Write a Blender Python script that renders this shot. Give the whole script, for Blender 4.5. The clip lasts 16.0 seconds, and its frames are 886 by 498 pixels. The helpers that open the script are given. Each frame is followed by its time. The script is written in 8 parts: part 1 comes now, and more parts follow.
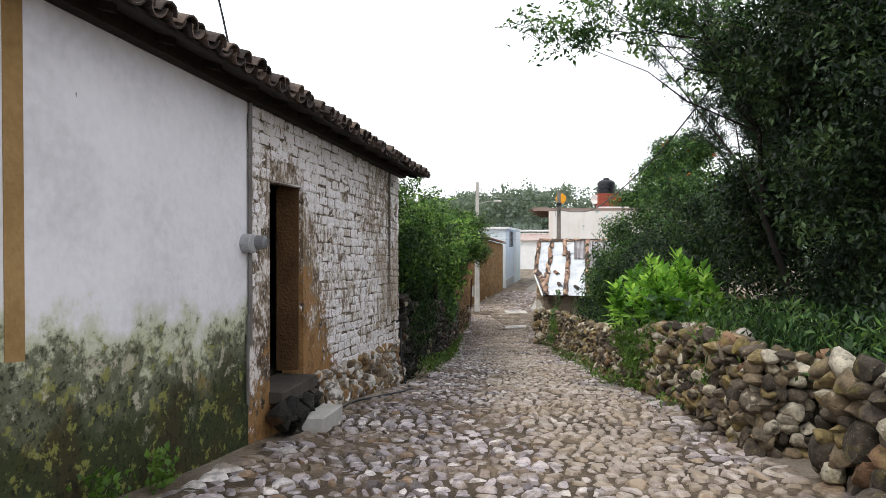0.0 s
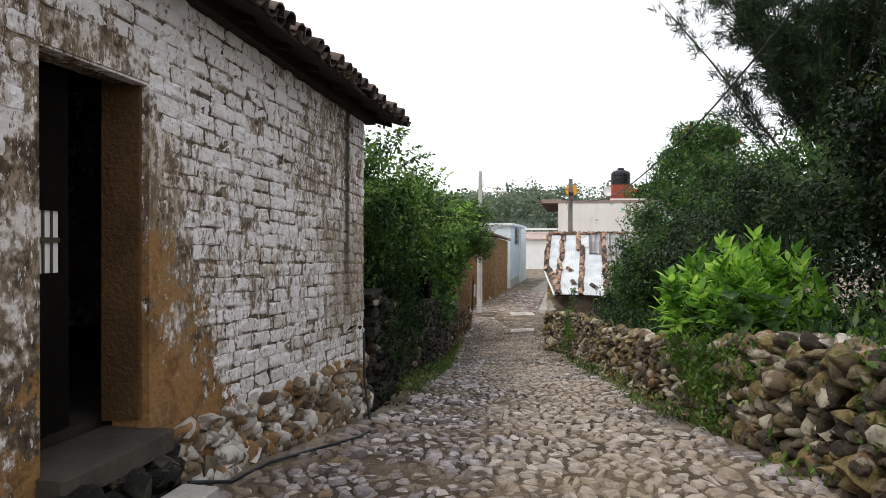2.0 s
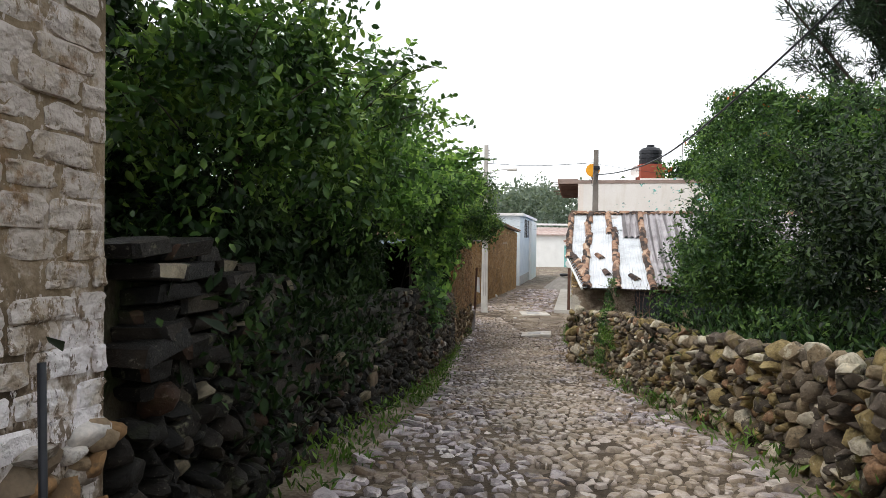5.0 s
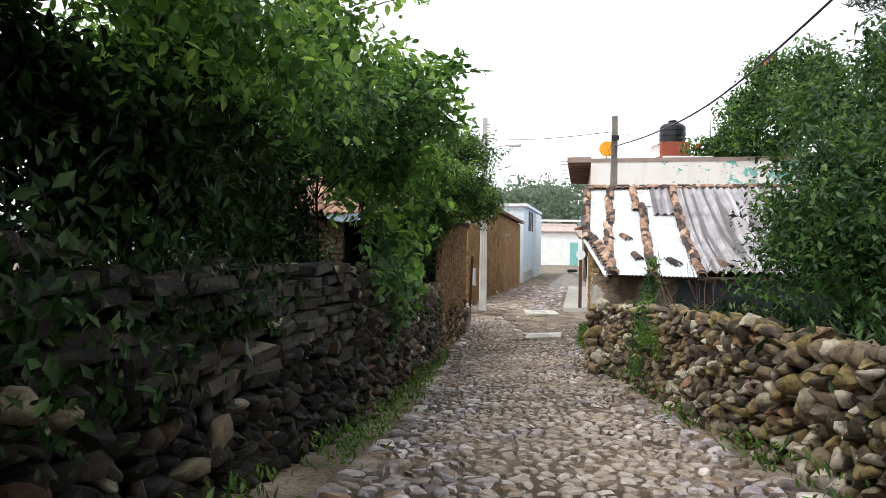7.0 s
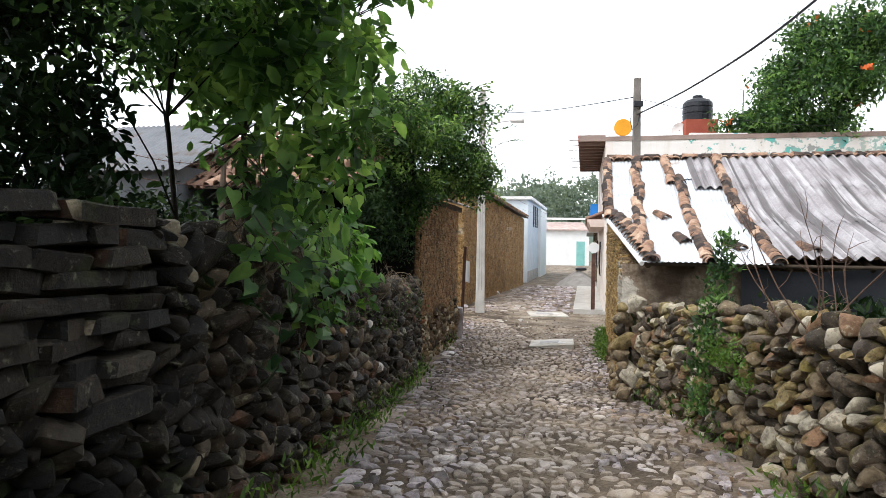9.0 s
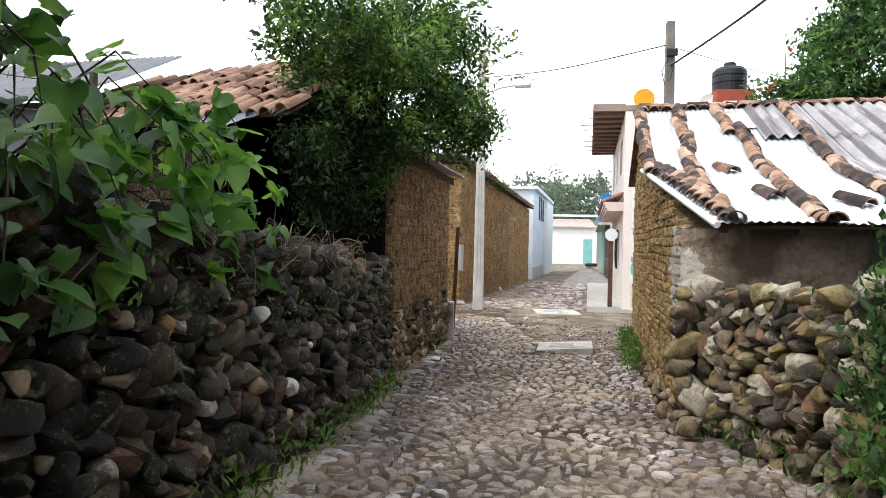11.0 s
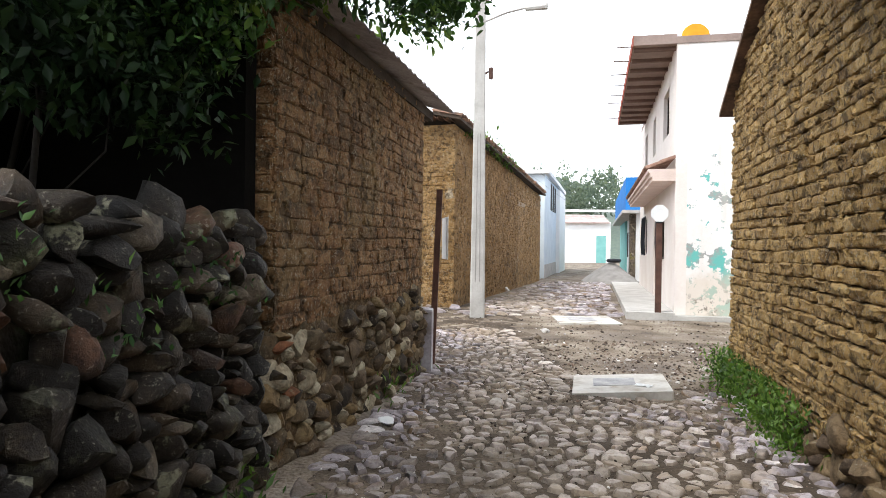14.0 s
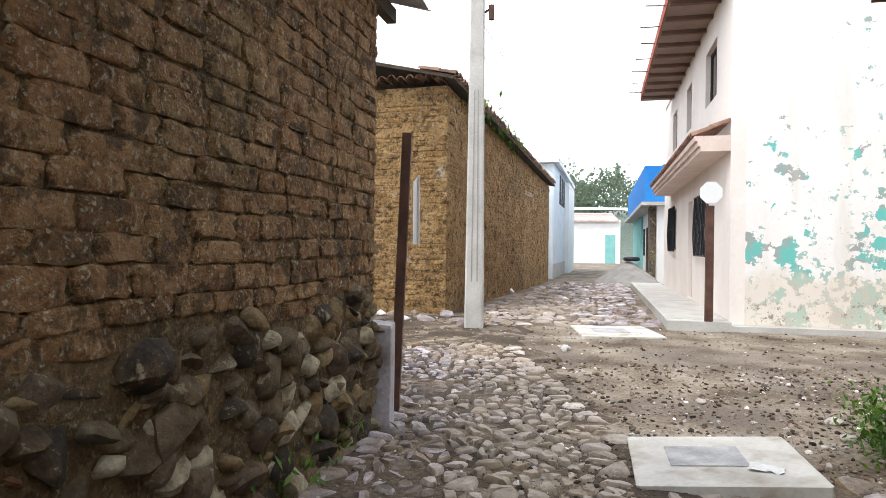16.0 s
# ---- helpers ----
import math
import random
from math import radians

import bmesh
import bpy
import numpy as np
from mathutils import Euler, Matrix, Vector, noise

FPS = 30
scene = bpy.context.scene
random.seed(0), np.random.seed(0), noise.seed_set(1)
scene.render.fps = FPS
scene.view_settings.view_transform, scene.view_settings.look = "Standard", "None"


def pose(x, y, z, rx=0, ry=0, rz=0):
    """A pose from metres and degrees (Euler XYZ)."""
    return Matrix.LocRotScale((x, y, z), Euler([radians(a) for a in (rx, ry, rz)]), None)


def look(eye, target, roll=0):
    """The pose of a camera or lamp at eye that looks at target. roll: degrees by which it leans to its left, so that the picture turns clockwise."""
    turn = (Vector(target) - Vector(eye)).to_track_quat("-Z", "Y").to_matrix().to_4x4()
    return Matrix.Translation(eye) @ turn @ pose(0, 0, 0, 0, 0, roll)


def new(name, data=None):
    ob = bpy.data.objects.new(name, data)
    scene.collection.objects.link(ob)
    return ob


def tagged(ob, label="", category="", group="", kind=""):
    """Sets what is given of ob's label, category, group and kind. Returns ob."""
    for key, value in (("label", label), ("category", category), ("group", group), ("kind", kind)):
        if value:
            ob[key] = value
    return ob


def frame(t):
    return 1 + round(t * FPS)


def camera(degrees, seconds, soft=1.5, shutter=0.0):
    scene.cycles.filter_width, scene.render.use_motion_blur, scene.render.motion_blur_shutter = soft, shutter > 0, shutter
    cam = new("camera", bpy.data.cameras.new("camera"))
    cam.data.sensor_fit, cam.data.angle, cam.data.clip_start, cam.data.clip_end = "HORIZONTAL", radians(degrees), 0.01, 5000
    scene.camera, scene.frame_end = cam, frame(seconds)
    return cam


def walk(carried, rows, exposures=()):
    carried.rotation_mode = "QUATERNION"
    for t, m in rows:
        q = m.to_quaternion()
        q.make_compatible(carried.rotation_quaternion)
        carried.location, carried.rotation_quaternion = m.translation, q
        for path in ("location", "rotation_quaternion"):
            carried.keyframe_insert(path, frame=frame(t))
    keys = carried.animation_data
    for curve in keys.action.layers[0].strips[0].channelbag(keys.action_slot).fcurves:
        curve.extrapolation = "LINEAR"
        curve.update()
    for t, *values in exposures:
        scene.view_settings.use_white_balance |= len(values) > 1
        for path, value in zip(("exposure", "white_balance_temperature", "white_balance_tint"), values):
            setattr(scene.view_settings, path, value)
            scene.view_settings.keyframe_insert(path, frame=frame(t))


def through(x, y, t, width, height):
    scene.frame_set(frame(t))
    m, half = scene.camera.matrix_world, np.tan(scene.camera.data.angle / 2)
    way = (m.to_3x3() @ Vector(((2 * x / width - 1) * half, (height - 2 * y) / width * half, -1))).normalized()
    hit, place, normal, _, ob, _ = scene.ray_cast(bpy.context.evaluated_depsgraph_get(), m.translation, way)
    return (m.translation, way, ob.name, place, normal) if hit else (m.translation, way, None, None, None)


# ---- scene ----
cam = camera(68.0, 16.0, 0.5)
PATH = [
    (0, (0.025, -0.057, 1.468), (-0.065, 1.94, 1.437), 0.1),
    (0.5, (0.009, 0.725, 1.365), (-0.084, 2.722, 1.336), 0.2),
    (1, (0.039, 1.586, 1.277), (-0.058, 3.584, 1.248), 0.2),
    (1.5, (0.096, 2.48, 1.217), (-0.004, 4.477, 1.19), 0.2),
    (2, (0.123, 3.413, 1.098), (0.021, 5.41, 1.07), 0.3),
    (2.5, (0.173, 4.378, 1.012), (0.066, 6.375, 0.983), 0.3),
    (3, (0.19, 5.352, 0.892), (0.079, 7.349, 0.865), 0.1),
    (3.5, (0.203, 6.263, 0.77), (0.091, 8.26, 0.742), 0.2),
    (4, (0.223, 7.105, 0.659), (0.108, 9.101, 0.629), 0.5),
    (6.5, (0.376, 12.18, -0.008), (0.246, 14.175, -0.031), 0.8),
    (7, (0.463, 13.174, -0.155), (0.329, 15.17, -0.179), 0.8),
    (7.5, (0.52, 14.139, -0.244), (0.383, 16.134, -0.264), 0.9),
    (8, (0.572, 15.061, -0.388), (0.432, 17.056, -0.407), 0.9),
    (8.5, (0.661, 15.991, -0.454), (0.517, 17.986, -0.473), 0.7),
    (9, (0.689, 16.879, -0.554), (0.542, 18.874, -0.571), 0.8),
    (11.5, (0.826, 21.119, -1.131), (0.665, 23.113, -1.144), 1.1),
    (12, (0.815, 22.075, -1.218), (0.65, 24.069, -1.23), 1.0),
    (12.5, (0.844, 23.022, -1.279), (0.677, 25.015, -1.29), 1.0),
    (13, (0.889, 23.949, -1.331), (0.718, 25.942, -1.34), 0.8),
    (13.5, (0.9, 24.812, -1.415), (0.724, 26.804, -1.422), 0.6),
    (14, (0.842, 25.641, -1.423), (0.664, 27.633, -1.431), 0.7),
    (14.5, (0.891, 26.496, -1.49), (0.709, 28.487, -1.495), 0.7),
    (15, (0.857, 27.392, -1.557), (0.673, 29.383, -1.561), 0.6),
    (15.5, (0.816, 28.231, -1.597), (0.628, 30.222, -1.6), 0.7),
    (16, (0.845, 28.996, -1.632), (0.655, 30.987, -1.635), 0.7),
]
EXPOSURES = [(0, 0.25, 6400, 10), (1, 0.03, 6500, 10), (2, 0.05, 6500, 10), (3, 0.2, 6500, 10), (4, 0.15, 6500, 10), (6.5, 0.47, 6400, 10), (9, 0.6, 6300, 10), (11.5, 0.7, 6250, 10), (12.5, 0.64, 6200, 10), (14, 0.9, 6200, 10), (15, 0.97, 6200, 10), (16, 0.86, 6200, 10)]
walk(cam, [(t, look(eye, target, roll)) for t, eye, target, roll in PATH], EXPOSURES)

# ---------------------------------------------------------------- light
SUN_EL, SUN_AZ = radians(55), radians(222)
world = bpy.data.worlds.new("sky")
scene.world = world
world.use_nodes = True
wn = world.node_tree
wn.nodes.clear()
sky = wn.nodes.new("ShaderNodeTexSky")
sky.sky_type, sky.sun_disc = "NISHITA", False
sky.sun_elevation, sky.sun_rotation = SUN_EL, SUN_AZ
mute = wn.nodes.new("ShaderNodeHueSaturation")
mute.inputs["Saturation"].default_value = 0.3
clear = wn.nodes.new("ShaderNodeBackground")
clear.inputs["Strength"].default_value = 0.05
cloud = wn.nodes.new("ShaderNodeBackground")
cloud.inputs["Color"].default_value = (0.96, 0.98, 1.0, 1)
cloud.inputs["Strength"].default_value = 1.05
both = wn.nodes.new("ShaderNodeAddShader")
wo = wn.nodes.new("ShaderNodeOutputWorld")
wn.links.new(sky.outputs[0], mute.inputs["Color"])
wn.links.new(mute.outputs[0], clear.inputs["Color"])
wn.links.new(clear.outputs[0], both.inputs[0])
wn.links.new(cloud.outputs[0], both.inputs[1])
wn.links.new(both.outputs[0], wo.inputs["Surface"])
sun = new("sun", bpy.data.lights.new("sun", "SUN"))
sun.data.energy, sun.data.angle, sun.data.color = 1.2, radians(14), (1.0, 0.95, 0.86)
sun.matrix_basis = look((0, 0, 30), (30 * math.cos(SUN_EL) * -math.sin(SUN_AZ), 30 * math.cos(SUN_EL) * -math.cos(SUN_AZ), 30 - 30 * math.sin(SUN_EL)))


# ---------------------------------------------------------------- materials
def material(name, stops, scale=3.0, fine=40.0, rough=0.9, bump=0.4, bump_scale=30.0, island=0.0, metal=0.0, stretch=(1, 1, 1), spec=0.3, blotch=None, dist=0.02):
    """A procedural surface: a colour ramp over two noises, a piece-to-piece shift, and fine relief."""
    m = bpy.data.materials.new(name)
    m.use_nodes = True
    n, l = m.node_tree.nodes, m.node_tree.links
    bsdf = n["Principled BSDF"]
    bsdf.inputs["Roughness"].default_value = rough
    bsdf.inputs["Metallic"].default_value = metal
    bsdf.inputs["Specular IOR Level"].default_value = spec
    tc = n.new("ShaderNodeNewGeometry")
    mp = n.new("ShaderNodeMapping")
    mp.inputs["Scale"].default_value = stretch
    l.new(tc.outputs["Position"], mp.inputs["Vector"])
    big = n.new("ShaderNodeTexNoise")
    big.inputs["Scale"].default_value, big.inputs["Detail"].default_value = scale, 6
    sml = n.new("ShaderNodeTexNoise")
    sml.inputs["Scale"].default_value, sml.inputs["Detail"].default_value = fine, 4
    for t in (big, sml):
        l.new(mp.outputs[0], t.inputs["Vector"])
    mix = n.new("ShaderNodeMath")
    mix.operation = "MULTIPLY_ADD"
    l.new(sml.outputs["Fac"], mix.inputs[0])
    mix.inputs[1].default_value = 0.45
    l.new(big.outputs["Fac"], mix.inputs[2])
    val = mix.outputs[0]
    shift = n.new("ShaderNodeMath")
    shift.operation = "SUBTRACT"
    l.new(val, shift.inputs[0])
    shift.inputs[1].default_value = 0.225
    val = shift.outputs[0]
    if island:
        oi, ge = n.new("ShaderNodeObjectInfo"), n.new("ShaderNodeNewGeometry")
        add = n.new("ShaderNodeMath")
        add.operation = "ADD"
        l.new(oi.outputs["Random"], add.inputs[0])
        l.new(ge.outputs["Random Per Island"], add.inputs[1])
        fr = n.new("ShaderNodeMath")
        fr.operation = "FRACT"
        l.new(add.outputs[0], fr.inputs[0])
        cen = n.new("ShaderNodeMath")
        cen.operation = "SUBTRACT"
        l.new(fr.outputs[0], cen.inputs[0])
        cen.inputs[1].default_value = 0.5
        sc = n.new("ShaderNodeMath")
        sc.operation = "MULTIPLY_ADD"
        l.new(cen.outputs[0], sc.inputs[0])
        sc.inputs[1].default_value = island
        l.new(val, sc.inputs[2])
        val = sc.outputs[0]
    ramp = n.new("ShaderNodeValToRGB")
    cr = ramp.color_ramp
    while len(cr.elements) < len(stops):
        cr.elements.new(0.5)
    for e, (p, c) in zip(cr.elements, stops):
        e.position, e.color = p, (*c, 1)
    l.new(val, ramp.inputs[0])
    col = ramp.outputs[0]
    if blotch:
        (bc, bs, lo, hi) = blotch
        bn = n.new("ShaderNodeTexNoise")
        bn.inputs["Scale"].default_value, bn.inputs["Detail"].default_value = bs, 8
        l.new(tc.outputs["Position"], bn.inputs["Vector"])
        br = n.new("ShaderNodeMapRange")
        br.inputs["From Min"].default_value, br.inputs["From Max"].default_value = lo, hi
        l.new(bn.outputs["Fac"], br.inputs["Value"])
        mx = n.new("ShaderNodeMix")
        mx.data_type = "RGBA"
        l.new(br.outputs[0], mx.inputs["Factor"])
        l.new(col, mx.inputs["A"])
        mx.inputs["B"].default_value = (*bc, 1)
        col = mx.outputs["Result"]
    l.new(col, bsdf.inputs["Base Color"])
    if bump:
        bt = n.new("ShaderNodeTexNoise")
        bt.inputs["Scale"].default_value, bt.inputs["Detail"].default_value = bump_scale, 6
        l.new(mp.outputs[0], bt.inputs["Vector"])
        bp = n.new("ShaderNodeBump")
        bp.inputs["Strength"].default_value, bp.inputs["Distance"].default_value = bump, dist
        l.new(bt.outputs["Fac"], bp.inputs["Height"])
        l.new(bp.outputs[0], bsdf.inputs["Normal"])
    return m


def leaf_material(name, dark, mid, light, rough=0.45, through=0.35, spec=0.35):
    m = bpy.data.materials.new(name)
    m.use_nodes = True
    n, l = m.node_tree.nodes, m.node_tree.links
    bsdf, out = n["Principled BSDF"], n["Material Output"]
    bsdf.inputs["Roughness"].default_value = rough
    bsdf.inputs["Specular IOR Level"].default_value = spec
    ge = n.new("ShaderNodeNewGeometry")
    ramp = n.new("ShaderNodeValToRGB")
    cr = ramp.color_ramp
    cr.elements.new(0.5)
    for e, (p, c) in zip(cr.elements, ((0.0, dark), (0.55, mid), (1.0, light))):
        e.position, e.color = p, (*c, 1)
    nz = n.new("ShaderNodeTexNoise")
    nz.inputs["Scale"].default_value, nz.inputs["Detail"].default_value = 2.3, 4
    l.new(ge.outputs["Position"], nz.inputs["Vector"])
    mul, off = n.new("ShaderNodeMath"), n.new("ShaderNodeMath")
    mul.operation = off.operation = "MULTIPLY_ADD"
    l.new(nz.outputs["Fac"], mul.inputs[0])
    mul.inputs[1].default_value, mul.inputs[2].default_value = 2.6, -1.12
    l.new(ge.outputs["Random Per Island"], off.inputs[0])
    off.inputs[1].default_value = 0.6
    l.new(mul.outputs[0], off.inputs[2])
    l.new(off.outputs[0], ramp.inputs[0])
    l.new(ramp.outputs[0], bsdf.inputs["Base Color"])
    tr = n.new("ShaderNodeBsdfTranslucent")
    lit = n.new("ShaderNodeMix")
    lit.data_type, lit.blend_type = "RGBA", "MULTIPLY"
    lit.inputs["Factor"].default_value = 1.0
    l.new(ramp.outputs[0], lit.inputs["A"])
    lit.inputs["B"].default_value = (1.75, 1.6, 1.15, 1)
    l.new(lit.outputs["Result"], tr.inputs["Color"])
    ms = n.new("ShaderNodeMixShader")
    ms.inputs[0].default_value = through
    l.new(bsdf.outputs[0], ms.inputs[1])
    l.new(tr.outputs[0], ms.inputs[2])
    l.new(ms.outputs[0], out.inputs["Surface"])
    return m


EARTH = material("earth", [(0.25, (0.065, 0.047, 0.032)), (0.42, (0.16, 0.122, 0.086)), (0.58, (0.28, 0.23, 0.175)), (0.75, (0.40, 0.35, 0.285))], 1.3, 28, bump=1.0, bump_scale=26, dist=0.04, blotch=((0.15, 0.12, 0.10), 0.7, 0.48, 0.72))
PLASTER = material("whitewash", [(0.2, (0.56, 0.55, 0.58)), (0.5, (0.71, 0.695, 0.74)), (0.8, (0.79, 0.775, 0.82))], 1.2, 14, rough=0.9, bump=0.3)
WBRICK = material("whitewashed_brick", [(0.16, (0.45, 0.37, 0.29)), (0.28, (0.66, 0.60, 0.55)), (0.38, (0.78, 0.74, 0.74)), (0.65, (0.85, 0.81, 0.83)), (0.9, (0.87, 0.83, 0.86))], 4, 26, island=0.30, bump=1.0, bump_scale=16, dist=0.05)
LIMED = material("limed_mortar", [(0.30, (0.035, 0.025, 0.017)), (0.45, (0.11, 0.08, 0.053)), (0.53, (0.30, 0.245, 0.195)), (0.60, (0.70, 0.65, 0.63))], 4, 24, bump=1.0, bump_scale=22)
ADOBE = material("adobe", [(0.15, (0.09, 0.055, 0.027)), (0.5, (0.26, 0.13, 0.053)), (0.85, (0.40, 0.24, 0.11))], 5, 34, island=0.3, bump=1.0, bump_scale=18, dist=0.05)
MORTAR = material("earth_mortar", [(0.2, (0.08, 0.05, 0.022)), (0.8, (0.20, 0.125, 0.058))], 4, 30, bump=0.8)
TILE = material("clay_tile", [(0.15, (0.05, 0.035, 0.03)), (0.45, (0.16, 0.10, 0.07)), (0.8, (0.34, 0.20, 0.13)), (1.0, (0.46, 0.30, 0.20))], 4, 25, island=0.5, bump=0.5)
TIN = material("tin_sheet", [(0.2, (0.40, 0.42, 0.45)), (0.5, (0.62, 0.645, 0.68)), (0.8, (0.76, 0.785, 0.82))], 2, 20, rough=0.42, bump=0.08, blotch=((0.36, 0.27, 0.20), 1.8, 0.62, 0.8))
FIBRE = material("fibre_cement", [(0.2, (0.20, 0.18, 0.185)), (0.5, (0.385, 0.355, 0.37)), (0.8, (0.56, 0.535, 0.555))], 1.6, 26, bump=0.3, blotch=((0.15, 0.11, 0.08), 2.2, 0.58, 0.74))
PINK = material("pale_pink_paint", [(0.2, (0.74, 0.66, 0.60)), (0.8, (0.86, 0.80, 0.75))], 1.0, 14, bump=0.15)
CONCRETE = material("concrete", [(0.2, (0.36, 0.34, 0.31)), (0.8, (0.58, 0.56, 0.53))], 2.5, 30, bump=0.3)
DARKWOOD = material("dark_wood", [(0.2, (0.03, 0.022, 0.016)), (0.8, (0.10, 0.075, 0.055))], 3, 30, bump=0.4)
# Wood lowered to near black; on the eave this paints in its shade.
DARKENED_WOOD = material("darkened_wood", [(0.2, (0.010, 0.008, 0.006)), (0.8, (0.03, 0.022, 0.016))], 3, 30, bump=0.4)
RUST = material("rusty_steel", [(0.2, (0.05, 0.025, 0.018)), (0.8, (0.14, 0.07, 0.05))], 6, 60, rough=0.7, bump=0.2)
BARK = material("bark", [(0.2, (0.02, 0.016, 0.012)), (0.8, (0.075, 0.06, 0.048))], 6, 40, bump=0.7)
PLASTIC = material("black_plastic", [(0.2, (0.012, 0.013, 0.018)), (0.8, (0.03, 0.033, 0.04))], 2, 30, rough=0.45, bump=0.05)
REDPAINT = material("red_paint", [(0.2, (0.30, 0.07, 0.045)), (0.8, (0.40, 0.11, 0.07))], 3, 25, bump=0.2)
BLUE = material("blue_paint", [(0.2, (0.02, 0.15, 0.45)), (0.8, (0.035, 0.22, 0.58))], 2, 20, bump=0.1)
TEAL = material("teal_paint", [(0.2, (0.17, 0.40, 0.38)), (0.8, (0.26, 0.53, 0.50))], 2, 20, bump=0.1)
PALEBLUE = material("pale_blue_paint", [(0.2, (0.55, 0.62, 0.68)), (0.8, (0.72, 0.78, 0.82))], 1.5, 20, bump=0.1)
WHITE = material("white_paint", [(0.2, (0.72, 0.72, 0.71)), (0.8, (0.82, 0.82, 0.81))], 1.5, 20, bump=0.1)
ORANGE = material("orange_paint", [(0.2, (0.62, 0.27, 0.02)), (0.8, (0.75, 0.36, 0.03))], 3, 20, bump=0.1)
# Near-black colour stands in for the dimness of unlit rooms.
DARK = material("interior_shade", [(0.2, (0.02, 0.017, 0.014)), (0.8, (0.05, 0.04, 0.035))], 3, 20, bump=0.2)
# Black that stands in for deep shade in openings and under the lean-to.
SHADE_BLACK = material("shade_black", [(0.2, (0.004, 0.0035, 0.003)), (0.8, (0.009, 0.008, 0.007))], 3, 20, rough=1.0, bump=0.3, spec=0.05)
# Bark copy darkened so trunks and limbs sink into the surrounding shade.
DARK_BARK = material("dark_bark", [(0.2, (0.010, 0.008, 0.007)), (0.8, (0.03, 0.026, 0.022))], 4, 40, spec=0.1)
LEAF_MID = leaf_material("leaf_mid", (0.012, 0.032, 0.012), (0.052, 0.120, 0.034), (0.19, 0.33, 0.095), through=0.42)
LEAF_DARK = leaf_material("leaf_dark", (0.010, 0.027, 0.010), (0.037, 0.086, 0.025), (0.135, 0.235, 0.064), through=0.40)
LEAF_GLOSSY = leaf_material("leaf_glossy", (0.012, 0.034, 0.010), (0.052, 0.120, 0.026), (0.23, 0.37, 0.085), rough=0.42, through=0.28)
LEAF_LIME = leaf_material("leaf_lime", (0.035, 0.10, 0.012), (0.17, 0.38, 0.05), (0.44, 0.66, 0.15), through=0.5)
# Paled and greyed: the haze of distance is put into the leaf colour.
LEAF_HAZED = leaf_material("leaf_hazed", (0.10, 0.14, 0.115), (0.14, 0.185, 0.145), (0.19, 0.24, 0.17))
# Brighter leaf copy: light on the arching crowns is put into the colour.
LEAF_SUNLIT = leaf_material("leaf_sunlit", (0.02, 0.05, 0.012), (0.085, 0.185, 0.045), (0.29, 0.46, 0.125), through=0.55)
# Near-black leaf copies: shade inside crowns and undergrowth is put into the colour.
LEAF_DEEP_SHADE = leaf_material("leaf_deep_shade", (0.004, 0.010, 0.005), (0.013, 0.028, 0.011), (0.075, 0.12, 0.045), through=0.25, spec=0.25)
LEAF_SHADED = leaf_material("leaf_shaded", (0.005, 0.013, 0.005), (0.014, 0.032, 0.010), (0.05, 0.09, 0.028), through=0.2, spec=0.15)
GRASS = leaf_material("grass_blade", (0.03, 0.07, 0.012), (0.08, 0.16, 0.025), (0.16, 0.26, 0.05))



def chain(m):
    """Small helpers to write node arithmetic for the material m."""
    n, l = m.node_tree.nodes, m.node_tree.links

    def op(kind, a, b=0.0, c=0.0, clamp=False):
        q = n.new("ShaderNodeMath")
        q.operation, q.use_clamp = kind, clamp
        for i, v in enumerate((a, b, c)):
            if isinstance(v, (int, float)):
                q.inputs[i].default_value = v
            else:
                l.new(v, q.inputs[i])
        return q.outputs[0]

    def noise_at(scale, vec, detail=6, rough=0.6):
        q = n.new("ShaderNodeTexNoise")
        q.inputs["Scale"].default_value, q.inputs["Detail"].default_value, q.inputs["Roughness"].default_value = scale, detail, rough
        l.new(vec, q.inputs["Vector"])
        return q.outputs["Fac"]

    def over(below, colour, fac):
        q = n.new("ShaderNodeMix")
        q.data_type = "RGBA"
        l.new(fac, q.inputs["Factor"]) if not isinstance(fac, float) else None
        l.new(below, q.inputs["A"])
        if isinstance(colour, tuple):
            q.inputs["B"].default_value = (*colour, 1)
        else:
            l.new(colour, q.inputs["B"])
        return q.outputs["Result"]

    def step(v, lo, hi):
        q = n.new("ShaderNodeMapRange")
        q.interpolation_type = "SMOOTHSTEP"
        q.inputs["From Min"].default_value, q.inputs["From Max"].default_value = lo, hi
        l.new(v, q.inputs["Value"])
        return q.outputs[0]

    geo = n.new("ShaderNodeNewGeometry")
    sep = n.new("ShaderNodeSeparateXYZ")
    l.new(geo.outputs["Position"], sep.inputs[0])
    return n, l, op, noise_at, over, step, geo.outputs["Position"], sep.outputs


def end_colour(m):
    """The socket that feeds the base colour, and the base colour's input."""
    b = m.node_tree.nodes["Principled BSDF"].inputs["Base Color"]
    return b.links[0].from_socket, b


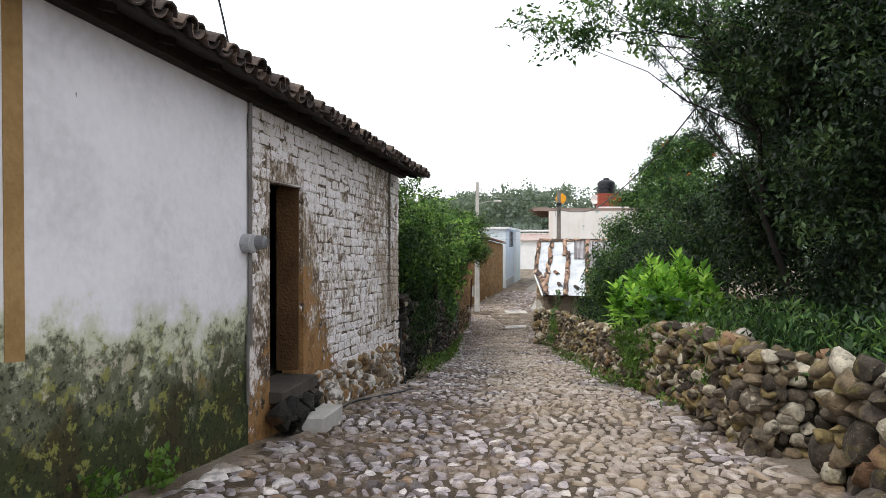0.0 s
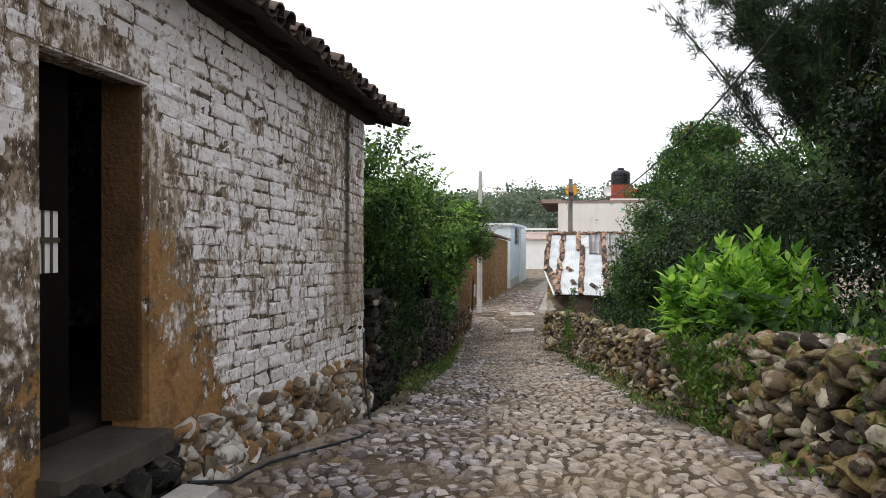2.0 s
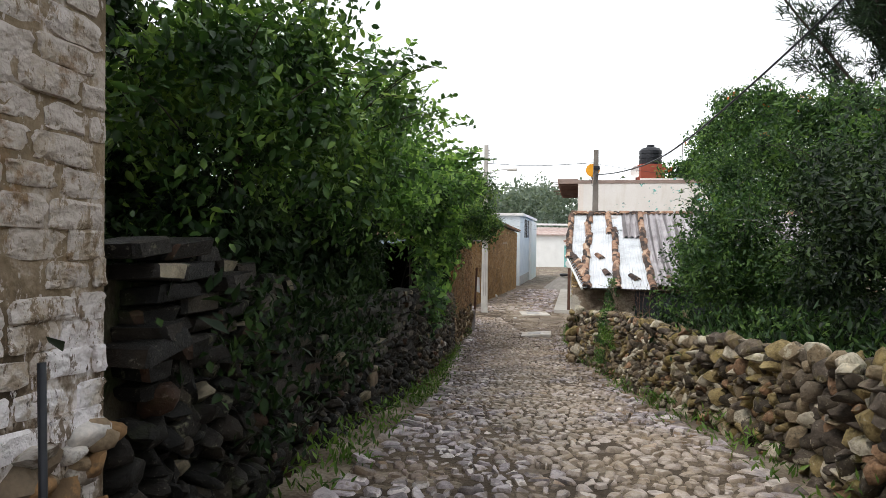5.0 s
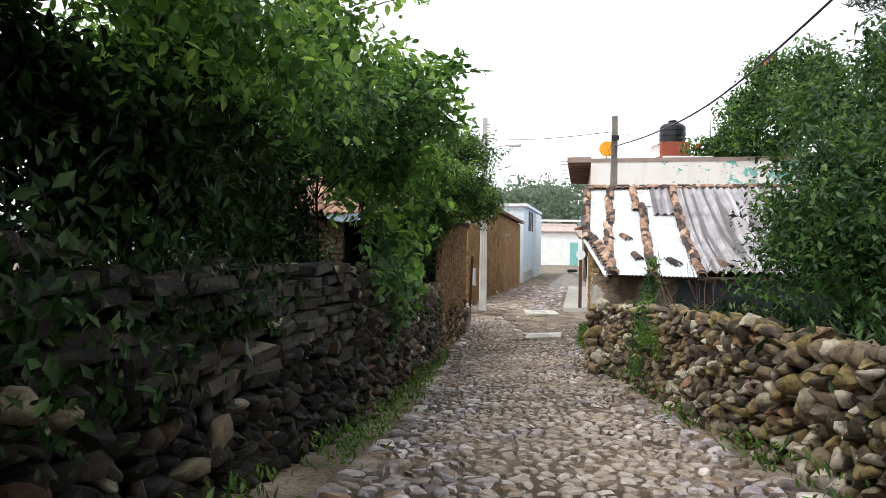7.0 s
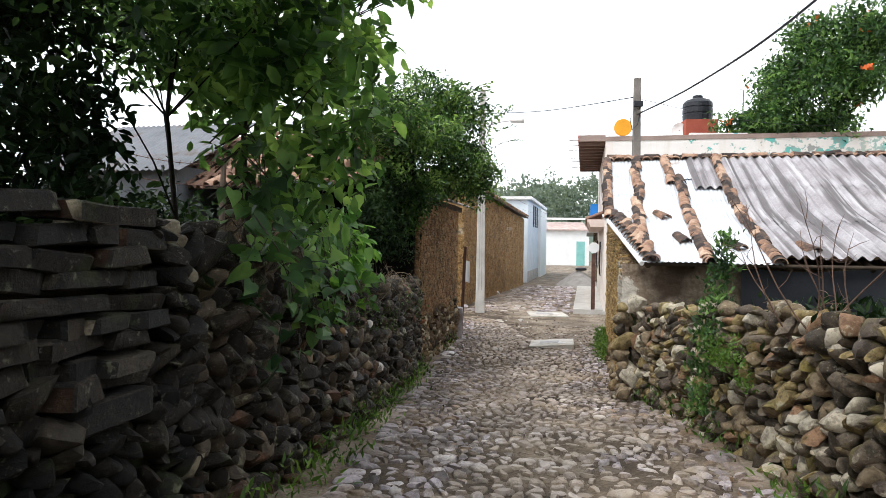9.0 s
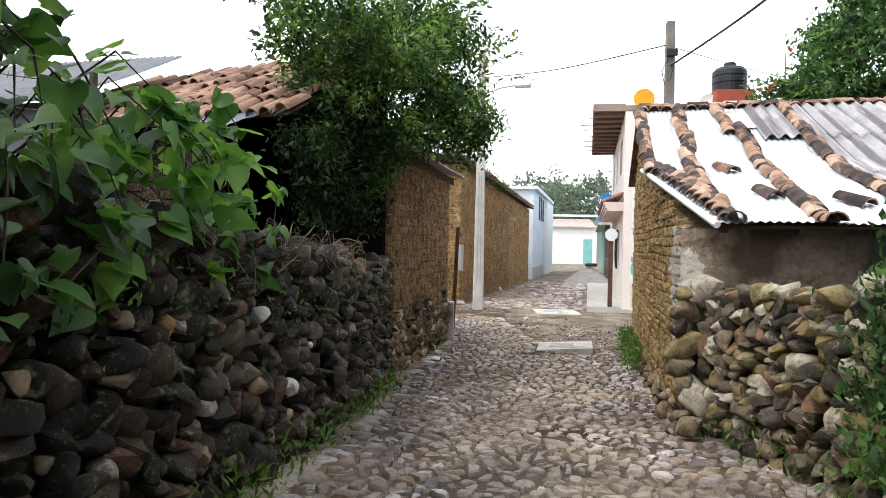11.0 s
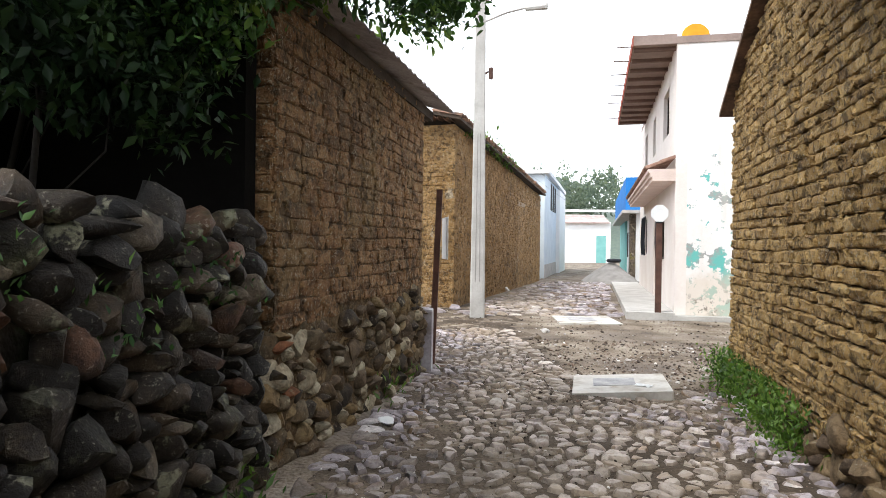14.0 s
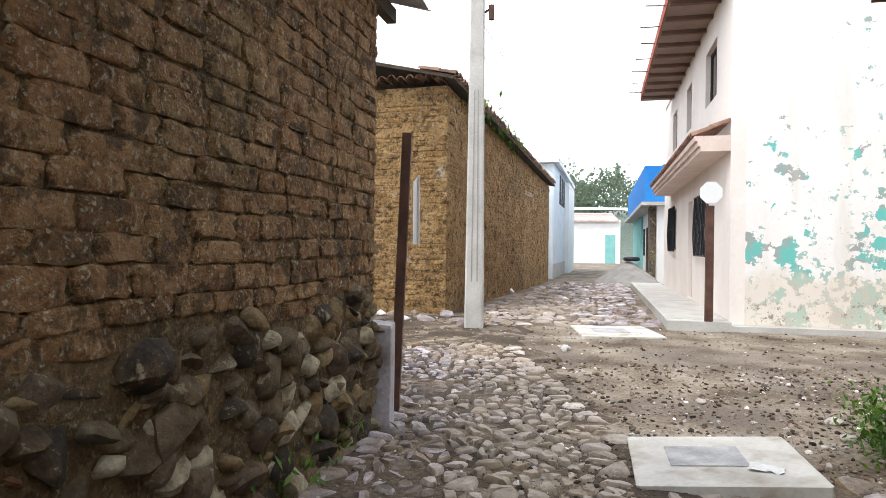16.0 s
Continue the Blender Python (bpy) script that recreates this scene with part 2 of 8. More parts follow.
def mossy(m, slope, base, mid, top):
    """Growth of moss and grime above sloping ground: a dark belt below mid, specks up to top."""
    n, l, op, noise_at, over, step, pos, xyz = chain(m)
    col, target = end_colour(m)
    h = op("SUBTRACT", xyz[2], op("MULTIPLY_ADD", xyz[1], slope, base))
    wob = op("SUBTRACT", noise_at(2.2, pos, 8, 0.7), 0.5)
    h1 = op("MULTIPLY_ADD", wob, 1.6, h)
    fine = noise_at(11.0, pos, 8, 0.75)
    h2 = op("MULTIPLY_ADD", op("SUBTRACT", fine, 0.5), 1.3, h1)
    pale = op("SUBTRACT", 1.0, step(h1, mid, top))
    col = over(col, (0.40, 0.42, 0.22), op("MULTIPLY", pale, 0.75))
    speck = op("SUBTRACT", 1.0, step(h2, mid - 0.15, mid + 0.12))
    col = over(col, (0.034, 0.040, 0.018), op("MULTIPLY", speck, 0.8))
    earthy = op("MULTIPLY", step(noise_at(3.1, pos, 5), 0.54, 0.66), op("SUBTRACT", 1.0, step(h2, mid - 0.25, mid)))
    col = over(col, (0.27, 0.19, 0.06), op("MULTIPLY", earthy, 0.85))
    low = op("SUBTRACT", 1.0, step(h1, mid - 0.55, mid - 0.12))
    brown = step(noise_at(1.7, pos, 5), 0.47, 0.6)
    col = over(col, (0.024, 0.034, 0.008), op("MULTIPLY", low, 0.9))
    col = over(col, (0.045, 0.032, 0.014), op("MULTIPLY", op("MULTIPLY", low, brown), 0.7))
    belt = op("SUBTRACT", 1.0, step(h2, mid - 0.2, mid + 0.2))
    black = op("MULTIPLY", step(noise_at(19.0, pos, 9, 0.75), 0.53, 0.58), belt)
    col = over(col, (0.010, 0.012, 0.006), op("MULTIPLY", black, 0.8))
    olive = op("MULTIPLY", step(noise_at(8.0, pos, 9, 0.72), 0.55, 0.60), belt)
    col = over(col, (0.24, 0.24, 0.065), op("MULTIPLY", olive, 0.75))
    bare = op("MULTIPLY", step(noise_at(3.6, pos, 8, 0.72), 0.57, 0.62), step(h1, mid - 0.62, mid - 0.3))
    col = over(col, (0.46, 0.42, 0.33), op("MULTIPLY", op("MULTIPLY", bare, belt), 0.8))
    chips = step(noise_at(9.5, pos, 6, 0.7), 0.70, 0.72)
    col = over(col, (0.10, 0.09, 0.08), op("MULTIPLY", chips, 0.8))
    l.new(col, target)
    return m


mossy(PLASTER, -0.118, 0.20, 1.02, 1.42)


def worn_limewash(m):
    """Lime wash flaked to tan and brown in ragged upright flecks, stained at the far end, and worn to bare mud round the doorway."""
    n, l, op, noise_at, over, step, pos, xyz = chain(m)
    col, target = end_colour(m)
    tick = n.new("ShaderNodeMapping")
    tick.inputs["Scale"].default_value = (1.9, 1.9, 0.75)
    l.new(pos, tick.inputs["Vector"])
    wide = op("MULTIPLY_ADD", op("SUBTRACT", noise_at(0.8, pos, 4), 0.5), 0.7, noise_at(4.5, tick.outputs[0], 8, 0.74))
    col = over(col, (0.40, 0.315, 0.23), op("MULTIPLY", step(wide, 0.545, 0.60), 0.65))
    fleck = op("MULTIPLY_ADD", op("SUBTRACT", wide, 0.5), 0.7, noise_at(11.0, tick.outputs[0], 7, 0.72))
    col = over(col, (0.15, 0.105, 0.068), op("MULTIPLY", step(fleck, 0.575, 0.61), 0.85))
    col = over(col, (0.83, 0.79, 0.80), op("MULTIPLY", step(noise_at(15.0, tick.outputs[0], 6, 0.7), 0.58, 0.61), 0.75))
    col = over(col, (0.05, 0.035, 0.024), op("MULTIPLY", step(noise_at(24.0, tick.outputs[0], 6, 0.7), 0.615, 0.64), 0.9))
    mp = n.new("ShaderNodeMapping")
    mp.inputs["Scale"].default_value = (3.2, 3.2, 0.7)
    l.new(pos, mp.inputs["Vector"])
    streak = step(noise_at(1.0, mp.outputs[0], 7, 0.6), 0.54, 0.70)
    col = over(col, (0.32, 0.27, 0.19), op("MULTIPLY", streak, 0.4))
    end = op("MULTIPLY_ADD", op("SUBTRACT", noise_at(1.6, pos, 7, 0.65), 0.5), 3.0, op("MULTIPLY", op("SUBTRACT", xyz[1], 10.1), 0.9))
    belt = op("SUBTRACT", 1.0, step(op("ABSOLUTE", op("SUBTRACT", xyz[2], 0.75)), 0.35, 1.0))
    grime = op("MULTIPLY", step(end, -0.1, 0.7), belt)
    col = over(col, (0.27, 0.205, 0.13), op("MULTIPLY", grime, 0.62))
    col = over(col, (0.20, 0.115, 0.05), op("MULTIPLY", op("MULTIPLY", grime, step(noise_at(3.4, pos, 7, 0.7), 0.55, 0.64)), 0.7))
    drip = op("MULTIPLY", op("SUBTRACT", 1.0, step(op("ABSOLUTE", op("SUBTRACT", xyz[1], op("MULTIPLY_ADD", noise_at(1.5, pos), 0.1, 10.93))), 0.03, 0.13)), step(xyz[2], -0.2, 1.2))
    col = over(col, (0.05, 0.037, 0.022), op("MULTIPLY", drip, 0.95))
    near = op("MULTIPLY", op("ABSOLUTE", op("SUBTRACT", xyz[1], 7.22)), 0.79)
    low = op("MULTIPLY", op("SUBTRACT", xyz[2], 0.85), 0.5)
    v = op("ADD", op("MULTIPLY_ADD", op("SUBTRACT", noise_at(2.4, pos, 7, 0.65), 0.5), 1.5, near), low)
    v = op("MULTIPLY_ADD", op("SUBTRACT", noise_at(14.0, pos, 6, 0.7), 0.5), 1.1, v)
    v = op("ADD", v, op("MULTIPLY", step(xyz[2], 1.55, 2.05), 1.2))
    v = op("MULTIPLY_ADD", op("SUBTRACT", noise_at(6.0, tick.outputs[0], 7, 0.7), 0.5), 1.0, v)
    bare = op("SUBTRACT", 1.0, step(v, 0.24, 0.40))
    mud = over(col, (0.29, 0.155, 0.055), op("MULTIPLY_ADD", noise_at(9.0, pos, 6, 0.7), 0.1, 0.9))
    mud = over(mud, (0.13, 0.065, 0.025), op("MULTIPLY", step(noise_at(5.0, pos, 7, 0.65), 0.48, 0.62), 0.7))
    l.new(over(col, mud, bare), target)
    return m


worn_limewash(WBRICK)
worn_limewash(LIMED)


def peeling(m):
    """Pale paint flaked to old teal and grey, with a bare ochre skirting."""
    n, l, op, noise_at, over, step, pos, xyz = chain(m)
    col, target = end_colour(m)
    big = op("MULTIPLY_ADD", op("SUBTRACT", noise_at(6.0, pos, 6, 0.6), 0.5), 0.35, noise_at(1.7, pos, 8, 0.6))
    low = op("MULTIPLY", op("SUBTRACT", 0.6, xyz[2]), 0.03)
    right = op("MULTIPLY", op("SUBTRACT", xyz[0], 6.0), 0.03)
    v = op("ADD", op("ADD", big, low), right)
    flake = step(v, 0.635, 0.645)
    teal = step(noise_at(2.5, pos, 4), 0.40, 0.55)
    tone = over(col, (0.34, 0.35, 0.33), flake)
    col = over(tone, (0.16, 0.50, 0.45), op("MULTIPLY", flake, teal))
    chip = step(op("ADD", noise_at(5.5, pos, 6, 0.65), op("ADD", low, right)), 0.655, 0.665)
    col = over(col, (0.25, 0.42, 0.38), op("MULTIPLY", chip, 0.8))
    run = n.new("ShaderNodeMapping")
    run.inputs["Scale"].default_value = (2.5, 2.5, 0.35)
    l.new(pos, run.inputs["Vector"])
    col = over(col, (0.62, 0.55, 0.46), op("MULTIPLY", step(noise_at(1.0, run.outputs[0], 7, 0.6), 0.5, 0.7), 0.35))
    h = op("MULTIPLY_ADD", op("SUBTRACT", noise_at(2.0, pos, 7), 0.5), 0.9, xyz[2])
    skirt = op("SUBTRACT", 1.0, step(h, -2.15, -1.95))
    col = over(col, (0.66, 0.56, 0.44), op("MULTIPLY", skirt, 0.55))
    crumbs = op("MULTIPLY", step(noise_at(7.0, pos, 7, 0.7), 0.56, 0.6), op("SUBTRACT", 1.0, step(h, -2.6, -2.3)))
    col = over(col, (0.20, 0.17, 0.13), op("MULTIPLY", crumbs, 0.8))
    l.new(col, target)
    return m


PEEL = peeling(material("peeling_paint", [(0.2, (0.76, 0.71, 0.67)), (0.8, (0.86, 0.83, 0.80))], 1.0, 14, bump=0.2))


def lichen(m, colour, lo, hi, scale=2.5, amount=0.8):
    n, l, op, noise_at, over, step, pos, xyz = chain(m)
    col, target = end_colour(m)
    l.new(over(col, colour, op("MULTIPLY", step(noise_at(scale, pos, 7, 0.65), lo, hi), amount)), target)
    return m



def stone_mix(name, tones, bump=0.8, tint=None, rough=0.9, island_amount=1.0):
    """Stones of several tones, one to a piece, each mottled, with fine relief."""
    m = material(name, [(0.2, (0.55, 0.55, 0.55)), (0.5, (1.0, 1.0, 1.0)), (0.85, (1.5, 1.45, 1.4))], 9, 55, rough=rough, bump=bump * 0.6, bump_scale=13, dist=0.03)
    n, l = m.node_tree.nodes, m.node_tree.links
    mott, target = end_colour(m)
    oi, ge = n.new("ShaderNodeObjectInfo"), n.new("ShaderNodeNewGeometry")
    add, fr = n.new("ShaderNodeMath"), n.new("ShaderNodeMath")
    add.operation, fr.operation = "ADD", "FRACT"
    l.new(oi.outputs["Random"], add.inputs[0])
    l.new(ge.outputs["Random Per Island"], add.inputs[1])
    l.new(add.outputs[0], fr.inputs[0])
    ramp = n.new("ShaderNodeValToRGB")
    ramp.color_ramp.interpolation = "CONSTANT"
    while len(ramp.color_ramp.elements) < len(tones):
        ramp.color_ramp.elements.new(0.5)
    for e, (p, c) in zip(ramp.color_ramp.elements, tones):
        e.position, e.color = p, (*c, 1)
    l.new(fr.outputs[0], ramp.inputs[0])
    mul = n.new("ShaderNodeMix")
    mul.data_type, mul.blend_type = "RGBA", "MULTIPLY"
    mul.inputs["Factor"].default_value = 1.0
    l.new(ramp.outputs[0], mul.inputs["A"])
    l.new(mott, mul.inputs["B"])
    l.new(mul.outputs["Result"], target)
    return m


ROCK = stone_mix("field_stone", [(0.0, (0.07, 0.056, 0.042)), (0.15, (0.16, 0.128, 0.096)), (0.34, (0.245, 0.188, 0.122)), (0.54, (0.295, 0.225, 0.105)), (0.68, (0.115, 0.092, 0.074)), (0.79, (0.54, 0.485, 0.385)), (0.945, (0.29, 0.175, 0.105))], bump=1.0)
# Tones lowered to near black to imitate tree shade on the west wall.
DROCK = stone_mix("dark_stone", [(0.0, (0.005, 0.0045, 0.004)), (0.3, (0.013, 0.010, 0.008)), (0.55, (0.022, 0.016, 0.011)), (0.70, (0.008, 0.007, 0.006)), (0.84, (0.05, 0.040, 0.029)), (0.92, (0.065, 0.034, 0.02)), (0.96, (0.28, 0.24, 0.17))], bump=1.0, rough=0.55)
COBBLE = stone_mix("cobble_stone", [(0.0, (0.13, 0.11, 0.112)), (0.12, (0.32, 0.28, 0.295)), (0.36, (0.48, 0.425, 0.445)), (0.56, (0.29, 0.24, 0.21)), (0.68, (0.55, 0.495, 0.51)), (0.84, (0.72, 0.665, 0.65)), (0.95, (0.30, 0.20, 0.13))], bump=0.9, rough=0.5)
DROCK2 = stone_mix("lichened_stone", [(0.0, (0.014, 0.010, 0.007)), (0.22, (0.034, 0.025, 0.017)), (0.46, (0.066, 0.046, 0.028)), (0.66, (0.020, 0.015, 0.011)), (0.84, (0.13, 0.102, 0.070)), (0.93, (0.11, 0.055, 0.032))], bump=1.0, rough=0.5)
lichen(DROCK2, (0.07, 0.075, 0.03), 0.55, 0.66, 3.0, 0.6)
lichen(DROCK2, (0.24, 0.23, 0.15), 0.58, 0.63, 6.0, 0.8)
lichen(DROCK2, (0.012, 0.010, 0.008), 0.50, 0.60, 2.0, 0.75)
lichen(ROCK, (0.24, 0.20, 0.045), 0.54, 0.66, 3.0, 0.6)
lichen(ROCK, (0.55, 0.50, 0.38), 0.60, 0.64, 4.5, 0.7)
lichen(ROCK, (0.04, 0.036, 0.028), 0.58, 0.66, 7.0, 0.7)
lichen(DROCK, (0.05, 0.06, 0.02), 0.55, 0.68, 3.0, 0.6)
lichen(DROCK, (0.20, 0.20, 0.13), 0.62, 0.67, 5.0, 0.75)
lichen(COBBLE, (0.24, 0.165, 0.095), 0.47, 0.60, 1.3, 0.65)
lichen(COBBLE, (0.14, 0.095, 0.055), 0.55, 0.62, 6.5, 0.7)


def trodden(m):
    """Sandy dust along the trodden middle of the street, broken into uneven patches; darker about y 27, most at the
    left.
    """
    n, l, op, noise_at, over, step, pos, xyz = chain(m)
    col, target = end_colour(m)
    d = op("MULTIPLY", op("ABSOLUTE", op("SUBTRACT", xyz[0], 1.45)), 0.24)
    v = op("SUBTRACT", op("MULTIPLY_ADD", noise_at(9.0, pos, 6, 0.7), 0.6, noise_at(0.8, pos, 5)), d)
    col = over(col, (0.47, 0.385, 0.29), op("MULTIPLY", step(v, 0.50, 0.66), 0.55))
    dark_stretch = op("SUBTRACT", noise_at(0.7, pos, 6, 0.6), op("MULTIPLY", op("ABSOLUTE", op("SUBTRACT", xyz[1], 27.0)), 0.05))
    dark_stretch = op("SUBTRACT", dark_stretch, op("MULTIPLY", xyz[0], 0.05))
    l.new(over(col, (0.085, 0.066, 0.052), op("MULTIPLY", step(dark_stretch, 0.24, 0.46), 0.6)), target)
    return m


lichen(COBBLE, (0.095, 0.073, 0.055), 0.50, 0.60, 0.45, 0.4)
trodden(COBBLE)
lichen(ADOBE, (0.225, 0.16, 0.07), 0.50, 0.64, 0.9, 0.6)
lichen(ADOBE, (0.10, 0.065, 0.03), 0.55, 0.66, 2.3, 0.6)

def pitted(m, dark=0.55, pale=0.45, height=0.03):
    """Rough stone: dark pits, pale crystal and lichen specks, and a broken surface."""
    n, l, op, noise_at, over, step, pos, xyz = chain(m)
    col, target = end_colour(m)
    pits, grain = noise_at(13.0, pos, 9, 0.72), noise_at(44.0, pos, 6, 0.72)
    mul = n.new("ShaderNodeMix")
    mul.data_type, mul.blend_type = "RGBA", "MULTIPLY"
    l.new(op("MULTIPLY", op("SUBTRACT", 1.0, step(pits, 0.40, 0.52)), dark), mul.inputs["Factor"])
    l.new(col, mul.inputs["A"])
    mul.inputs["B"].default_value = (0.25, 0.22, 0.2, 1)
    col = over(mul.outputs["Result"], (0.42, 0.39, 0.31), op("MULTIPLY", op("MULTIPLY", step(grain, 0.57, 0.61), step(pits, 0.48, 0.58)), pale))
    l.new(col, target)
    bp = [q for q in n if q.bl_idname == "ShaderNodeBump"][0]
    l.new(op("MULTIPLY_ADD", grain, 0.3, pits), bp.inputs["Height"])
    bp.inputs["Strength"].default_value, bp.inputs["Distance"].default_value = 1.0, height
    return m


pitted(ROCK)
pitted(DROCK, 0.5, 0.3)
pitted(DROCK2, 0.65, 0.5)
pitted(COBBLE, 0.45, 0.25, 0.012)


def weathered(m, speck=(0.42, 0.36, 0.26)):
    """Rain-worn mud: coarse and fine relief, pale straw and pebble specks, dark pits."""
    n, l, op, noise_at, over, step, pos, xyz = chain(m)
    col, target = end_colour(m)
    pits = noise_at(7.0, pos, 8, 0.68)
    grain = noise_at(38.0, pos, 6, 0.7)
    mott = noise_at(15.0, pos, 8, 0.7)
    col = over(col, (0.06, 0.038, 0.018), op("MULTIPLY", op("SUBTRACT", 1.0, step(mott, 0.38, 0.50)), 0.6))
    col = over(col, (0.36, 0.26, 0.13), op("MULTIPLY", step(mott, 0.52, 0.64), 0.4))
    col = over(col, speck, op("MULTIPLY", step(grain, 0.572, 0.592), 0.8))
    col = over(col, tuple(min(1.0, q * 1.35) for q in speck), op("MULTIPLY", step(noise_at(21.0, pos, 5, 0.75), 0.635, 0.65), 0.85))
    col = over(col, (0.045, 0.028, 0.013), op("MULTIPLY", op("SUBTRACT", 1.0, step(pits, 0.40, 0.47)), 0.7))
    l.new(col, target)
    h = op("MULTIPLY_ADD", grain, 0.25, pits)
    bp = [q for q in n if q.bl_idname == "ShaderNodeBump"][0]
    l.new(h, bp.inputs["Height"])
    bp.inputs["Strength"].default_value, bp.inputs["Distance"].default_value = 1.0, 0.1
    return m


weathered(ADOBE)
weathered(MORTAR, (0.26, 0.21, 0.14))

# ---------------------------------------------------------------- building kit
PLACE = {}


def thing(name, at, label, category, group="", kind=""):
    ob = new(name)
    ob.location = at
    ob.empty_display_size = 0.2
    PLACE[ob] = Matrix.Translation(at)
    return tagged(ob, label, category, group, kind)


class Geo:
    """Vertices and faces gathered for one mesh."""

    def __init__(self):
        self.v, self.f, self.n = [], [], 0

    def add(self, v, f):
        v = np.asarray(v, float)
        self.v.append(v)
        self.f.extend([tuple(i + self.n for i in p) for p in f])
        self.n += len(v)
        return self

    def box(self, a, b, m=None):
        """A box between the corners a and b, in the frame m."""
        (x0, y0, z0), (x1, y1, z1) = a, b
        v = [(x0, y0, z0), (x1, y0, z0), (x1, y1, z0), (x0, y1, z0), (x0, y0, z1), (x1, y0, z1), (x1, y1, z1), (x0, y1, z1)]
        f = [(3, 2, 1, 0), (4, 5, 6, 7), (0, 1, 5, 4), (1, 2, 6, 5), (2, 3, 7, 6), (3, 0, 4, 7)]
        return self.put(v, f, m)

    def put(self, v, f, m=None):
        v = np.asarray(v, float)
        if m is not None:
            a = np.array(m)
            v = v @ a[:3, :3].T + a[:3, 3]
        return self.add(v, f)

    def tube(self, pts, radii, sides=8, caps=True):
        pts = [Vector(p) for p in pts]
        rings = []
        for i, p in enumerate(pts):
            d = (pts[min(i + 1, len(pts) - 1)] - pts[max(i - 1, 0)]).normalized()
            u = d.orthogonal().normalized() if abs(d.z) > 0.9 else d.cross(Vector((0, 0, 1))).normalized()
            w = d.cross(u)
            r = radii[i] if hasattr(radii, "__len__") else radii
            rings += [p + r * (math.cos(a) * u + math.sin(a) * w) for a in (2 * math.pi * k / sides for k in range(sides))]
        f = []
        for i in range(len(pts) - 1):
            for k in range(sides):
                a, b = i * sides + k, i * sides + (k + 1) % sides
                f.append((a, b, b + sides, a + sides))
        if caps:
            f.append(tuple(range(sides - 1, -1, -1)))
            f.append(tuple(range(len(rings) - sides, len(rings))))
        return self.add([tuple(r) for r in rings], f)

    def mesh(self, name, mat, smooth=False):
        me = bpy.data.meshes.new(name)
        v = np.concatenate(self.v) if self.v else np.zeros((0, 3))
        me.from_pydata(v.tolist(), [], self.f)
        me.materials.append(mat)
        if smooth:
            me.polygons.foreach_set("use_smooth", [True] * len(me.polygons))
        me.update()
        return me


def part(name, geo, mat, parent=None, label="", smooth=False, at=None):
    """One mesh object, in world coordinates or at the pose at, under its thing or part."""
    me = geo.mesh(name, mat, smooth) if isinstance(geo, Geo) else geo
    ob = new(name, me)
    if at is not None:
        ob.matrix_basis = at
    if parent is not None:
        ob.parent = parent
        ob.matrix_parent_inverse = PLACE.get(parent, Matrix()).inverted()
    PLACE[ob] = at.copy() if at is not None else Matrix()
    if label:
        ob["label"] = label
    return ob


def wall_frame(a, b):
    """Frame on a wall's line from a to b in plan: x along, y to the right of the way, z up."""
    d = Vector((b[0] - a[0], b[1] - a[1], 0)).normalized()
    return Matrix(((d.x, d.y, 0, a[0]), (d.y, -d.x, 0, a[1]), (0, 0, 1, 0), (0, 0, 0, 1)))


GY = (-60, -8, 0, 6.7, 8.5, 10.2, 12, 13.5, 15, 18, 22, 23, 25.6, 28.5, 30.5, 33, 36, 40.5, 60, 95, 2000)
GZ = (2.0, 1.1, 0.2, -0.60, -0.70, -0.91, -1.2, -1.36, -1.49, -1.92, -2.46, -2.52, -2.72, -2.96, -3.02, -3.06, -3.06, -3.0, -3.0, -3.0, -3.0)


def gz(y):
    return float(np.interp(y, GY, GZ))


rng = np.random.default_rng(7)


def blob_points(centre, radii, k, shell=0.55):
    d = rng.normal(size=(k, 3))
    d /= np.linalg.norm(d, axis=1)[:, None]
    r = shell + (1 - shell) * rng.random(k) ** 0.7
    return np.asarray(centre) + d * r[:, None] * np.asarray(radii)


def rock_shape(seed, planes=13, detail=2, soft=0.035):
    """A broken stone about one across: a ball cut by rough planes."""
    r = np.random.default_rng(seed)
    bm = bmesh.new()
    bmesh.ops.create_icosphere(bm, subdivisions=detail, radius=0.62)
    bm.verts.index_update()
    v = np.array([w.co[:] for w in bm.verts])
    f = [tuple(w.index for w in fa.verts) for fa in bm.faces]
    bm.free()
    for k in range(planes):
        n = r.normal(size=3)
        n /= np.linalg.norm(n)
        d = 0.27 + 0.20 * r.random()
        over = soft * np.log1p(np.exp(np.clip((v @ n - d) / soft, -30, 30)))
        v = v - np.outer(over, n)
    off = r.random(3) * 30
    for i, p in enumerate(v.copy()):
        q = Vector(p * 3.0 + off)
        v[i] = p * (1 + 0.10 * noise.noise(q) + 0.06 * noise.noise(q * 2.7))
    return v / (np.abs(v).max(axis=0) * 2), f



# ---------------------------------------------------------------- small shapes
def chamfer_box(seed, jitter=0.06, cut=0.12):
    """A worn block one by one by one: chamfered, with uneven corners."""
    r = np.random.default_rng(seed)
    bm = bmesh.new()
    bmesh.ops.create_cube(bm, size=1.0)
    for w in bm.verts:
        w.co += Vector(r.normal(size=3) * jitter * 0.5)
    bmesh.ops.bevel(bm, geom=list(bm.edges), offset=cut, segments=1, affect="EDGES")
    for w in bm.verts:
        w.co += Vector(r.normal(size=3) * jitter * 0.25)
    bm.verts.index_update()
    v = np.array([w.co[:] for w in bm.verts])
    f = [tuple(w.index for w in fa.verts) for fa in bm.faces]
    bm.free()
    return v, f


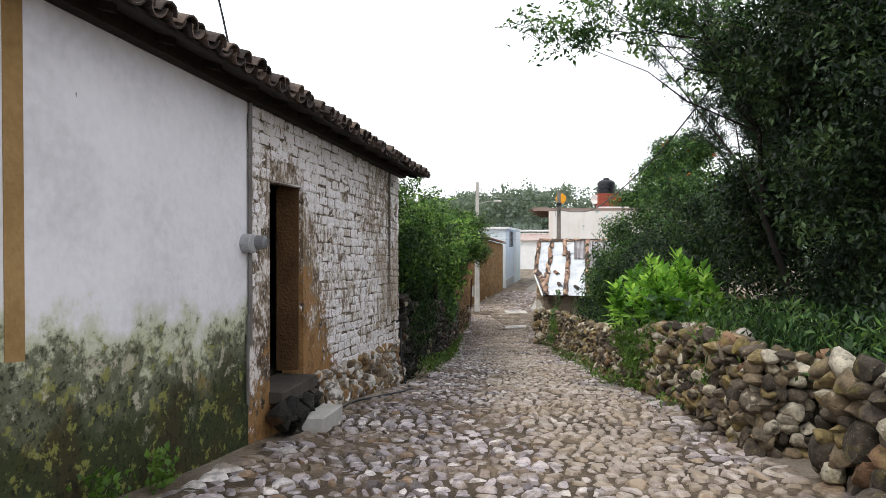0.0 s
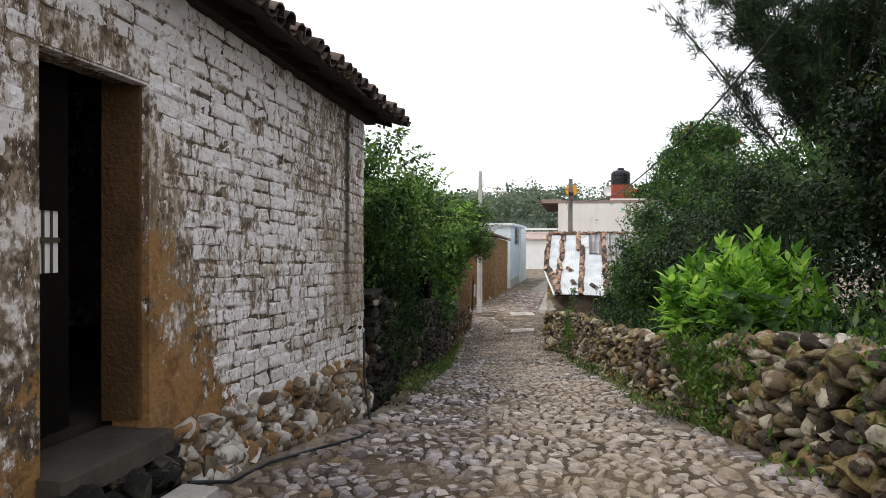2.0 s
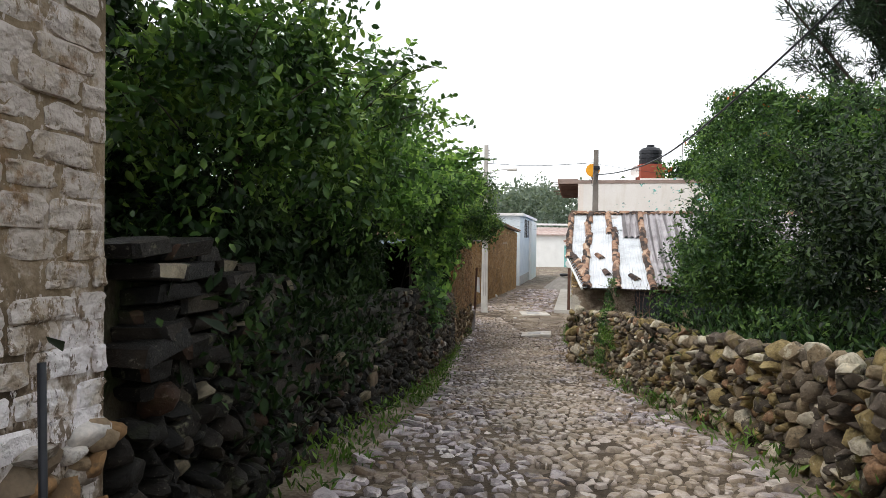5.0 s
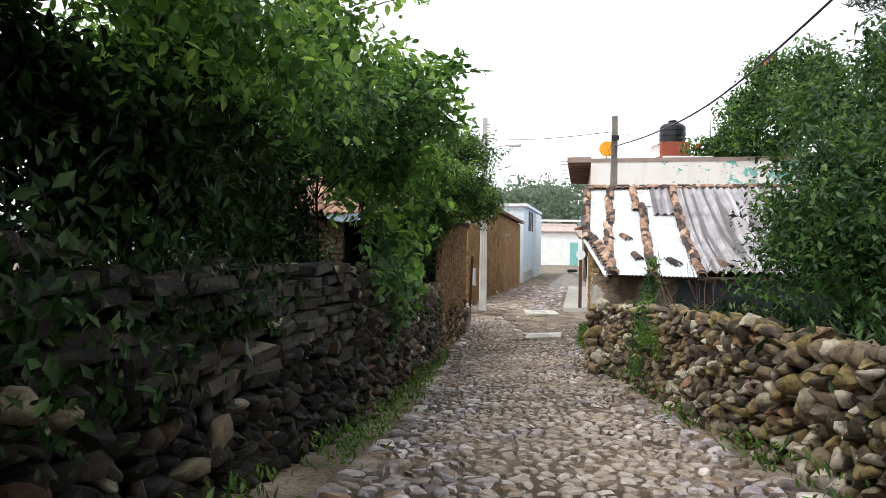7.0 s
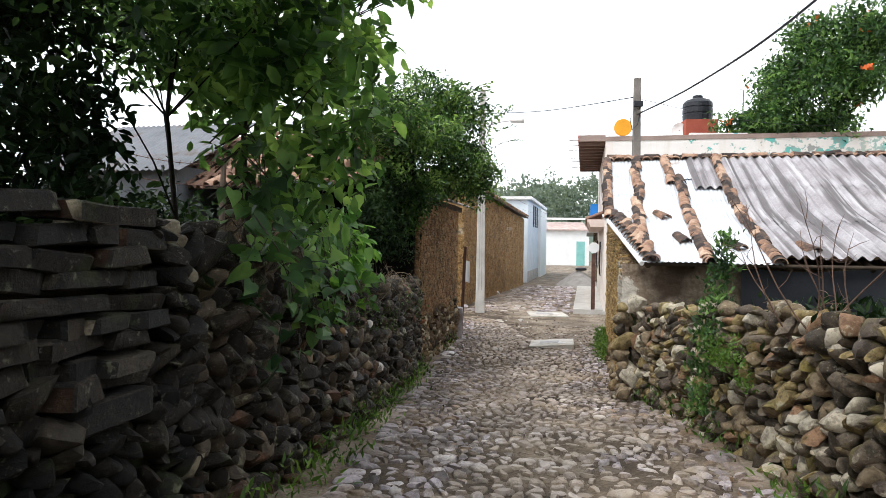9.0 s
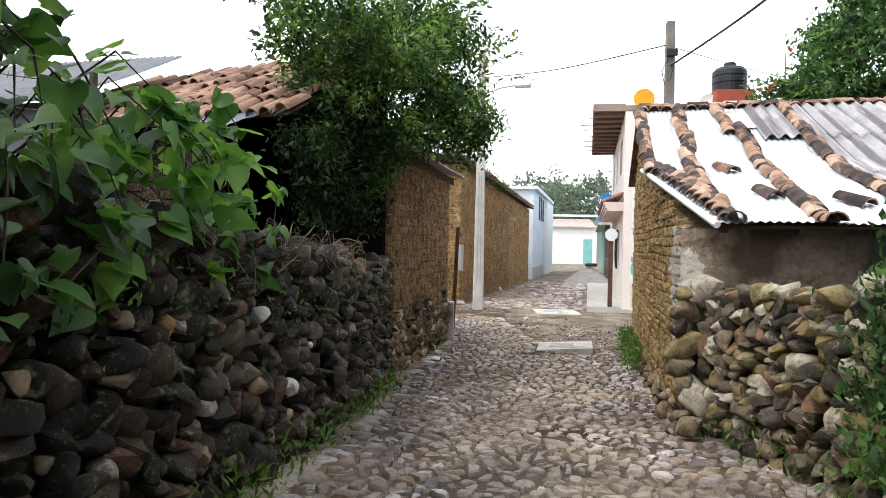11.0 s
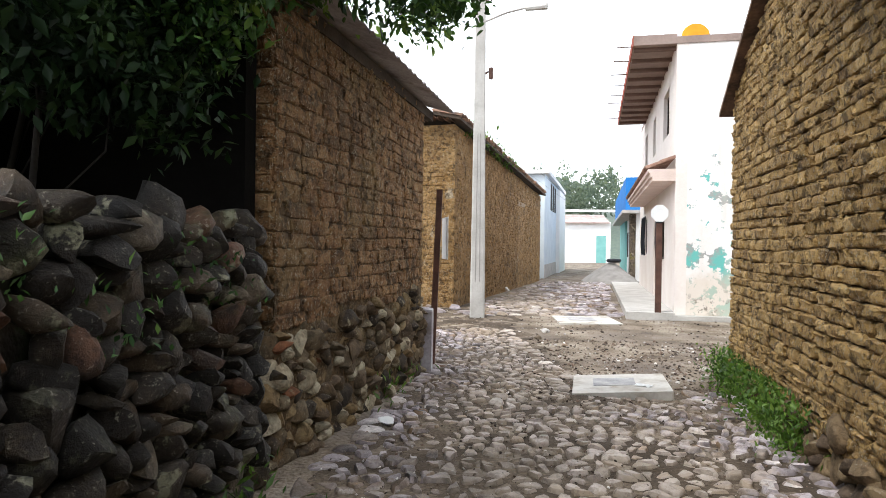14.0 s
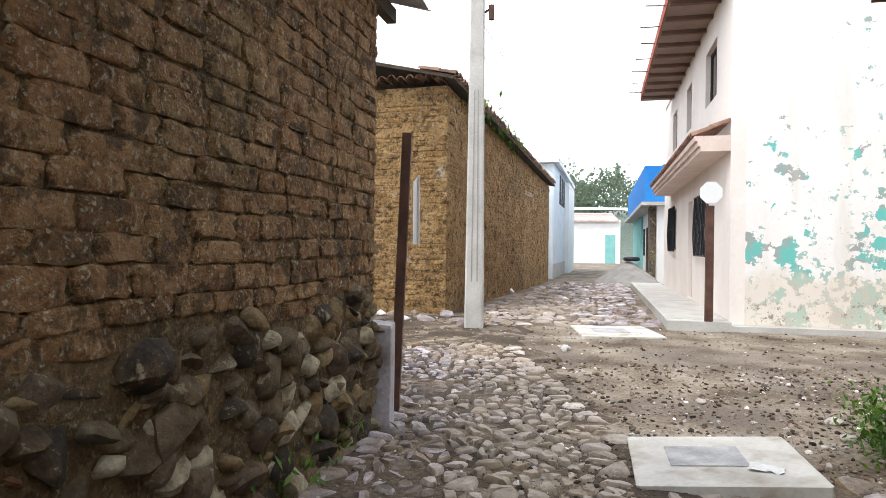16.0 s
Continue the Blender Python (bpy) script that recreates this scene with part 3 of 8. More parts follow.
def lumpy_block(seed, rough, power=10):
    """A rain-worn block one by one by one: rounded edges and uneven faces."""
    r = np.random.default_rng(seed)
    bm = bmesh.new()
    bmesh.ops.create_cube(bm, size=1.0)
    bmesh.ops.subdivide_edges(bm, edges=list(bm.edges), cuts=2, use_grid_fill=True)
    bm.verts.index_update()
    v = np.array([w.co[:] for w in bm.verts])
    f = [tuple(w.index for w in fa.verts) for fa in bm.faces]
    bm.free()
    v = np.sign(v) * np.where(np.abs(v) > 0.3, np.abs(v), np.abs(v) * 2.2)
    most = np.abs(v).max(axis=1)
    v = v * (most / ((np.abs(v) ** power).sum(axis=1) ** (1 / power)))[:, None]
    v += r.normal(size=v.shape) * rough * np.array((0.7, 1.0, 1.0))
    return v, f


def worn_block(seed, rough, power=7, cuts=4):
    """A mud block one by one by one, eroded: rounded rims, hollows and lumps at two sizes."""
    r = np.random.default_rng(seed)
    bm = bmesh.new()
    bmesh.ops.create_cube(bm, size=1.0)
    bmesh.ops.subdivide_edges(bm, edges=list(bm.edges), cuts=cuts, use_grid_fill=True)
    bm.verts.index_update()
    v = np.array([w.co[:] for w in bm.verts])
    f = [tuple(w.index for w in fa.verts) for fa in bm.faces]
    bm.free()
    v = np.sign(v) * 0.5 * (np.abs(v) * 2) ** 0.7
    most = np.abs(v).max(axis=1)
    v = v * (most / ((np.abs(v) ** power).sum(axis=1) ** (1 / power)))[:, None]
    off = r.random(3) * 40
    for i, p in enumerate(v.copy()):
        q = Vector(p * np.array((3.0, 1.5, 1.4)) + off)
        d = noise.noise(q * 1.6) + 0.7 * noise.noise(q * 4.1)
        v[i] = p * (1 + rough * d * np.array((0.35, 1.3, 0.7))) + r.normal(size=3) * rough * 0.25
    return v, f


def cells(points, reach):
    """The plot of ground nearest to each point: a rounded polygon about it."""
    p = np.asarray(points, float)
    grid = {}
    for i, (x, y) in enumerate(p):
        grid.setdefault((int(math.floor(x / reach)), int(math.floor(y / reach))), []).append(i)
    out = []
    for i, (x, y) in enumerate(p):
        gx, gy = int(math.floor(x / reach)), int(math.floor(y / reach))
        near = [j for a in (-1, 0, 1) for b in (-1, 0, 1) for j in grid.get((gx + a, gy + b), ()) if j != i]
        near.sort(key=lambda j: (p[j][0] - x) ** 2 + (p[j][1] - y) ** 2)
        h = reach * 0.75
        poly = [(-h, -h), (h, -h), (h, h), (-h, h)]
        for j in near[:14]:
            dx, dy = p[j][0] - x, p[j][1] - y
            c = (dx * dx + dy * dy) / 2
            d = [q[0] * dx + q[1] * dy - c for q in poly]
            if max(d) <= 0:
                continue
            cut = []
            for k in range(len(poly)):
                a, b, da, db = poly[k - 1], poly[k], d[k - 1], d[k]
                if (da <= 0) != (db <= 0):
                    u = da / (da - db)
                    cut.append((a[0] + (b[0] - a[0]) * u, a[1] + (b[1] - a[1]) * u))
                if db <= 0:
                    cut.append(b)
            poly = cut
            if len(poly) < 3:
                break
        out.append(poly)
    return out


def cobble(poly, r, joint=0.023):
    """A paving stone on the plot poly: worn top, rounded rim, its upper face near z = 0."""
    c = np.array(poly)
    nxt = np.roll(c, -1, axis=0)
    cut = 0.20 + 0.10 * r.random()
    c = np.stack([c + (nxt - c) * cut, nxt + (c - nxt) * cut], 1).reshape(-1, 2)
    mid = c.mean(axis=0)
    c = c - mid
    size = np.linalg.norm(c, axis=1)
    c = c * ((size - joint * (0.6 + 0.9 * r.random())) / size)[:, None]
    c *= 1 + 0.06 * r.normal(size=len(c))[:, None]
    n = len(c)
    tx, ty = 0.12 * r.normal(), 0.12 * r.normal()
    rise = 0.002 + 0.028 * r.random()
    rings = []
    for k, z in ((1.02, -0.07), (1.0, -0.022), (0.92, -0.003), (0.72, 0.009 + 0.004 * r.random())):
        q = c * k
        rings.append(np.column_stack([q, z + rise + q[:, 0] * tx + q[:, 1] * ty + 0.002 * r.normal(size=n)]))
    v = np.concatenate(rings)
    f = [(j * n + i, j * n + (i + 1) % n, (j + 1) * n + (i + 1) % n, (j + 1) * n + i) for j in range(3) for i in range(n)]
    f.append(tuple(range(3 * n, 4 * n)))
    return mid, v, f


def tile_shape(length=0.46, r0=0.085, r1=0.068, thick=0.013, sides=6):
    """A barrel tile: half a tapered tube along x, its hollow below."""
    v, f = [], []
    for x, r in ((0, r0), (length, r1)):
        for rr in (r, r - thick):
            v += [(x, rr * math.cos(math.pi * k / sides), rr * math.sin(math.pi * k / sides)) for k in range(sides + 1)]
    n = sides + 1
    for k in range(sides):
        f += [(k, 2 * n + k, 2 * n + k + 1, k + 1), (n + k, n + k + 1, 3 * n + k + 1, 3 * n + k), (k, k + 1, n + k + 1, n + k), (2 * n + k, 3 * n + k, 3 * n + k + 1, 2 * n + k + 1)]
    f += [(0, n, 3 * n, 2 * n), (n - 1, 3 * n - 1, 4 * n - 1, 2 * n - 1)]
    return np.array(v), f


ROCKS = [rock_shape(100 + i) for i in range(14)]
TILES = [tile_shape()]
MUDS_NEAR = [worn_block(460 + i, 0.10, 9) for i in range(14)]
PILLOWS_NEAR = [worn_block(480 + i, 0.13, 5.5) for i in range(14)]
MUDS = [lumpy_block(400 + i, 0.032, 7) for i in range(12)]
LIMES = [worn_block(450 + i, 0.10, 8) for i in range(14)]
ROUND = [rock_shape(500 + i, 11, 2) for i in range(12)]
PEBBLES = [rock_shape(700 + i, 8, 1) for i in range(8)]


def shared(name, shapes, mat, angle=35):
    out = []
    for v, f in shapes:
        me = Geo().add(v, f).mesh(name, mat, True)
        me.set_sharp_from_angle(angle=radians(angle))
        out.append(me)
    return out


def pieces(name, shapes, poses_, mat, parent, near=None, cap=300, angle=35, rest="masonry"):
    """Alike pieces under parent: up to cap as objects of their own, those past that joined as one part."""
    order = list(range(len(poses_)))
    if near is not None:
        order.sort(key=lambda i: near(poses_[i].translation))
    meshes = shared(name, shapes, mat, angle)
    g = Geo()
    for rank, i in enumerate(order):
        k = i % len(shapes)
        if rank < cap:
            part(name, meshes[k], mat, parent, at=poses_[i])
        else:
            g.put(shapes[k][0], shapes[k][1], poses_[i])
    if g.n:
        me = g.mesh(rest, mat, True)
        me.set_sharp_from_angle(angle=radians(angle))
        tagged(part(rest, me, mat, parent), kind="stuff")


def placed(at, size, turn=(0, 0, 0)):
    return Matrix.LocRotScale(at, Euler(turn), size)


def leaf_mesh(name, mat, centres, size, aspect=0.45, droop=0.3, along=None, fold=0.18, fine=False):
    """Many small folded leaves in one mesh; fine ones have rounded sides."""
    c = np.asarray(centres, float)
    k = len(c)
    d = rng.normal(size=(k, 3)) if along is None else np.asarray(along) + rng.normal(size=(k, 3)) * 0.35
    d[:, 2] -= droop
    d /= np.linalg.norm(d, axis=1)[:, None]
    u = np.cross(d, rng.normal(size=(k, 3)) * 0.7 + np.array((0, 0, 1.0)))
    u /= np.linalg.norm(u, axis=1)[:, None] + 1e-9
    w = np.cross(u, d)
    s = np.asarray(size * (0.6 + 0.8 * rng.random(k)))[:, None]
    h = s * aspect
    bend = -w * s * 0.12
    side = lambda q, wide, sgn: c + d * s * q + u * h * wide * sgn + w * h * fold * 2 * wide + bend * q * q
    if fine:
        corners, order, size_ = [c, side(0.24, 0.42, 1), side(0.62, 0.43, 1), c + d * s + bend, side(0.62, 0.43, -1), side(0.24, 0.42, -1)], (0, 1, 2, 3, 0, 3, 4, 5), 4
    else:
        corners, order, size_ = [c, side(0.42, 0.5, 1), c + d * s + bend, side(0.42, 0.5, -1)], (0, 1, 2, 0, 2, 3), 3
    v = np.stack(corners, 1).reshape(-1, 3)
    b = (np.arange(k) * len(corners))[:, None]
    tri = np.concatenate([b + i for i in order], 1).reshape(-1)
    me = bpy.data.meshes.new(name)
    me.vertices.add(len(v))
    me.vertices.foreach_set("co", v.reshape(-1))
    me.loops.add(len(tri))
    me.loops.foreach_set("vertex_index", tri)
    me.polygons.add(2 * k)
    me.polygons.foreach_set("loop_start", np.arange(2 * k) * size_)
    me.materials.append(mat)
    me.update(calc_edges=True)
    me.validate()
    return me


def clumps(blobs, per_area, leaves, sigma, shell=0.45):
    """Leaf places: clumps set unevenly through bulging ellipsoids, with gaps between the bulges."""
    out = []
    for c, r in blobs:
        c, r = np.asarray(c, float), np.asarray(r, float)
        area = (r[0] * r[1] + r[1] * r[2] + r[0] * r[2]) * 4
        k = max(6, int(per_area * area))
        bulge = rng.normal(size=(9, 3))
        bulge /= np.linalg.norm(bulge, axis=1)[:, None]
        bulge = c + bulge * r * 0.72
        own = rng.integers(0, 12, size=k)
        cc = blob_points(c, r * 0.8, k, shell)
        for j in range(9):
            m = own == j
            cc[m] = blob_points(bulge[j], r * (0.3 + 0.25 * rng.random()), int(m.sum()), 0.3)
        n = rng.integers(int(leaves * 0.4), int(leaves * 1.6) + 1, size=k)
        out.append(np.repeat(cc, n, axis=0) + np.clip(rng.normal(size=(n.sum(), 3)), -1.7, 1.7) * sigma * np.array((1, 1, 0.7)))
    return np.concatenate(out)


def sprays(roots, dirs, length, pairs):
    """Leaf places and directions along arching compound sprigs."""
    pts, ways, stems = [], [], Geo()
    for p, d in zip(roots, dirs):
        p, d = np.array(p, float), np.array(d, float)
        d /= np.linalg.norm(d)
        side = np.cross(d, (0, 0, 1.0))
        side /= np.linalg.norm(side) + 1e-9
        ln = length * (0.7 + 0.6 * rng.random())
        for i in range(pairs):
            q = (i + 1) / pairs
            at = p + d * ln * q + np.array((0, 0, -0.35 * ln * q * q))
            for sgn in (-1, 1):
                pts.append(at)
                ways.append(side * sgn + d * 0.5)
        line = [p - d * 0.25] + [p + d * ln * q + np.array((0, 0, -0.35 * ln * q * q)) for q in (0.0, 0.35, 0.7, 1.0)]
        stems.tube([tuple(q) for q in line], [0.006, 0.005, 0.004, 0.003, 0.0015], 3, False)
    return np.array(pts), np.array(ways), stems


def limbs(base, blobs, r0):
    """A crooked trunk from base up into the crown, with limbs that leave it at several heights."""
    g = Geo()
    base = np.array(base, float)
    top = np.mean([b[0] for b in blobs], axis=0)
    high = max(b[0][2] for b in blobs)
    tip = np.array((base[0] * 0.5 + top[0] * 0.5, base[1] * 0.5 + top[1] * 0.5, base[2] + (high - base[2]) * 0.95))
    bow = rng.normal(size=3) * np.array((0.10, 0.10, 0.0))
    line = [base + (tip - base) * q + bow * math.sin(math.pi * q) + (rng.normal(size=3) * 0.05 if 0 < q < 1 else 0) for q in np.linspace(0, 1, 7)]
    g.tube([tuple(p) for p in line], [r0 * (1 - 0.13 * q) for q in range(7)], 8)
    for c, r in blobs:
        for j in range(2):
            e = np.array(c) + rng.normal(size=3) * np.array(r) * 0.45
            under = [q for q in line[2:] if q[2] < e[2] - 0.1] or [line[2]]
            p0 = under[max(0, len(under) - 1 - int(2 * rng.random()))]
            ln = np.linalg.norm(e - p0)
            q = [p0 + (e - p0) * w + rng.normal(size=3) * 0.05 * ln * (0 < w < 1) + np.array((0, 0, 0.12 * ln * math.sin(math.pi * w))) for w in (0, 0.25, 0.5, 0.75, 1.0)]
            g.tube([tuple(p) for p in q], [r0 * 0.24, r0 * 0.19, r0 * 0.14, r0 * 0.09, r0 * 0.03], 5, False)
    return g


def tree(name, base, blobs, leaf, mat, label, category, per_area=9, leaves=40, sigma=0.16, r0=0.09, aspect=0.45, shell=0.45, spray=0, group="", bark=None, fine=False):
    t = thing(name, base, label, category, group)
    part("trunk", limbs(base, blobs, r0), bark or BARK, t, smooth=True)
    part("crown", leaf_mesh("crown", mat, clumps(blobs, per_area, leaves, sigma, shell), leaf, aspect, fine=fine), mat, t)
    if spray:
        roots, dirs = [], []
        for c, r in blobs:
            d = rng.normal(size=(spray, 3))
            d[:, 2] = np.abs(d[:, 2]) * 0.8
            d /= np.linalg.norm(d, axis=1)[:, None]
            roots += list(np.array(c) + d * np.array(r) * 0.9)
            dirs += list(d + np.array((0, 0, 0.3)))
        p, w, stems = sprays(roots, dirs, 0.45, 8)
        tagged(part("twig", stems, BARK, t), kind="stuff")
        tagged(part("spray", leaf_mesh("spray", mat, p, leaf, aspect, 0.1, w, fine=fine), mat, t), kind="stuff")
    return t


# ---------------------------------------------------------------- ground
def edge(y, table):
    return float(np.interp(y, [p[0] for p in table], [p[1] for p in table]))


ROAD_L = ((0, -2.3), (4.5, -2.05), (7, -1.75), (10.3, -1.15), (12, -0.95), (15, -0.68), (20, -0.5), (26.5, -0.42), (30, -0.42), (34, -0.15), (34.6, -2.2), (38.5, -2.4))
ROAD_R = ((0, 2.7), (5, 2.52), (8, 2.42), (13, 2.4), (19.6, 2.68), (24.5, 2.85), (28, 2.75), (31, 3.05), (33, 3.3), (33.8, 1.9), (38.5, 1.2))

xs = np.concatenate([np.linspace(-600, -40, 15), np.linspace(-30, -6, 9), np.linspace(-5, 9, 71), np.linspace(12, 40, 9), np.linspace(60, 600, 15)])
ys = np.concatenate([np.linspace(-300, -20, 8), np.linspace(-10, 60, 351), np.linspace(62, 120, 30), np.linspace(140, 1500, 20)])


def ground_z(x, y):
    z = gz(y)
    if -10 < y < 60 and -4 < x < 9:
        z += 0.025 * noise.noise((x * 1.1, y * 1.1, 0)) + 0.012 * noise.noise((x * 5, y * 5, 3))
    if y < 33 and x < -1.5:
        z += 0.02
    return z


G = Geo()
v = [(x, y, ground_z(x, y)) for y in ys for x in xs]
nx = len(xs)
f = [(j * nx + i, j * nx + i + 1, (j + 1) * nx + i + 1, (j + 1) * nx + i) for j in range(len(ys) - 1) for i in range(nx - 1)]
G.add(v, f)
ground = part("ground", G, EARTH, smooth=True)
tagged(ground, "bare brown earth ground with dust and grit", "ground", kind="structure")

# ---------------------------------------------------------------- white house
SL = -0.037
HA, HB = (-3.015 + 0.148 * -5, -5.0), (-3.015 + 0.148 * 11.62, 11.62)
HM = wall_frame(HA, HB)


def hx(y):
    return (y + 5.0) * math.hypot(1, 0.148)


def top_at(y):
    return 3.04 + SL * (y - 4)


def prism(geo, s0, s1, d0, d1, za, zb, ta, tb, m):
    """A wall length whose foot and top may slope: depth d0 to d1, foot za to zb, top ta to tb."""
    vv = [(s0, d0, za), (s1, d0, zb), (s1, d1, zb), (s0, d1, za), (s0, d0, ta), (s1, d0, tb), (s1, d1, tb), (s0, d1, ta)]
    return geo.put(vv, [(3, 2, 1, 0), (4, 5, 6, 7), (0, 1, 5, 4), (1, 2, 6, 5), (2, 3, 7, 6), (3, 0, 4, 7)], m)


house = thing("house", (HA[0], 3.0, gz(3)), "old low house with mossy white plaster and whitewashed brick", "house")
g = Geo()
prism(g, hx(-5), hx(6.1), -0.4, 0, gz(-5) - 1.2, gz(6.1) - 0.5, top_at(-5), top_at(6.1), HM)
part("plaster_wall", g, PLASTER, house, "white plaster wall, green with moss near the ground")
g = Geo()
prism(g, hx(3.385), hx(3.52), 0.003, 0.006, gz(3.42) + 1.0, gz(3.56) + 1.0, top_at(3.42), top_at(3.56), HM)
part("painted_band", g, material("ochre_band", [(0.2, (0.22, 0.13, 0.05)), (0.8, (0.40, 0.26, 0.11))], 3, 25), house, "ochre painted upright band")
g = Geo()
prism(g, hx(6.1), hx(6.57), -0.27, -0.004, -1.5, -1.5, top_at(6.1), top_at(6.57), HM)
prism(g, hx(7.42), hx(11.62), -0.27, -0.004, -1.9, -1.9, top_at(7.42), top_at(11.62), HM)
prism(g, hx(6.57), hx(7.42), -0.27, -0.004, 2.07, 2.07, top_at(6.57), top_at(7.42), HM)
prism(g, hx(6.57), hx(7.42), -0.27, -0.03, -1.5, -1.5, -0.26, -0.26, HM)
g.box((hx(11.2), -1.5, -1.9), (hx(11.62), -0.4, 3.0), HM)
g.box((hx(11.2), -3.6, -1.9), (hx(11.62), -1.5, 3.2), HM)
g.box((hx(11.2), -4.6, -1.9), (hx(11.62), -3.6, 3.2), HM)
g.box((hx(-5), -4.6, -1.9), (hx(11.2), -4.3, 3.2), HM)
g.box((hx(-5), -4.3, -1.9), (hx(-4.8), -0.4, 4.4), HM)
g.box((hx(5.2), -4.3, -1.9), (hx(5.4), -0.4, 3.6), HM)
brick_wall = part("brick_wall", g, LIMED, house, "whitewashed brick wall with worn lime wash")
g = Geo()
g.box((hx(5.4), -4.3, -0.3), (hx(11.2), -0.4, -0.06), HM)
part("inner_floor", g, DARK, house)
# lintel, jamb and leaf of the doorway
g = Geo()
prism(g, hx(6.42), hx(7.62), -0.1, -0.015, 2.06, 2.05, 2.2, 2.18, HM)
part("lintel", g, WBRICK, house, "flat whitewashed lintel")
g = Geo()
jv, jf = chamfer_box(55, 0.02, 0.03)
g.put(jv, jf, HM @ placed((hx(7.42) + 0.01, -0.19, 1.0), (0.07, 0.27, 2.14)))
part("jamb", g, material("bare_adobe", [(0.2, (0.06, 0.032, 0.014)), (0.8, (0.14, 0.075, 0.03))], 3, 25, bump=0.8), house, "bare brown adobe door jamb")
g = Geo()
for a, b, c, d in ((6.57, 6.84, 0.0, 2.05), (7.0, 7.06, 0.0, 2.05), (6.84, 7.0, 0.0, 0.9), (6.84, 7.0, 1.25, 2.05)):
    g.box((hx(a), -0.31, c), (hx(b), -0.27, d), HM)
# Leaf coloured black for the shade in the doorway.
leaf = part("door", g, SHADE_BLACK, house, "half-open dark plank door with a small barred light")
# White colour imitates the daylight that shows through the barred opening.
part("pane", Geo().box((hx(6.84), -0.295, 0.9), (hx(7.0), -0.285, 1.25), HM), WHITE, leaf, "white pane standing in for daylight behind the bars")
g = Geo()
for y in (6.88, 6.94):
    g.box((hx(y), -0.283, 0.9), (hx(y) + 0.014, -0.275, 1.25), HM)
g.box((hx(6.84), -0.283, 1.07), (hx(7.0), -0.272, 1.10), HM)
part("bars", g, DARKWOOD, leaf)
# steps
g = Geo()
sv, sf = chamfer_box(33, 0.03, 0.06)
g.put(sv, sf, HM @ placed((hx(7.0), -0.08, -0.16), (0.95, 0.5, 0.13)))
part("step", g, material("dark_step", [(0.2, (0.03, 0.025, 0.02)), (0.8, (0.085, 0.072, 0.06))], 3, 25), house, "dark worn door step")
v, f = chamfer_box(31, 0.03, 0.05)
part("step", Geo().put(v, f, HM @ placed((hx(7.15), 0.34, -0.525), (0.62, 0.25, 0.2))), CONCRETE, house, "pale concrete step block")
out = []
for k in range(34):
    size = 0.14 + 0.16 * rng.random()
    out.append(HM @ placed((hx(6.45) + 1.05 * rng.random(), 0.02 + 0.2 * rng.random(), -0.62 + 0.40 * rng.random()), (size * 1.2, size, size * 0.8), tuple(0.4 * rng.normal(size=3))))
pieces("stone", ROCKS, out, DROCK, house, angle=20)
bricks = []
row = 0
z = -0.15
while z < 3.0:
    s = hx(6.1) - rng.random() * 0.3
    while s < hx(11.62):
        ln = 0.17 + 0.15 * rng.random()
        mid, y = s + ln / 2, (s + ln / 2) / math.hypot(1, 0.148) - 5
        zz = z + SL * (y - 7)
        a, b = max(s, hx(6.1)), min(s + ln, hx(11.62))
        s += ln + 0.009
        door = hx(6.57) - 0.03 < b and a < hx(7.42) + 0.03 and zz < 2.25
        if door:
            if a < hx(6.57):
                b = hx(6.57)
            elif b > hx(7.42):
                a = hx(7.42)
            else:
                continue
        if b - a < 0.06 or zz > top_at(y) - 0.04 or rng.random() < 0.012:
            continue
        dy = y - 7.42 if y > 7 else 6.57 - y
        sunk = 0.03 if zz < 1.9 and dy < 0.75 * (1 - zz / 1.9) + 0.08 else 0.0
        bricks.append(HM @ placed(((a + b) / 2, -0.056 - sunk + 0.005 * rng.normal(), zz + 0.008 * rng.normal()), (b - a, 0.13, 0.112 + 0.009 * rng.normal()), (0.02 * rng.normal(), SL * -1 + 0.012 * rng.normal(), 0.012 * rng.normal())))
    z += 0.118
pieces("brick", LIMES, bricks, WBRICK, brick_wall, near=lambda p: abs(p.y - 9.5) + abs(p.z - 0.8), rest="brickwork")
stones = []
for k in range(420):
    y = 7.55 + 4.1 * rng.random()
    h = rng.random() ** 1.0
    zt = -0.17 + SL * (y - 7)
    zb = gz(y) - 0.05
    size = 0.09 + 0.11 * rng.random() + (0.14 * rng.random() if h < 0.4 else 0)
    stones.append(HM @ placed((hx(y), -0.03 + 0.03 * rng.random() + (0.05 if h < 0.4 else 0), zb + (zt - zb) * h), (size * 1.25, 0.2, size * 0.85), (0.3 * rng.normal(), rng.normal() * 0.3, 0.3 * rng.normal())))
WROCK = stone_mix("limed_stone", [(0.0, (0.15, 0.115, 0.08)), (0.18, (0.40, 0.365, 0.33)), (0.40, (0.52, 0.49, 0.46)), (0.60, (0.25, 0.185, 0.12)), (0.84, (0.24, 0.14, 0.065))])
lichen(WROCK, (0.10, 0.07, 0.045), 0.53, 0.60, 5.0, 0.75)
foot = part("stone_footing", prism(Geo(), hx(7.42), hx(11.62), -0.3, -0.04, -1.9, -1.9, -0.2, -0.36, HM), MORTAR, house, "rubble footing splashed with lime")
pieces("stone", ROUND[:8] + ROCKS[:3], stones, WROCK, foot, rest="stonework", angle=50)
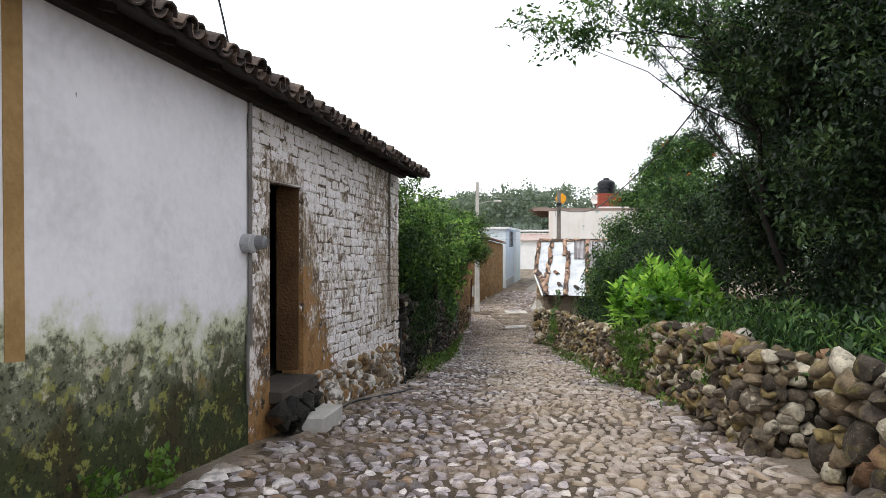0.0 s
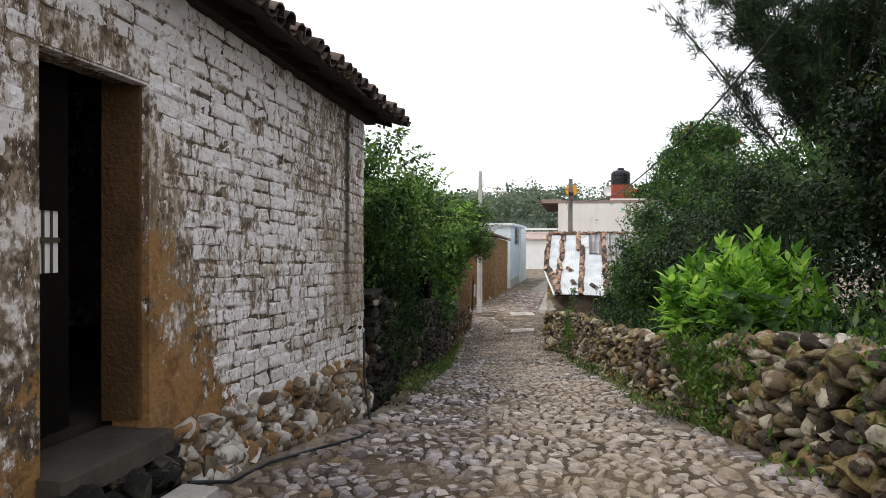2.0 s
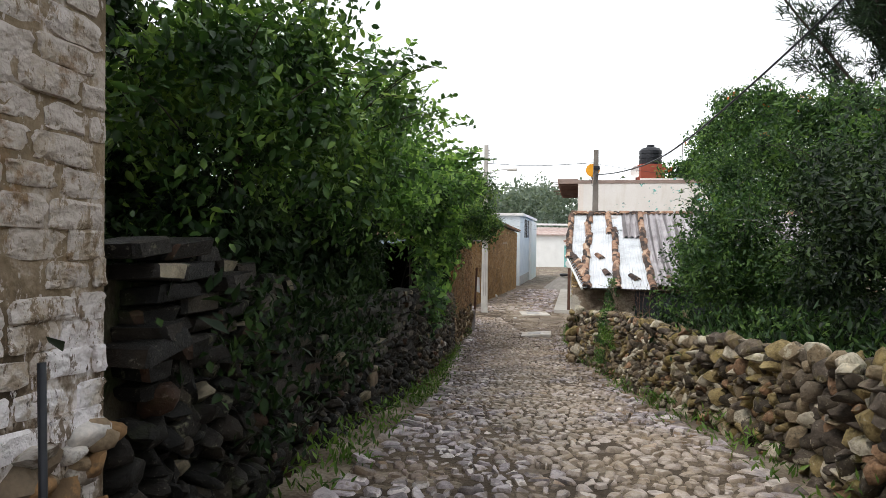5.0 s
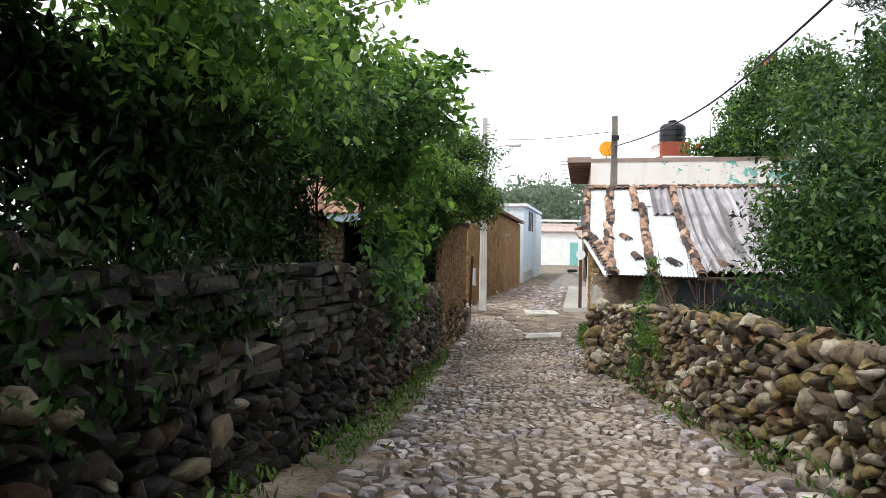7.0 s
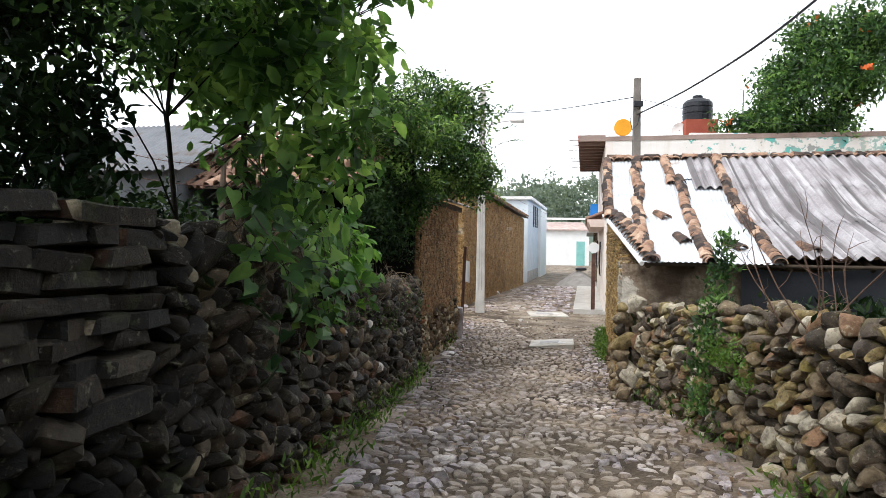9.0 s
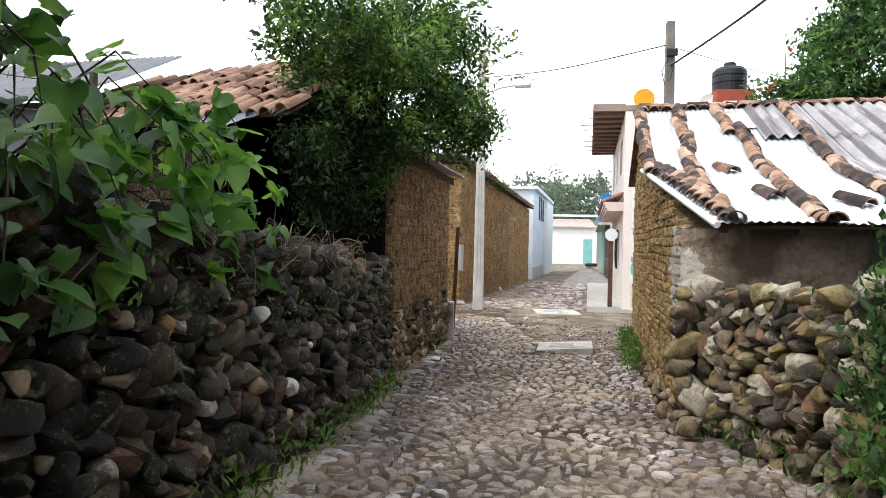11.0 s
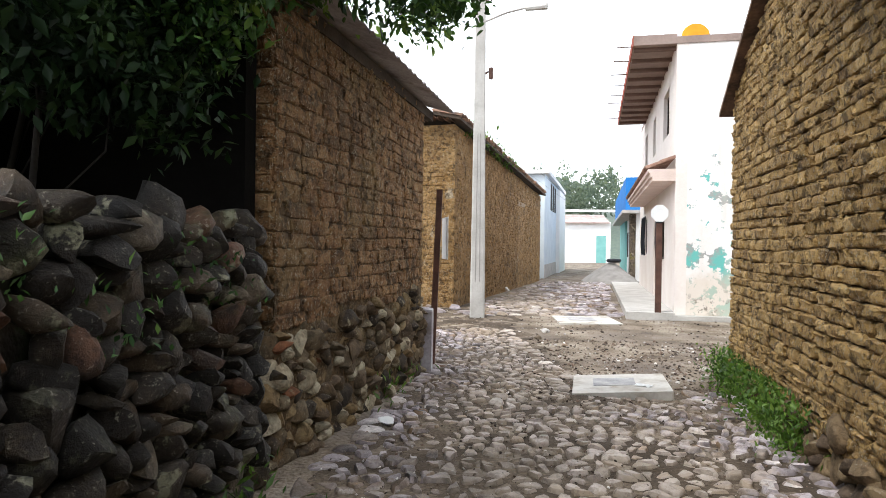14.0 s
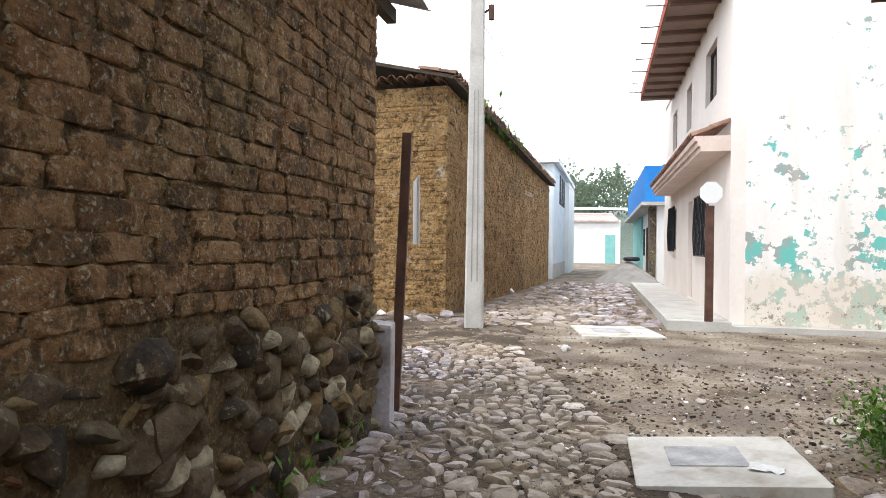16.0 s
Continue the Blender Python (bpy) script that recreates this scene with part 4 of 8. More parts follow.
# meter and pipes on the wall
g = Geo()
for sy, sz0, sz1, r in ((6.1, 0.45, 2.75, 0.022), (6.05, -0.1, 0.75, 0.016)):
    g.tube([tuple(HM @ Vector((hx(sy), 0.025, sz0))), tuple(HM @ Vector((hx(sy), 0.025, (sz0 + sz1) / 2))), tuple(HM @ Vector((hx(sy), 0.03, sz1)))], r, 8)
tagged(part("conduit", g, material("dull_steel", [(0.2, (0.09, 0.08, 0.075)), (0.8, (0.2, 0.19, 0.18))], 5, 30, rough=0.6)), "grey-brown conduit pipes clipped to the wall", "pipe")
meter = thing("electric_meter", tuple(HM @ Vector((hx(6.03), 0.03, 1.42))), "round grey electricity meter on the wall", "meter")
g = Geo()
c0 = HM @ Vector((hx(6.03), 0.0, 1.42))
out = (HM.to_3x3() @ Vector((0, 1, 0)))
g.tube([tuple(c0), tuple(c0 + out * 0.09), tuple(c0 + out * 0.1)], [0.092, 0.092, 0.075], 20)
part("case", g, material("grey_metal", [(0.2, (0.24, 0.24, 0.25)), (0.8, (0.40, 0.40, 0.41))], 4, 30, rough=0.5, bump=0.1), meter)
g = Geo()
c1 = HM @ Vector((hx(6.1), 0.1, 1.43))
g.tube([tuple(c1), tuple(c1 + out * 0.08), tuple(c1 + out * 0.10)], [0.07, 0.065, 0.04], 18)
part("dial_glass", g, material("meter_glass", [(0.2, (0.10, 0.10, 0.11)), (0.8, (0.22, 0.22, 0.23))], 4, 30, rough=0.15, bump=0), meter, "domed meter glass")
# eave: boards, rafters and tiles
g = Geo()
zr = 0.30
ED = 0.44


def eave_z(y):
    return 2.90 + SL * (y - 4) - 0.015


a0, a1 = hx(-5.4), hx(12.0)
vv = []
for y, s in ((-5.4, a0), (12.0, a1)):
    for d in (ED - 0.06, -2.4):
        zt = eave_z(y) + (ED - d) * zr
        vv += [(s, d, zt - 0.03), (s, d, zt)]
g.put(vv, [(0, 1, 3, 2), (4, 6, 7, 5), (0, 4, 5, 1), (2, 3, 7, 6), (1, 5, 7, 3), (0, 2, 6, 4)], HM)
vv = []
for y, s in ((-5.4, a0), (12.0, a1)):
    zt = eave_z(y) + (ED + 2.4) * zr
    vv += [(s, -2.4, zt - 0.03), (s, -2.4, zt), (s, -4.7, zt - 0.75), (s, -4.7, zt - 0.72)]
g.put(vv, [(0, 1, 3, 2), (4, 6, 7, 5), (0, 4, 5, 1), (2, 3, 7, 6), (1, 5, 7, 3), (0, 2, 6, 4)], HM)
roof = part("roof", g, DARKENED_WOOD, house, "dark eave boards under clay tiles")
# Beam added to stand in for the dark shaded band below the tiles.
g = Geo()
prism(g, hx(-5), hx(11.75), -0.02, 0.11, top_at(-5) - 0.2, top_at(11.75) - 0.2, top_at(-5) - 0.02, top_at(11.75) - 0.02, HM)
part("wall_plate", g, DARKENED_WOOD, house, "near-black beam added for the shaded band under the eave")
for i in range(22):
    y = -1 + i * 0.62
    g = Geo()
    s = hx(y)
    z0 = eave_z(y) - 0.035
    vv = [(s - 0.03, ED - 0.2, z0 + 0.07), (s + 0.03, ED - 0.2, z0 + 0.07), (s + 0.035, -0.5, z0 + 0.62 * zr + 0.1), (s - 0.035, -0.5, z0 + 0.62 * zr + 0.1)]
    vv += [(q[0], q[1], q[2] - 0.06) for q in vv]
    g.put(vv, [(0, 1, 2, 3), (7, 6, 5, 4), (0, 4, 5, 1), (1, 5, 6, 2), (2, 6, 7, 3), (3, 7, 4, 0)], HM)
    part("rafter", g, DARKENED_WOOD, roof)
tiles = []
ang = math.atan(zr)
for i in range(84):
    y = -5.0 + i * 0.205
    for j in range(3):
        d = ED - j * 0.36 + 0.03 * rng.normal() * (1 if j == 0 else 0.3)
        zt = eave_z(y) + (ED - d) * zr + 0.055 + 0.008 * rng.normal()
        tiles.append(HM @ Matrix.LocRotScale((hx(y) + 0.01 * rng.normal(), d, zt), Euler((0, 0, 0)), None) @ Matrix(((0, 1, 0, 0), (-math.cos(ang), 0, math.sin(ang), 0), (math.sin(ang), 0, math.cos(ang), 0), (0, 0, 0, 1))) @ Matrix.Rotation(0.05 * rng.normal(), 4, "Z") @ Matrix.Diagonal((1, 1, 1, 1)))
pans = []
for i in range(84):
    y = -5.0 + (i + 0.5) * 0.205
    d = ED - 0.0 + 0.02 * rng.normal()
    zt = eave_z(y) + 0.075
    pans.append(HM @ Matrix.Translation((hx(y), d, zt)) @ Matrix(((0, 1, 0, 0), (-math.cos(ang), 0, math.sin(ang), 0), (math.sin(ang), 0, math.cos(ang), 0), (0, 0, 0, 1))) @ Matrix.Rotation(math.pi, 4, "X"))
# Tile colour kept dark to paint the eave's silhouette against the sky.
DTILE = material("silhouette_tile", [(0.15, (0.022, 0.018, 0.017)), (0.5, (0.065, 0.05, 0.045)), (0.9, (0.19, 0.14, 0.11))], 4, 25, island=0.5, bump=0.5)
pieces("roof_tile", TILES, tiles + pans, DTILE, roof, near=lambda p: abs(p.y - 7), cap=300, rest="tiling")
g = Geo()
sl = np.linspace(hx(-5.35), hx(11.95), 680)
lines = ((-0.55, 0.0), (-2.42, 0.0), (-4.75, 1.0))
vv = []
for d, back in lines:
    for s in sl:
        y = s / math.hypot(1, 0.148) - 5
        z = eave_z(y) + (ED - d) * zr if not back else eave_z(y) + (ED + 2.4) * zr - 0.73
        vv.append((s, d, z + 0.075 + 0.045 * math.sin(2 * math.pi * s / 0.207)))
k = len(sl)
g.put(vv, [(j * k + i, (j + 1) * k + i, (j + 1) * k + i + 1, j * k + i + 1) for j in range(2) for i in range(k - 1)], HM)
tagged(part("tiling", g, DTILE, roof, smooth=True), kind="stuff")
# hose along the foot of the wall
g = Geo()
hz = lambda x, y: (x, y, gz(y) + 0.035)
g.tube([(-1.2, 11.1, 0.0), (-1.19, 11.1, -0.6), (-1.1, 10.95, gz(11) + 0.05), hz(-0.95, 10.4), hz(-1.0, 9.7), hz(-1.25, 9.1), hz(-1.5, 8.5), hz(-1.62, 8.0), (-1.75, 7.6, -0.5)], 0.014, 6)
tagged(part("garden_hose", g, PLASTIC, smooth=True), "thin dark hose trailing along the wall foot", "hose")

SOIL = material("dark_soil", [(0.2, (0.018, 0.014, 0.01)), (0.8, (0.05, 0.04, 0.028))], 4, 30, bump=0.8)
# ---------------------------------------------------------------- dry stone walls
LW = ((-1.30, 11.7), (-1.12, 17.9), (-0.80, 23.4), (-0.70, 25.5), (-0.64, 28.0), (-0.70, 29.8))
RW = ((2.75, 1.0), (2.62, 6.5), (2.68, 9.0), (2.82, 13.6), (3.0, 18.5), (3.12, 22.5), (3.0, 25.0), (2.86, 26.75))
LT = ((11, 0.45), (12.5, 0.35), (16, -0.3), (20, -0.45), (23, -0.95), (26, -1.13), (28.3, -1.35), (31, -1.28))
RT = ((0, 0.95), (5, 0.50), (6.5, 0.38), (8.8, 0.29), (10.2, 0.05), (11.3, -0.24), (12.5, -0.35), (14.1, -0.45), (18, -0.88), (20, -0.97), (22.7, -1.14), (25, -1.35), (27, -1.5))


def dry_wall(name, line, tops, side, label, mat, sizes, near, flat=1.0, laid=0.0):
    lens = [math.dist(a, b) for a, b in zip(line, line[1:])]
    total = sum(lens)

    def at(s):
        for (a, b), ln in zip(zip(line, line[1:]), lens):
            if s <= ln:
                d = ((b[0] - a[0]) / ln, (b[1] - a[1]) / ln)
                return (a[0] + d[0] * s, a[1] + d[1] * s), d
            s -= ln
        return line[-1], d

    g = Geo()
    m = 60
    for i in range(m):
        (p, _), (q, _) = at(total * i / m), at(total * (i + 1) / m - 1e-6)
        tp, tq = edge(p[1], tops) - 0.1, edge(q[1], tops) - 0.1
        i0, i1 = 0.10, 0.6
        vv = [(p[0] + side * i0, p[1], gz(p[1]) - 0.3), (q[0] + side * i0, q[1], gz(q[1]) - 0.3), (q[0] + side * i1, q[1], gz(q[1]) - 0.3), (p[0] + side * i1, p[1], gz(p[1]) - 0.3)]
        vv += [(vv[0][0] + side * 0.05, p[1], tp), (vv[1][0] + side * 0.05, q[1], tq), (vv[2][0], q[1], tq), (vv[3][0], p[1], tp)]
        g.add(vv, [(3, 2, 1, 0), (4, 5, 6, 7), (0, 1, 5, 4), (1, 2, 6, 5), (2, 3, 7, 6), (3, 0, 4, 7)])
    core = part(name, g, SOIL)
    tagged(core, label, "wall", kind="structure")
    out, slabs = [], []
    lift = 0.0
    while laid and lift < 1.1:
        tall = 0.06 + 0.07 * rng.random()
        s = rng.random() * 0.3
        while s < total:
            w2 = 0.16 + 0.34 * rng.random()
            (p, d) = at(min(s + w2 / 2, total - 1e-3))
            t, z0 = edge(p[1], tops), gz(p[1])
            z = t - 0.02 - lift + 0.015 * rng.normal()
            if z > z0 + (t - z0) * (laid + 0.10 * math.sin(p[1] * 2.1)) and p[1] < 20.0:
                slabs.append(Matrix.Translation((p[0] + side * (0.10 + 0.035 * rng.normal()), p[1], z)) @ Matrix.Rotation(math.atan2(d[1], d[0]), 4, "Z") @ placed((0, 0, 0), (w2, 0.26, tall * 0.95), (0.05 * rng.normal(), 0.05 * rng.normal(), 0.10 * rng.normal())))
            s += w2 + 0.012
        lift += tall
    s = 0.0
    while s < total:
        (p, d) = at(s)
        w = sizes[0] + (sizes[1] - sizes[0]) * rng.random()
        z, t = gz(p[1]) - 0.02, edge(p[1], tops)
        if laid and p[1] < 20.0:
            t = z + (t - z) * (laid + 0.10 * math.sin(p[1] * 2.1))
        big = True
        while z < t:
            w2 = (sizes[0] + (sizes[1] - sizes[0]) * rng.random() ** 1.5) * (1.25 if big and rng.random() < 0.5 else 1.0)
            h = w2 * (0.7 + 0.45 * rng.random()) * flat
            off = 0.06 + 0.05 * rng.normal() * 0.6
            (pp, dd) = at(min(max(s + 0.06 * rng.normal(), 0), total - 1e-3))
            out.append(Matrix.Translation((pp[0] + side * off, pp[1], z + h * 0.45)) @ Matrix.Rotation(math.atan2(dd[1], dd[0]), 4, "Z") @ placed((0, 0, 0), (w2 * 1.15, 0.22 + 0.1 * rng.random(), h * 1.15), (0.4 * flat * rng.normal(), 0.5 * flat ** 2 * rng.normal(), 0.4 * flat * rng.normal())))
            z += h * 0.86
            big = False
        for j in range(2):
            w2 = sizes[0] + (sizes[1] - sizes[0]) * rng.random()
            (pp, dd) = at(min(max(s + 0.08 * rng.normal(), 0), total - 1e-3))
            out.append(placed((pp[0] + side * (0.15 + 0.4 * rng.random()), pp[1], t - 0.07 + 0.08 * rng.random()), (w2, w2 * 0.9, w2 * 0.6), tuple(0.4 * rng.normal(size=3))))
        s += w * 0.92
    pieces("stone", ROCKS + ROUND[:4], out, mat, core, near=near, rest="stonework", angle=48)
    if slabs:
        pieces("slab_stone", SLABS, slabs, mat, core, near=near, rest="slab_work", angle=30)
    return core


SLABS = [chamfer_box(240 + i, 0.10, 0.09) for i in range(10)]
# South stretch takes the blacker stones in place of shade from the trees.
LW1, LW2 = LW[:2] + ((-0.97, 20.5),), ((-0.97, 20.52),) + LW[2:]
dry_wall("stone_wall_west_1", LW1, LT, -1, "mossy dry wall, stones coloured near black for tree shade", DROCK, (0.08, 0.21), lambda p: abs(p.y - 17.5), 0.9, 0.5)
dry_wall("stone_wall_west_2", LW2, LT, -1, "dark dry wall of lichened field stones", DROCK2, (0.095, 0.235), lambda p: abs(p.y - 25))
dry_wall("stone_wall_east_1", ((2.75, 1.0), (2.67, 5.05)), RT, 1, "end of a dry wall beside a gap", ROCK, (0.10, 0.24), lambda p: -p.y)
east_wall = dry_wall("stone_wall_east_2", ((2.63, 6.15),) + RW[1:], RT, 1, "dry wall of grey and ochre field stones", ROCK, (0.085, 0.21), lambda p: abs(p.y - 8.5) if p.y < 15 else abs(p.y - 21) + 1.5)
# big boulders where the east wall ends near the start, and loose ones at its foot
boulders = ((2.74, 6.14, -0.36, 0.36), (2.98, 6.1, -0.12, 0.38), (2.78, 6.12, 0.04, 0.34), (3.15, 6.08, -0.40, 0.4), (2.94, 6.14, 0.24, 0.28), (2.76, 5.08, -0.25, 0.38), (3.02, 5.06, -0.02, 0.42), (2.82, 5.08, 0.2, 0.34), (3.06, 5.1, 0.32, 0.3), (3.1, 5.1, -0.36, 0.42), (2.75, 4.55, 0.05, 0.55), (2.95, 4.1, 0.0, 0.6), (2.6, 4.2, -0.2, 0.4), (2.72, 6.2, -0.05, 0.55), (2.85, 6.9, 0.12, 0.5), (2.68, 7.9, -0.42, 0.42), (3.0, 27.0, -1.75, 0.5), (2.75, 26.7, -2.45, 0.6), (2.95, 26.5, -2.0, 0.45), (2.6, 26.3, -2.62, 0.3), (3.4, 26.8, -1.7, 0.45))
for i, (x, y, z, s) in enumerate(boulders):
    s *= 0.68 if y < 7 else 0.85
    v, f = (ROUND + ROCKS)[i % 24]
    me = Geo().add(v * np.array((s, s, s * 0.85)), f).mesh("boulder", ROCK, True)
    me.set_sharp_from_angle(angle=radians(40))
    tagged(part("boulder", me, ROCK, at=Matrix.Translation((x, y, z)) @ Matrix.Rotation(i * 1.3, 4, "Z")), "large rough boulder with ochre lichen in the wall", "boulder", group="boulders of the stone wall")


for k in range(20):
    v, f = ROCKS[k % 14]
    s = 0.13 + 0.15 * rng.random()
    y = 7.0 + 2.7 * rng.random()
    me = Geo().add(v * np.array((s * 1.2, s, s * 0.7)), f).mesh("pale_stone", WROCK, True)
    me.set_sharp_from_angle(angle=radians(26))
    tagged(part("pale_stone", me, WROCK, at=placed((2.78 + 0.35 * rng.random(), y, edge(y, RT) + 0.02), (1, 1, 1), tuple(0.4 * rng.normal(size=3)))), "pale lime-splashed stone lying on the wall top", "stone", group="pale stones on the wall top")
for k in range(26):
    v, f = ROCKS[(3 * k) % 14]
    s = 0.09 + 0.10 * rng.random()
    y = 21.5 + 6.3 * rng.random()
    h = 0.15 + 0.75 * rng.random()
    me = Geo().add(v * np.array((s * 1.1, s, s * 0.95)), f).mesh("pale_stone", WROCK, True)
    me.set_sharp_from_angle(angle=radians(45))
    tagged(part("pale_stone", me, WROCK, at=placed((edge(y, [(q[1], q[0]) for q in LW]) - 0.015, y, gz(y) + (edge(y, LT) - gz(y)) * h), (1, 1, 1), tuple(0.5 * rng.normal(size=3)))), "pale lichened stone wedged in the dark wall", "stone", group="pale stones in the dark wall")
v, f = ROCKS[3]
tagged(part("pale_boulder", Geo().add(v * np.array((0.2, 0.2, 0.33)), f).mesh("pale_boulder", WROCK, True), WROCK, at=placed((-1.1, 16.9, -1.33), (1, 1, 1), (0.2, 0.1, 0.4))), "pale upright stone set in the dark wall", "boulder")
# raised ground behind the walls
def terrace(name, line, tops, side, y0, y1, drop, far):
    g = Geo()
    vv = []
    for y in np.linspace(y0, y1, 40):
        x = edge(y, [(q[1], q[0]) for q in line])
        for k in range(12):
            u = 0.45 + (far + 2.5 * noise.noise((y * 0.35, far, 0)) + 1.2 * noise.noise((y * 1.1, far, 4)) - 0.45) * (k / 11) ** 2
            z = edge(y, tops) - drop + 0.12 * noise.noise((u * 0.8, y * 0.8, 2))
            vv.append((x + side * u, y, z if k < 11 else gz(y) - 0.5))
    g.add(vv, [(j * 12 + k, j * 12 + k + 1, (j + 1) * 12 + k + 1, (j + 1) * 12 + k) for j in range(39) for k in range(11)])
    return tagged(part(name, g, SOIL, smooth=True), "dark overgrown garden soil behind the stone wall", "soil", kind="structure")


lichen(SOIL, (0.075, 0.062, 0.038), 0.46, 0.6, 0.9, 0.8)
lichen(SOIL, (0.03, 0.045, 0.014), 0.5, 0.6, 2.2, 0.8)
terrace("garden_soil_west", LW, LT, -1, 11.9, 29.2, 0.35, 9)
terrace("garden_soil_east", RW, RT, 1, 2.0, 26.3, 0.22, 14)

# ---------------------------------------------------------------- adobe walls
def adobe_courses(frame_, length, foot_, head_, course, blen, holes=(), depth=0.16, proud=0.02, tilt=0.0):
    """Poses of adobe blocks on a wall: foot_ and head_ give the heights along it."""
    out = []
    z = min(foot_(0), foot_(length)) - course
    while z < max(head_(0), head_(length / 2), head_(length)) + 1:
        s = -rng.random() * blen
        tall = course * (0.82 + 0.4 * rng.random())
        z += (tall - course) / 2
        while s < length:
            ln = blen * (0.65 + 0.6 * rng.random())
            a, b = max(0.0, s), min(length, s + ln)
            mid = (a + b) / 2
            zz = z + tilt * mid + 0.012 * math.sin(1.7 * mid + 3.1 * z)
            s += ln + 0.004
            if b - a < 0.07 or zz < foot_(mid) or zz > head_(mid) - course * 0.4:
                continue
            if any(h[0] < mid < h[1] and h[2] < zz < h[3] for h in holes):
                continue
            out.append(frame_ @ placed((mid, proud * (0.4 + 0.35 * rng.normal()) - depth * 0.5 + 0.02, zz + 0.004 * rng.normal()), (b - a, depth, tall * (0.98 + 0.07 * rng.random())), (0.02 * rng.normal(), 0.008 * rng.normal(), 0.008 * rng.normal())))
        z += (tall + course) / 2
    return out


def rubble(frame_, length, foot_, head_, size, step=0.85, sunk=0.0, turn=0.3):
    out = []
    s = 0.0
    while s < length:
        w = size * (0.6 + 0.8 * rng.random())
        z = foot_(s)
        while z < head_(s):
            w2 = size * (0.55 + 0.9 * rng.random() ** 1.4)
            h = w2 * (0.6 + 0.35 * rng.random())
            out.append(frame_ @ placed((s + 0.04 * rng.normal(), 0.03 * rng.normal() - sunk, z + h * 0.45), (w2 * 1.2, 0.22, h * 1.15), (turn * rng.normal(), 0.35 * rng.normal(), turn * rng.normal())))
            z += h * 0.85
        s += w * step
    return out


# barn of brown adobe
BA, BB = (-0.74, 30.06), (-0.20, 34.1)
BM = wall_frame(BA, BB)
BLEN = math.dist(BA, BB)
barn = thing("adobe_barn", (-0.74, 30.06, gz(30)), "brown adobe barn on a rubble stone footing", "barn")
g = Geo()
g.box((0.03, -6, -3.3), (BLEN, 0.008, 0.42), BM)
barn_wall = part("wall", g, MORTAR, barn, "wall of brown adobe blocks")
pieces("adobe_block", MUDS_NEAR, adobe_courses(BM, BLEN, lambda s: -2.0 - 0.05 * math.sin(3 * s), lambda s: 0.44, 0.115, 0.33, proud=0.012), ADOBE, barn_wall, cap=300, rest="masonry")
ends = adobe_courses(BM @ Matrix(((0, 1, 0, BLEN), (-1, 0, 0, 0), (0, 0, 1, 0), (0, 0, 0, 1))), 2.0, lambda s: -2.9, lambda s: 0.44, 0.115, 0.33)
ends += adobe_courses(BM @ Matrix(((0, -1, 0, 0), (-1, 0, 0, 0), (0, 0, 1, 0), (0, 0, 0, 1))), 4.0, lambda s: -2.0, lambda s: 0.44, 0.115, 0.33)
g = Geo()
for i, m in enumerate(ends):
    g.put(*MUDS[i % 12], m)
tagged(part("masonry", g, ADOBE, barn_wall), kind="stuff")
BROCK = stone_mix("barn_stone", [(0.0, (0.05, 0.038, 0.028)), (0.2, (0.13, 0.098, 0.06)), (0.45, (0.23, 0.16, 0.08)), (0.66, (0.12, 0.085, 0.055)), (0.82, (0.42, 0.365, 0.26)), (0.975, (0.24, 0.10, 0.05))], bump=1.0)
lichen(BROCK, (0.16, 0.10, 0.045), 0.48, 0.62, 4.0, 0.45)
lichen(BROCK, (0.34, 0.29, 0.19), 0.60, 0.64, 6.0, 0.8)
pitted(BROCK)
pieces("stone", ROCKS, rubble(BM, BLEN + 0.1, lambda s: gz(30 + s) - 0.05, lambda s: -2.08 + 0.10 * math.sin(4 * s), 0.22, 0.62, 0.03, 0.16), BROCK, barn_wall, cap=300, angle=48, rest="stonework")
g = Geo()
npt = 60
vv = []
for i in range(npt + 1):
    s = -0.5 + (BLEN + 1.1) * i / npt
    c = 0.018 * math.sin(s * 2 * math.pi / 0.15)
    for d in (0.30, -3.0):
        zt = 0.40 + (0.30 - d) * 0.28 + c
        vv += [(s, d, zt), (s, d, zt + 0.012)]
ff = []
for i in range(npt):
    b = 4 * i
    ff += [(b + 1, b + 3, b + 7, b + 5), (b, b + 4, b + 6, b + 2), (b, b + 1, b + 5, b + 4)]
g.put(vv, ff, BM)
part("roof_sheet", g, FIBRE, barn, "grey corrugated roof sheet", smooth=True)
g = Geo()
g.box((-0.3, -0.05, 0.28), (BLEN + 0.45, 0.03, 0.40), BM)
part("eave_beam", g, DARKWOOD, barn)
v, f = chamfer_box(41, 0.03, 0.04)
tagged(part("concrete_block", Geo().put(v, f, placed((-0.15, 34.22, -2.66), (0.2, 0.22, 0.84))), FIBRE), "grey concrete corner guard at the barn", "block")

# second adobe house past the side street
CA, CB = (-0.4, 42.5), (2.62, 57.0)
CM = wall_frame(CA, CB)
CL = math.dist(CA, CB)
chead = lambda s: 1.75 - 0.72 * s / CL
house2 = thing("adobe_house", (-0.4, 42.5, -3.0), "long ochre adobe house with a tiled eave", "house")
g = Geo()
vv = [(-0.014, 0.019, -3.3), (CL, 0.019, -3.3), (CL, -7, -3.3), (-0.014, -7, -3.3), (-0.014, 0.019, 1.72), (CL, 0.019, 1.0), (CL, -7, 1.0), (-0.014, -7, 1.72)]
g.put(vv, [(3, 2, 1, 0), (4, 5, 6, 7), (0, 1, 5, 4), (1, 2, 6, 5), (2, 3, 7, 6), (3, 0, 4, 7)], CM)
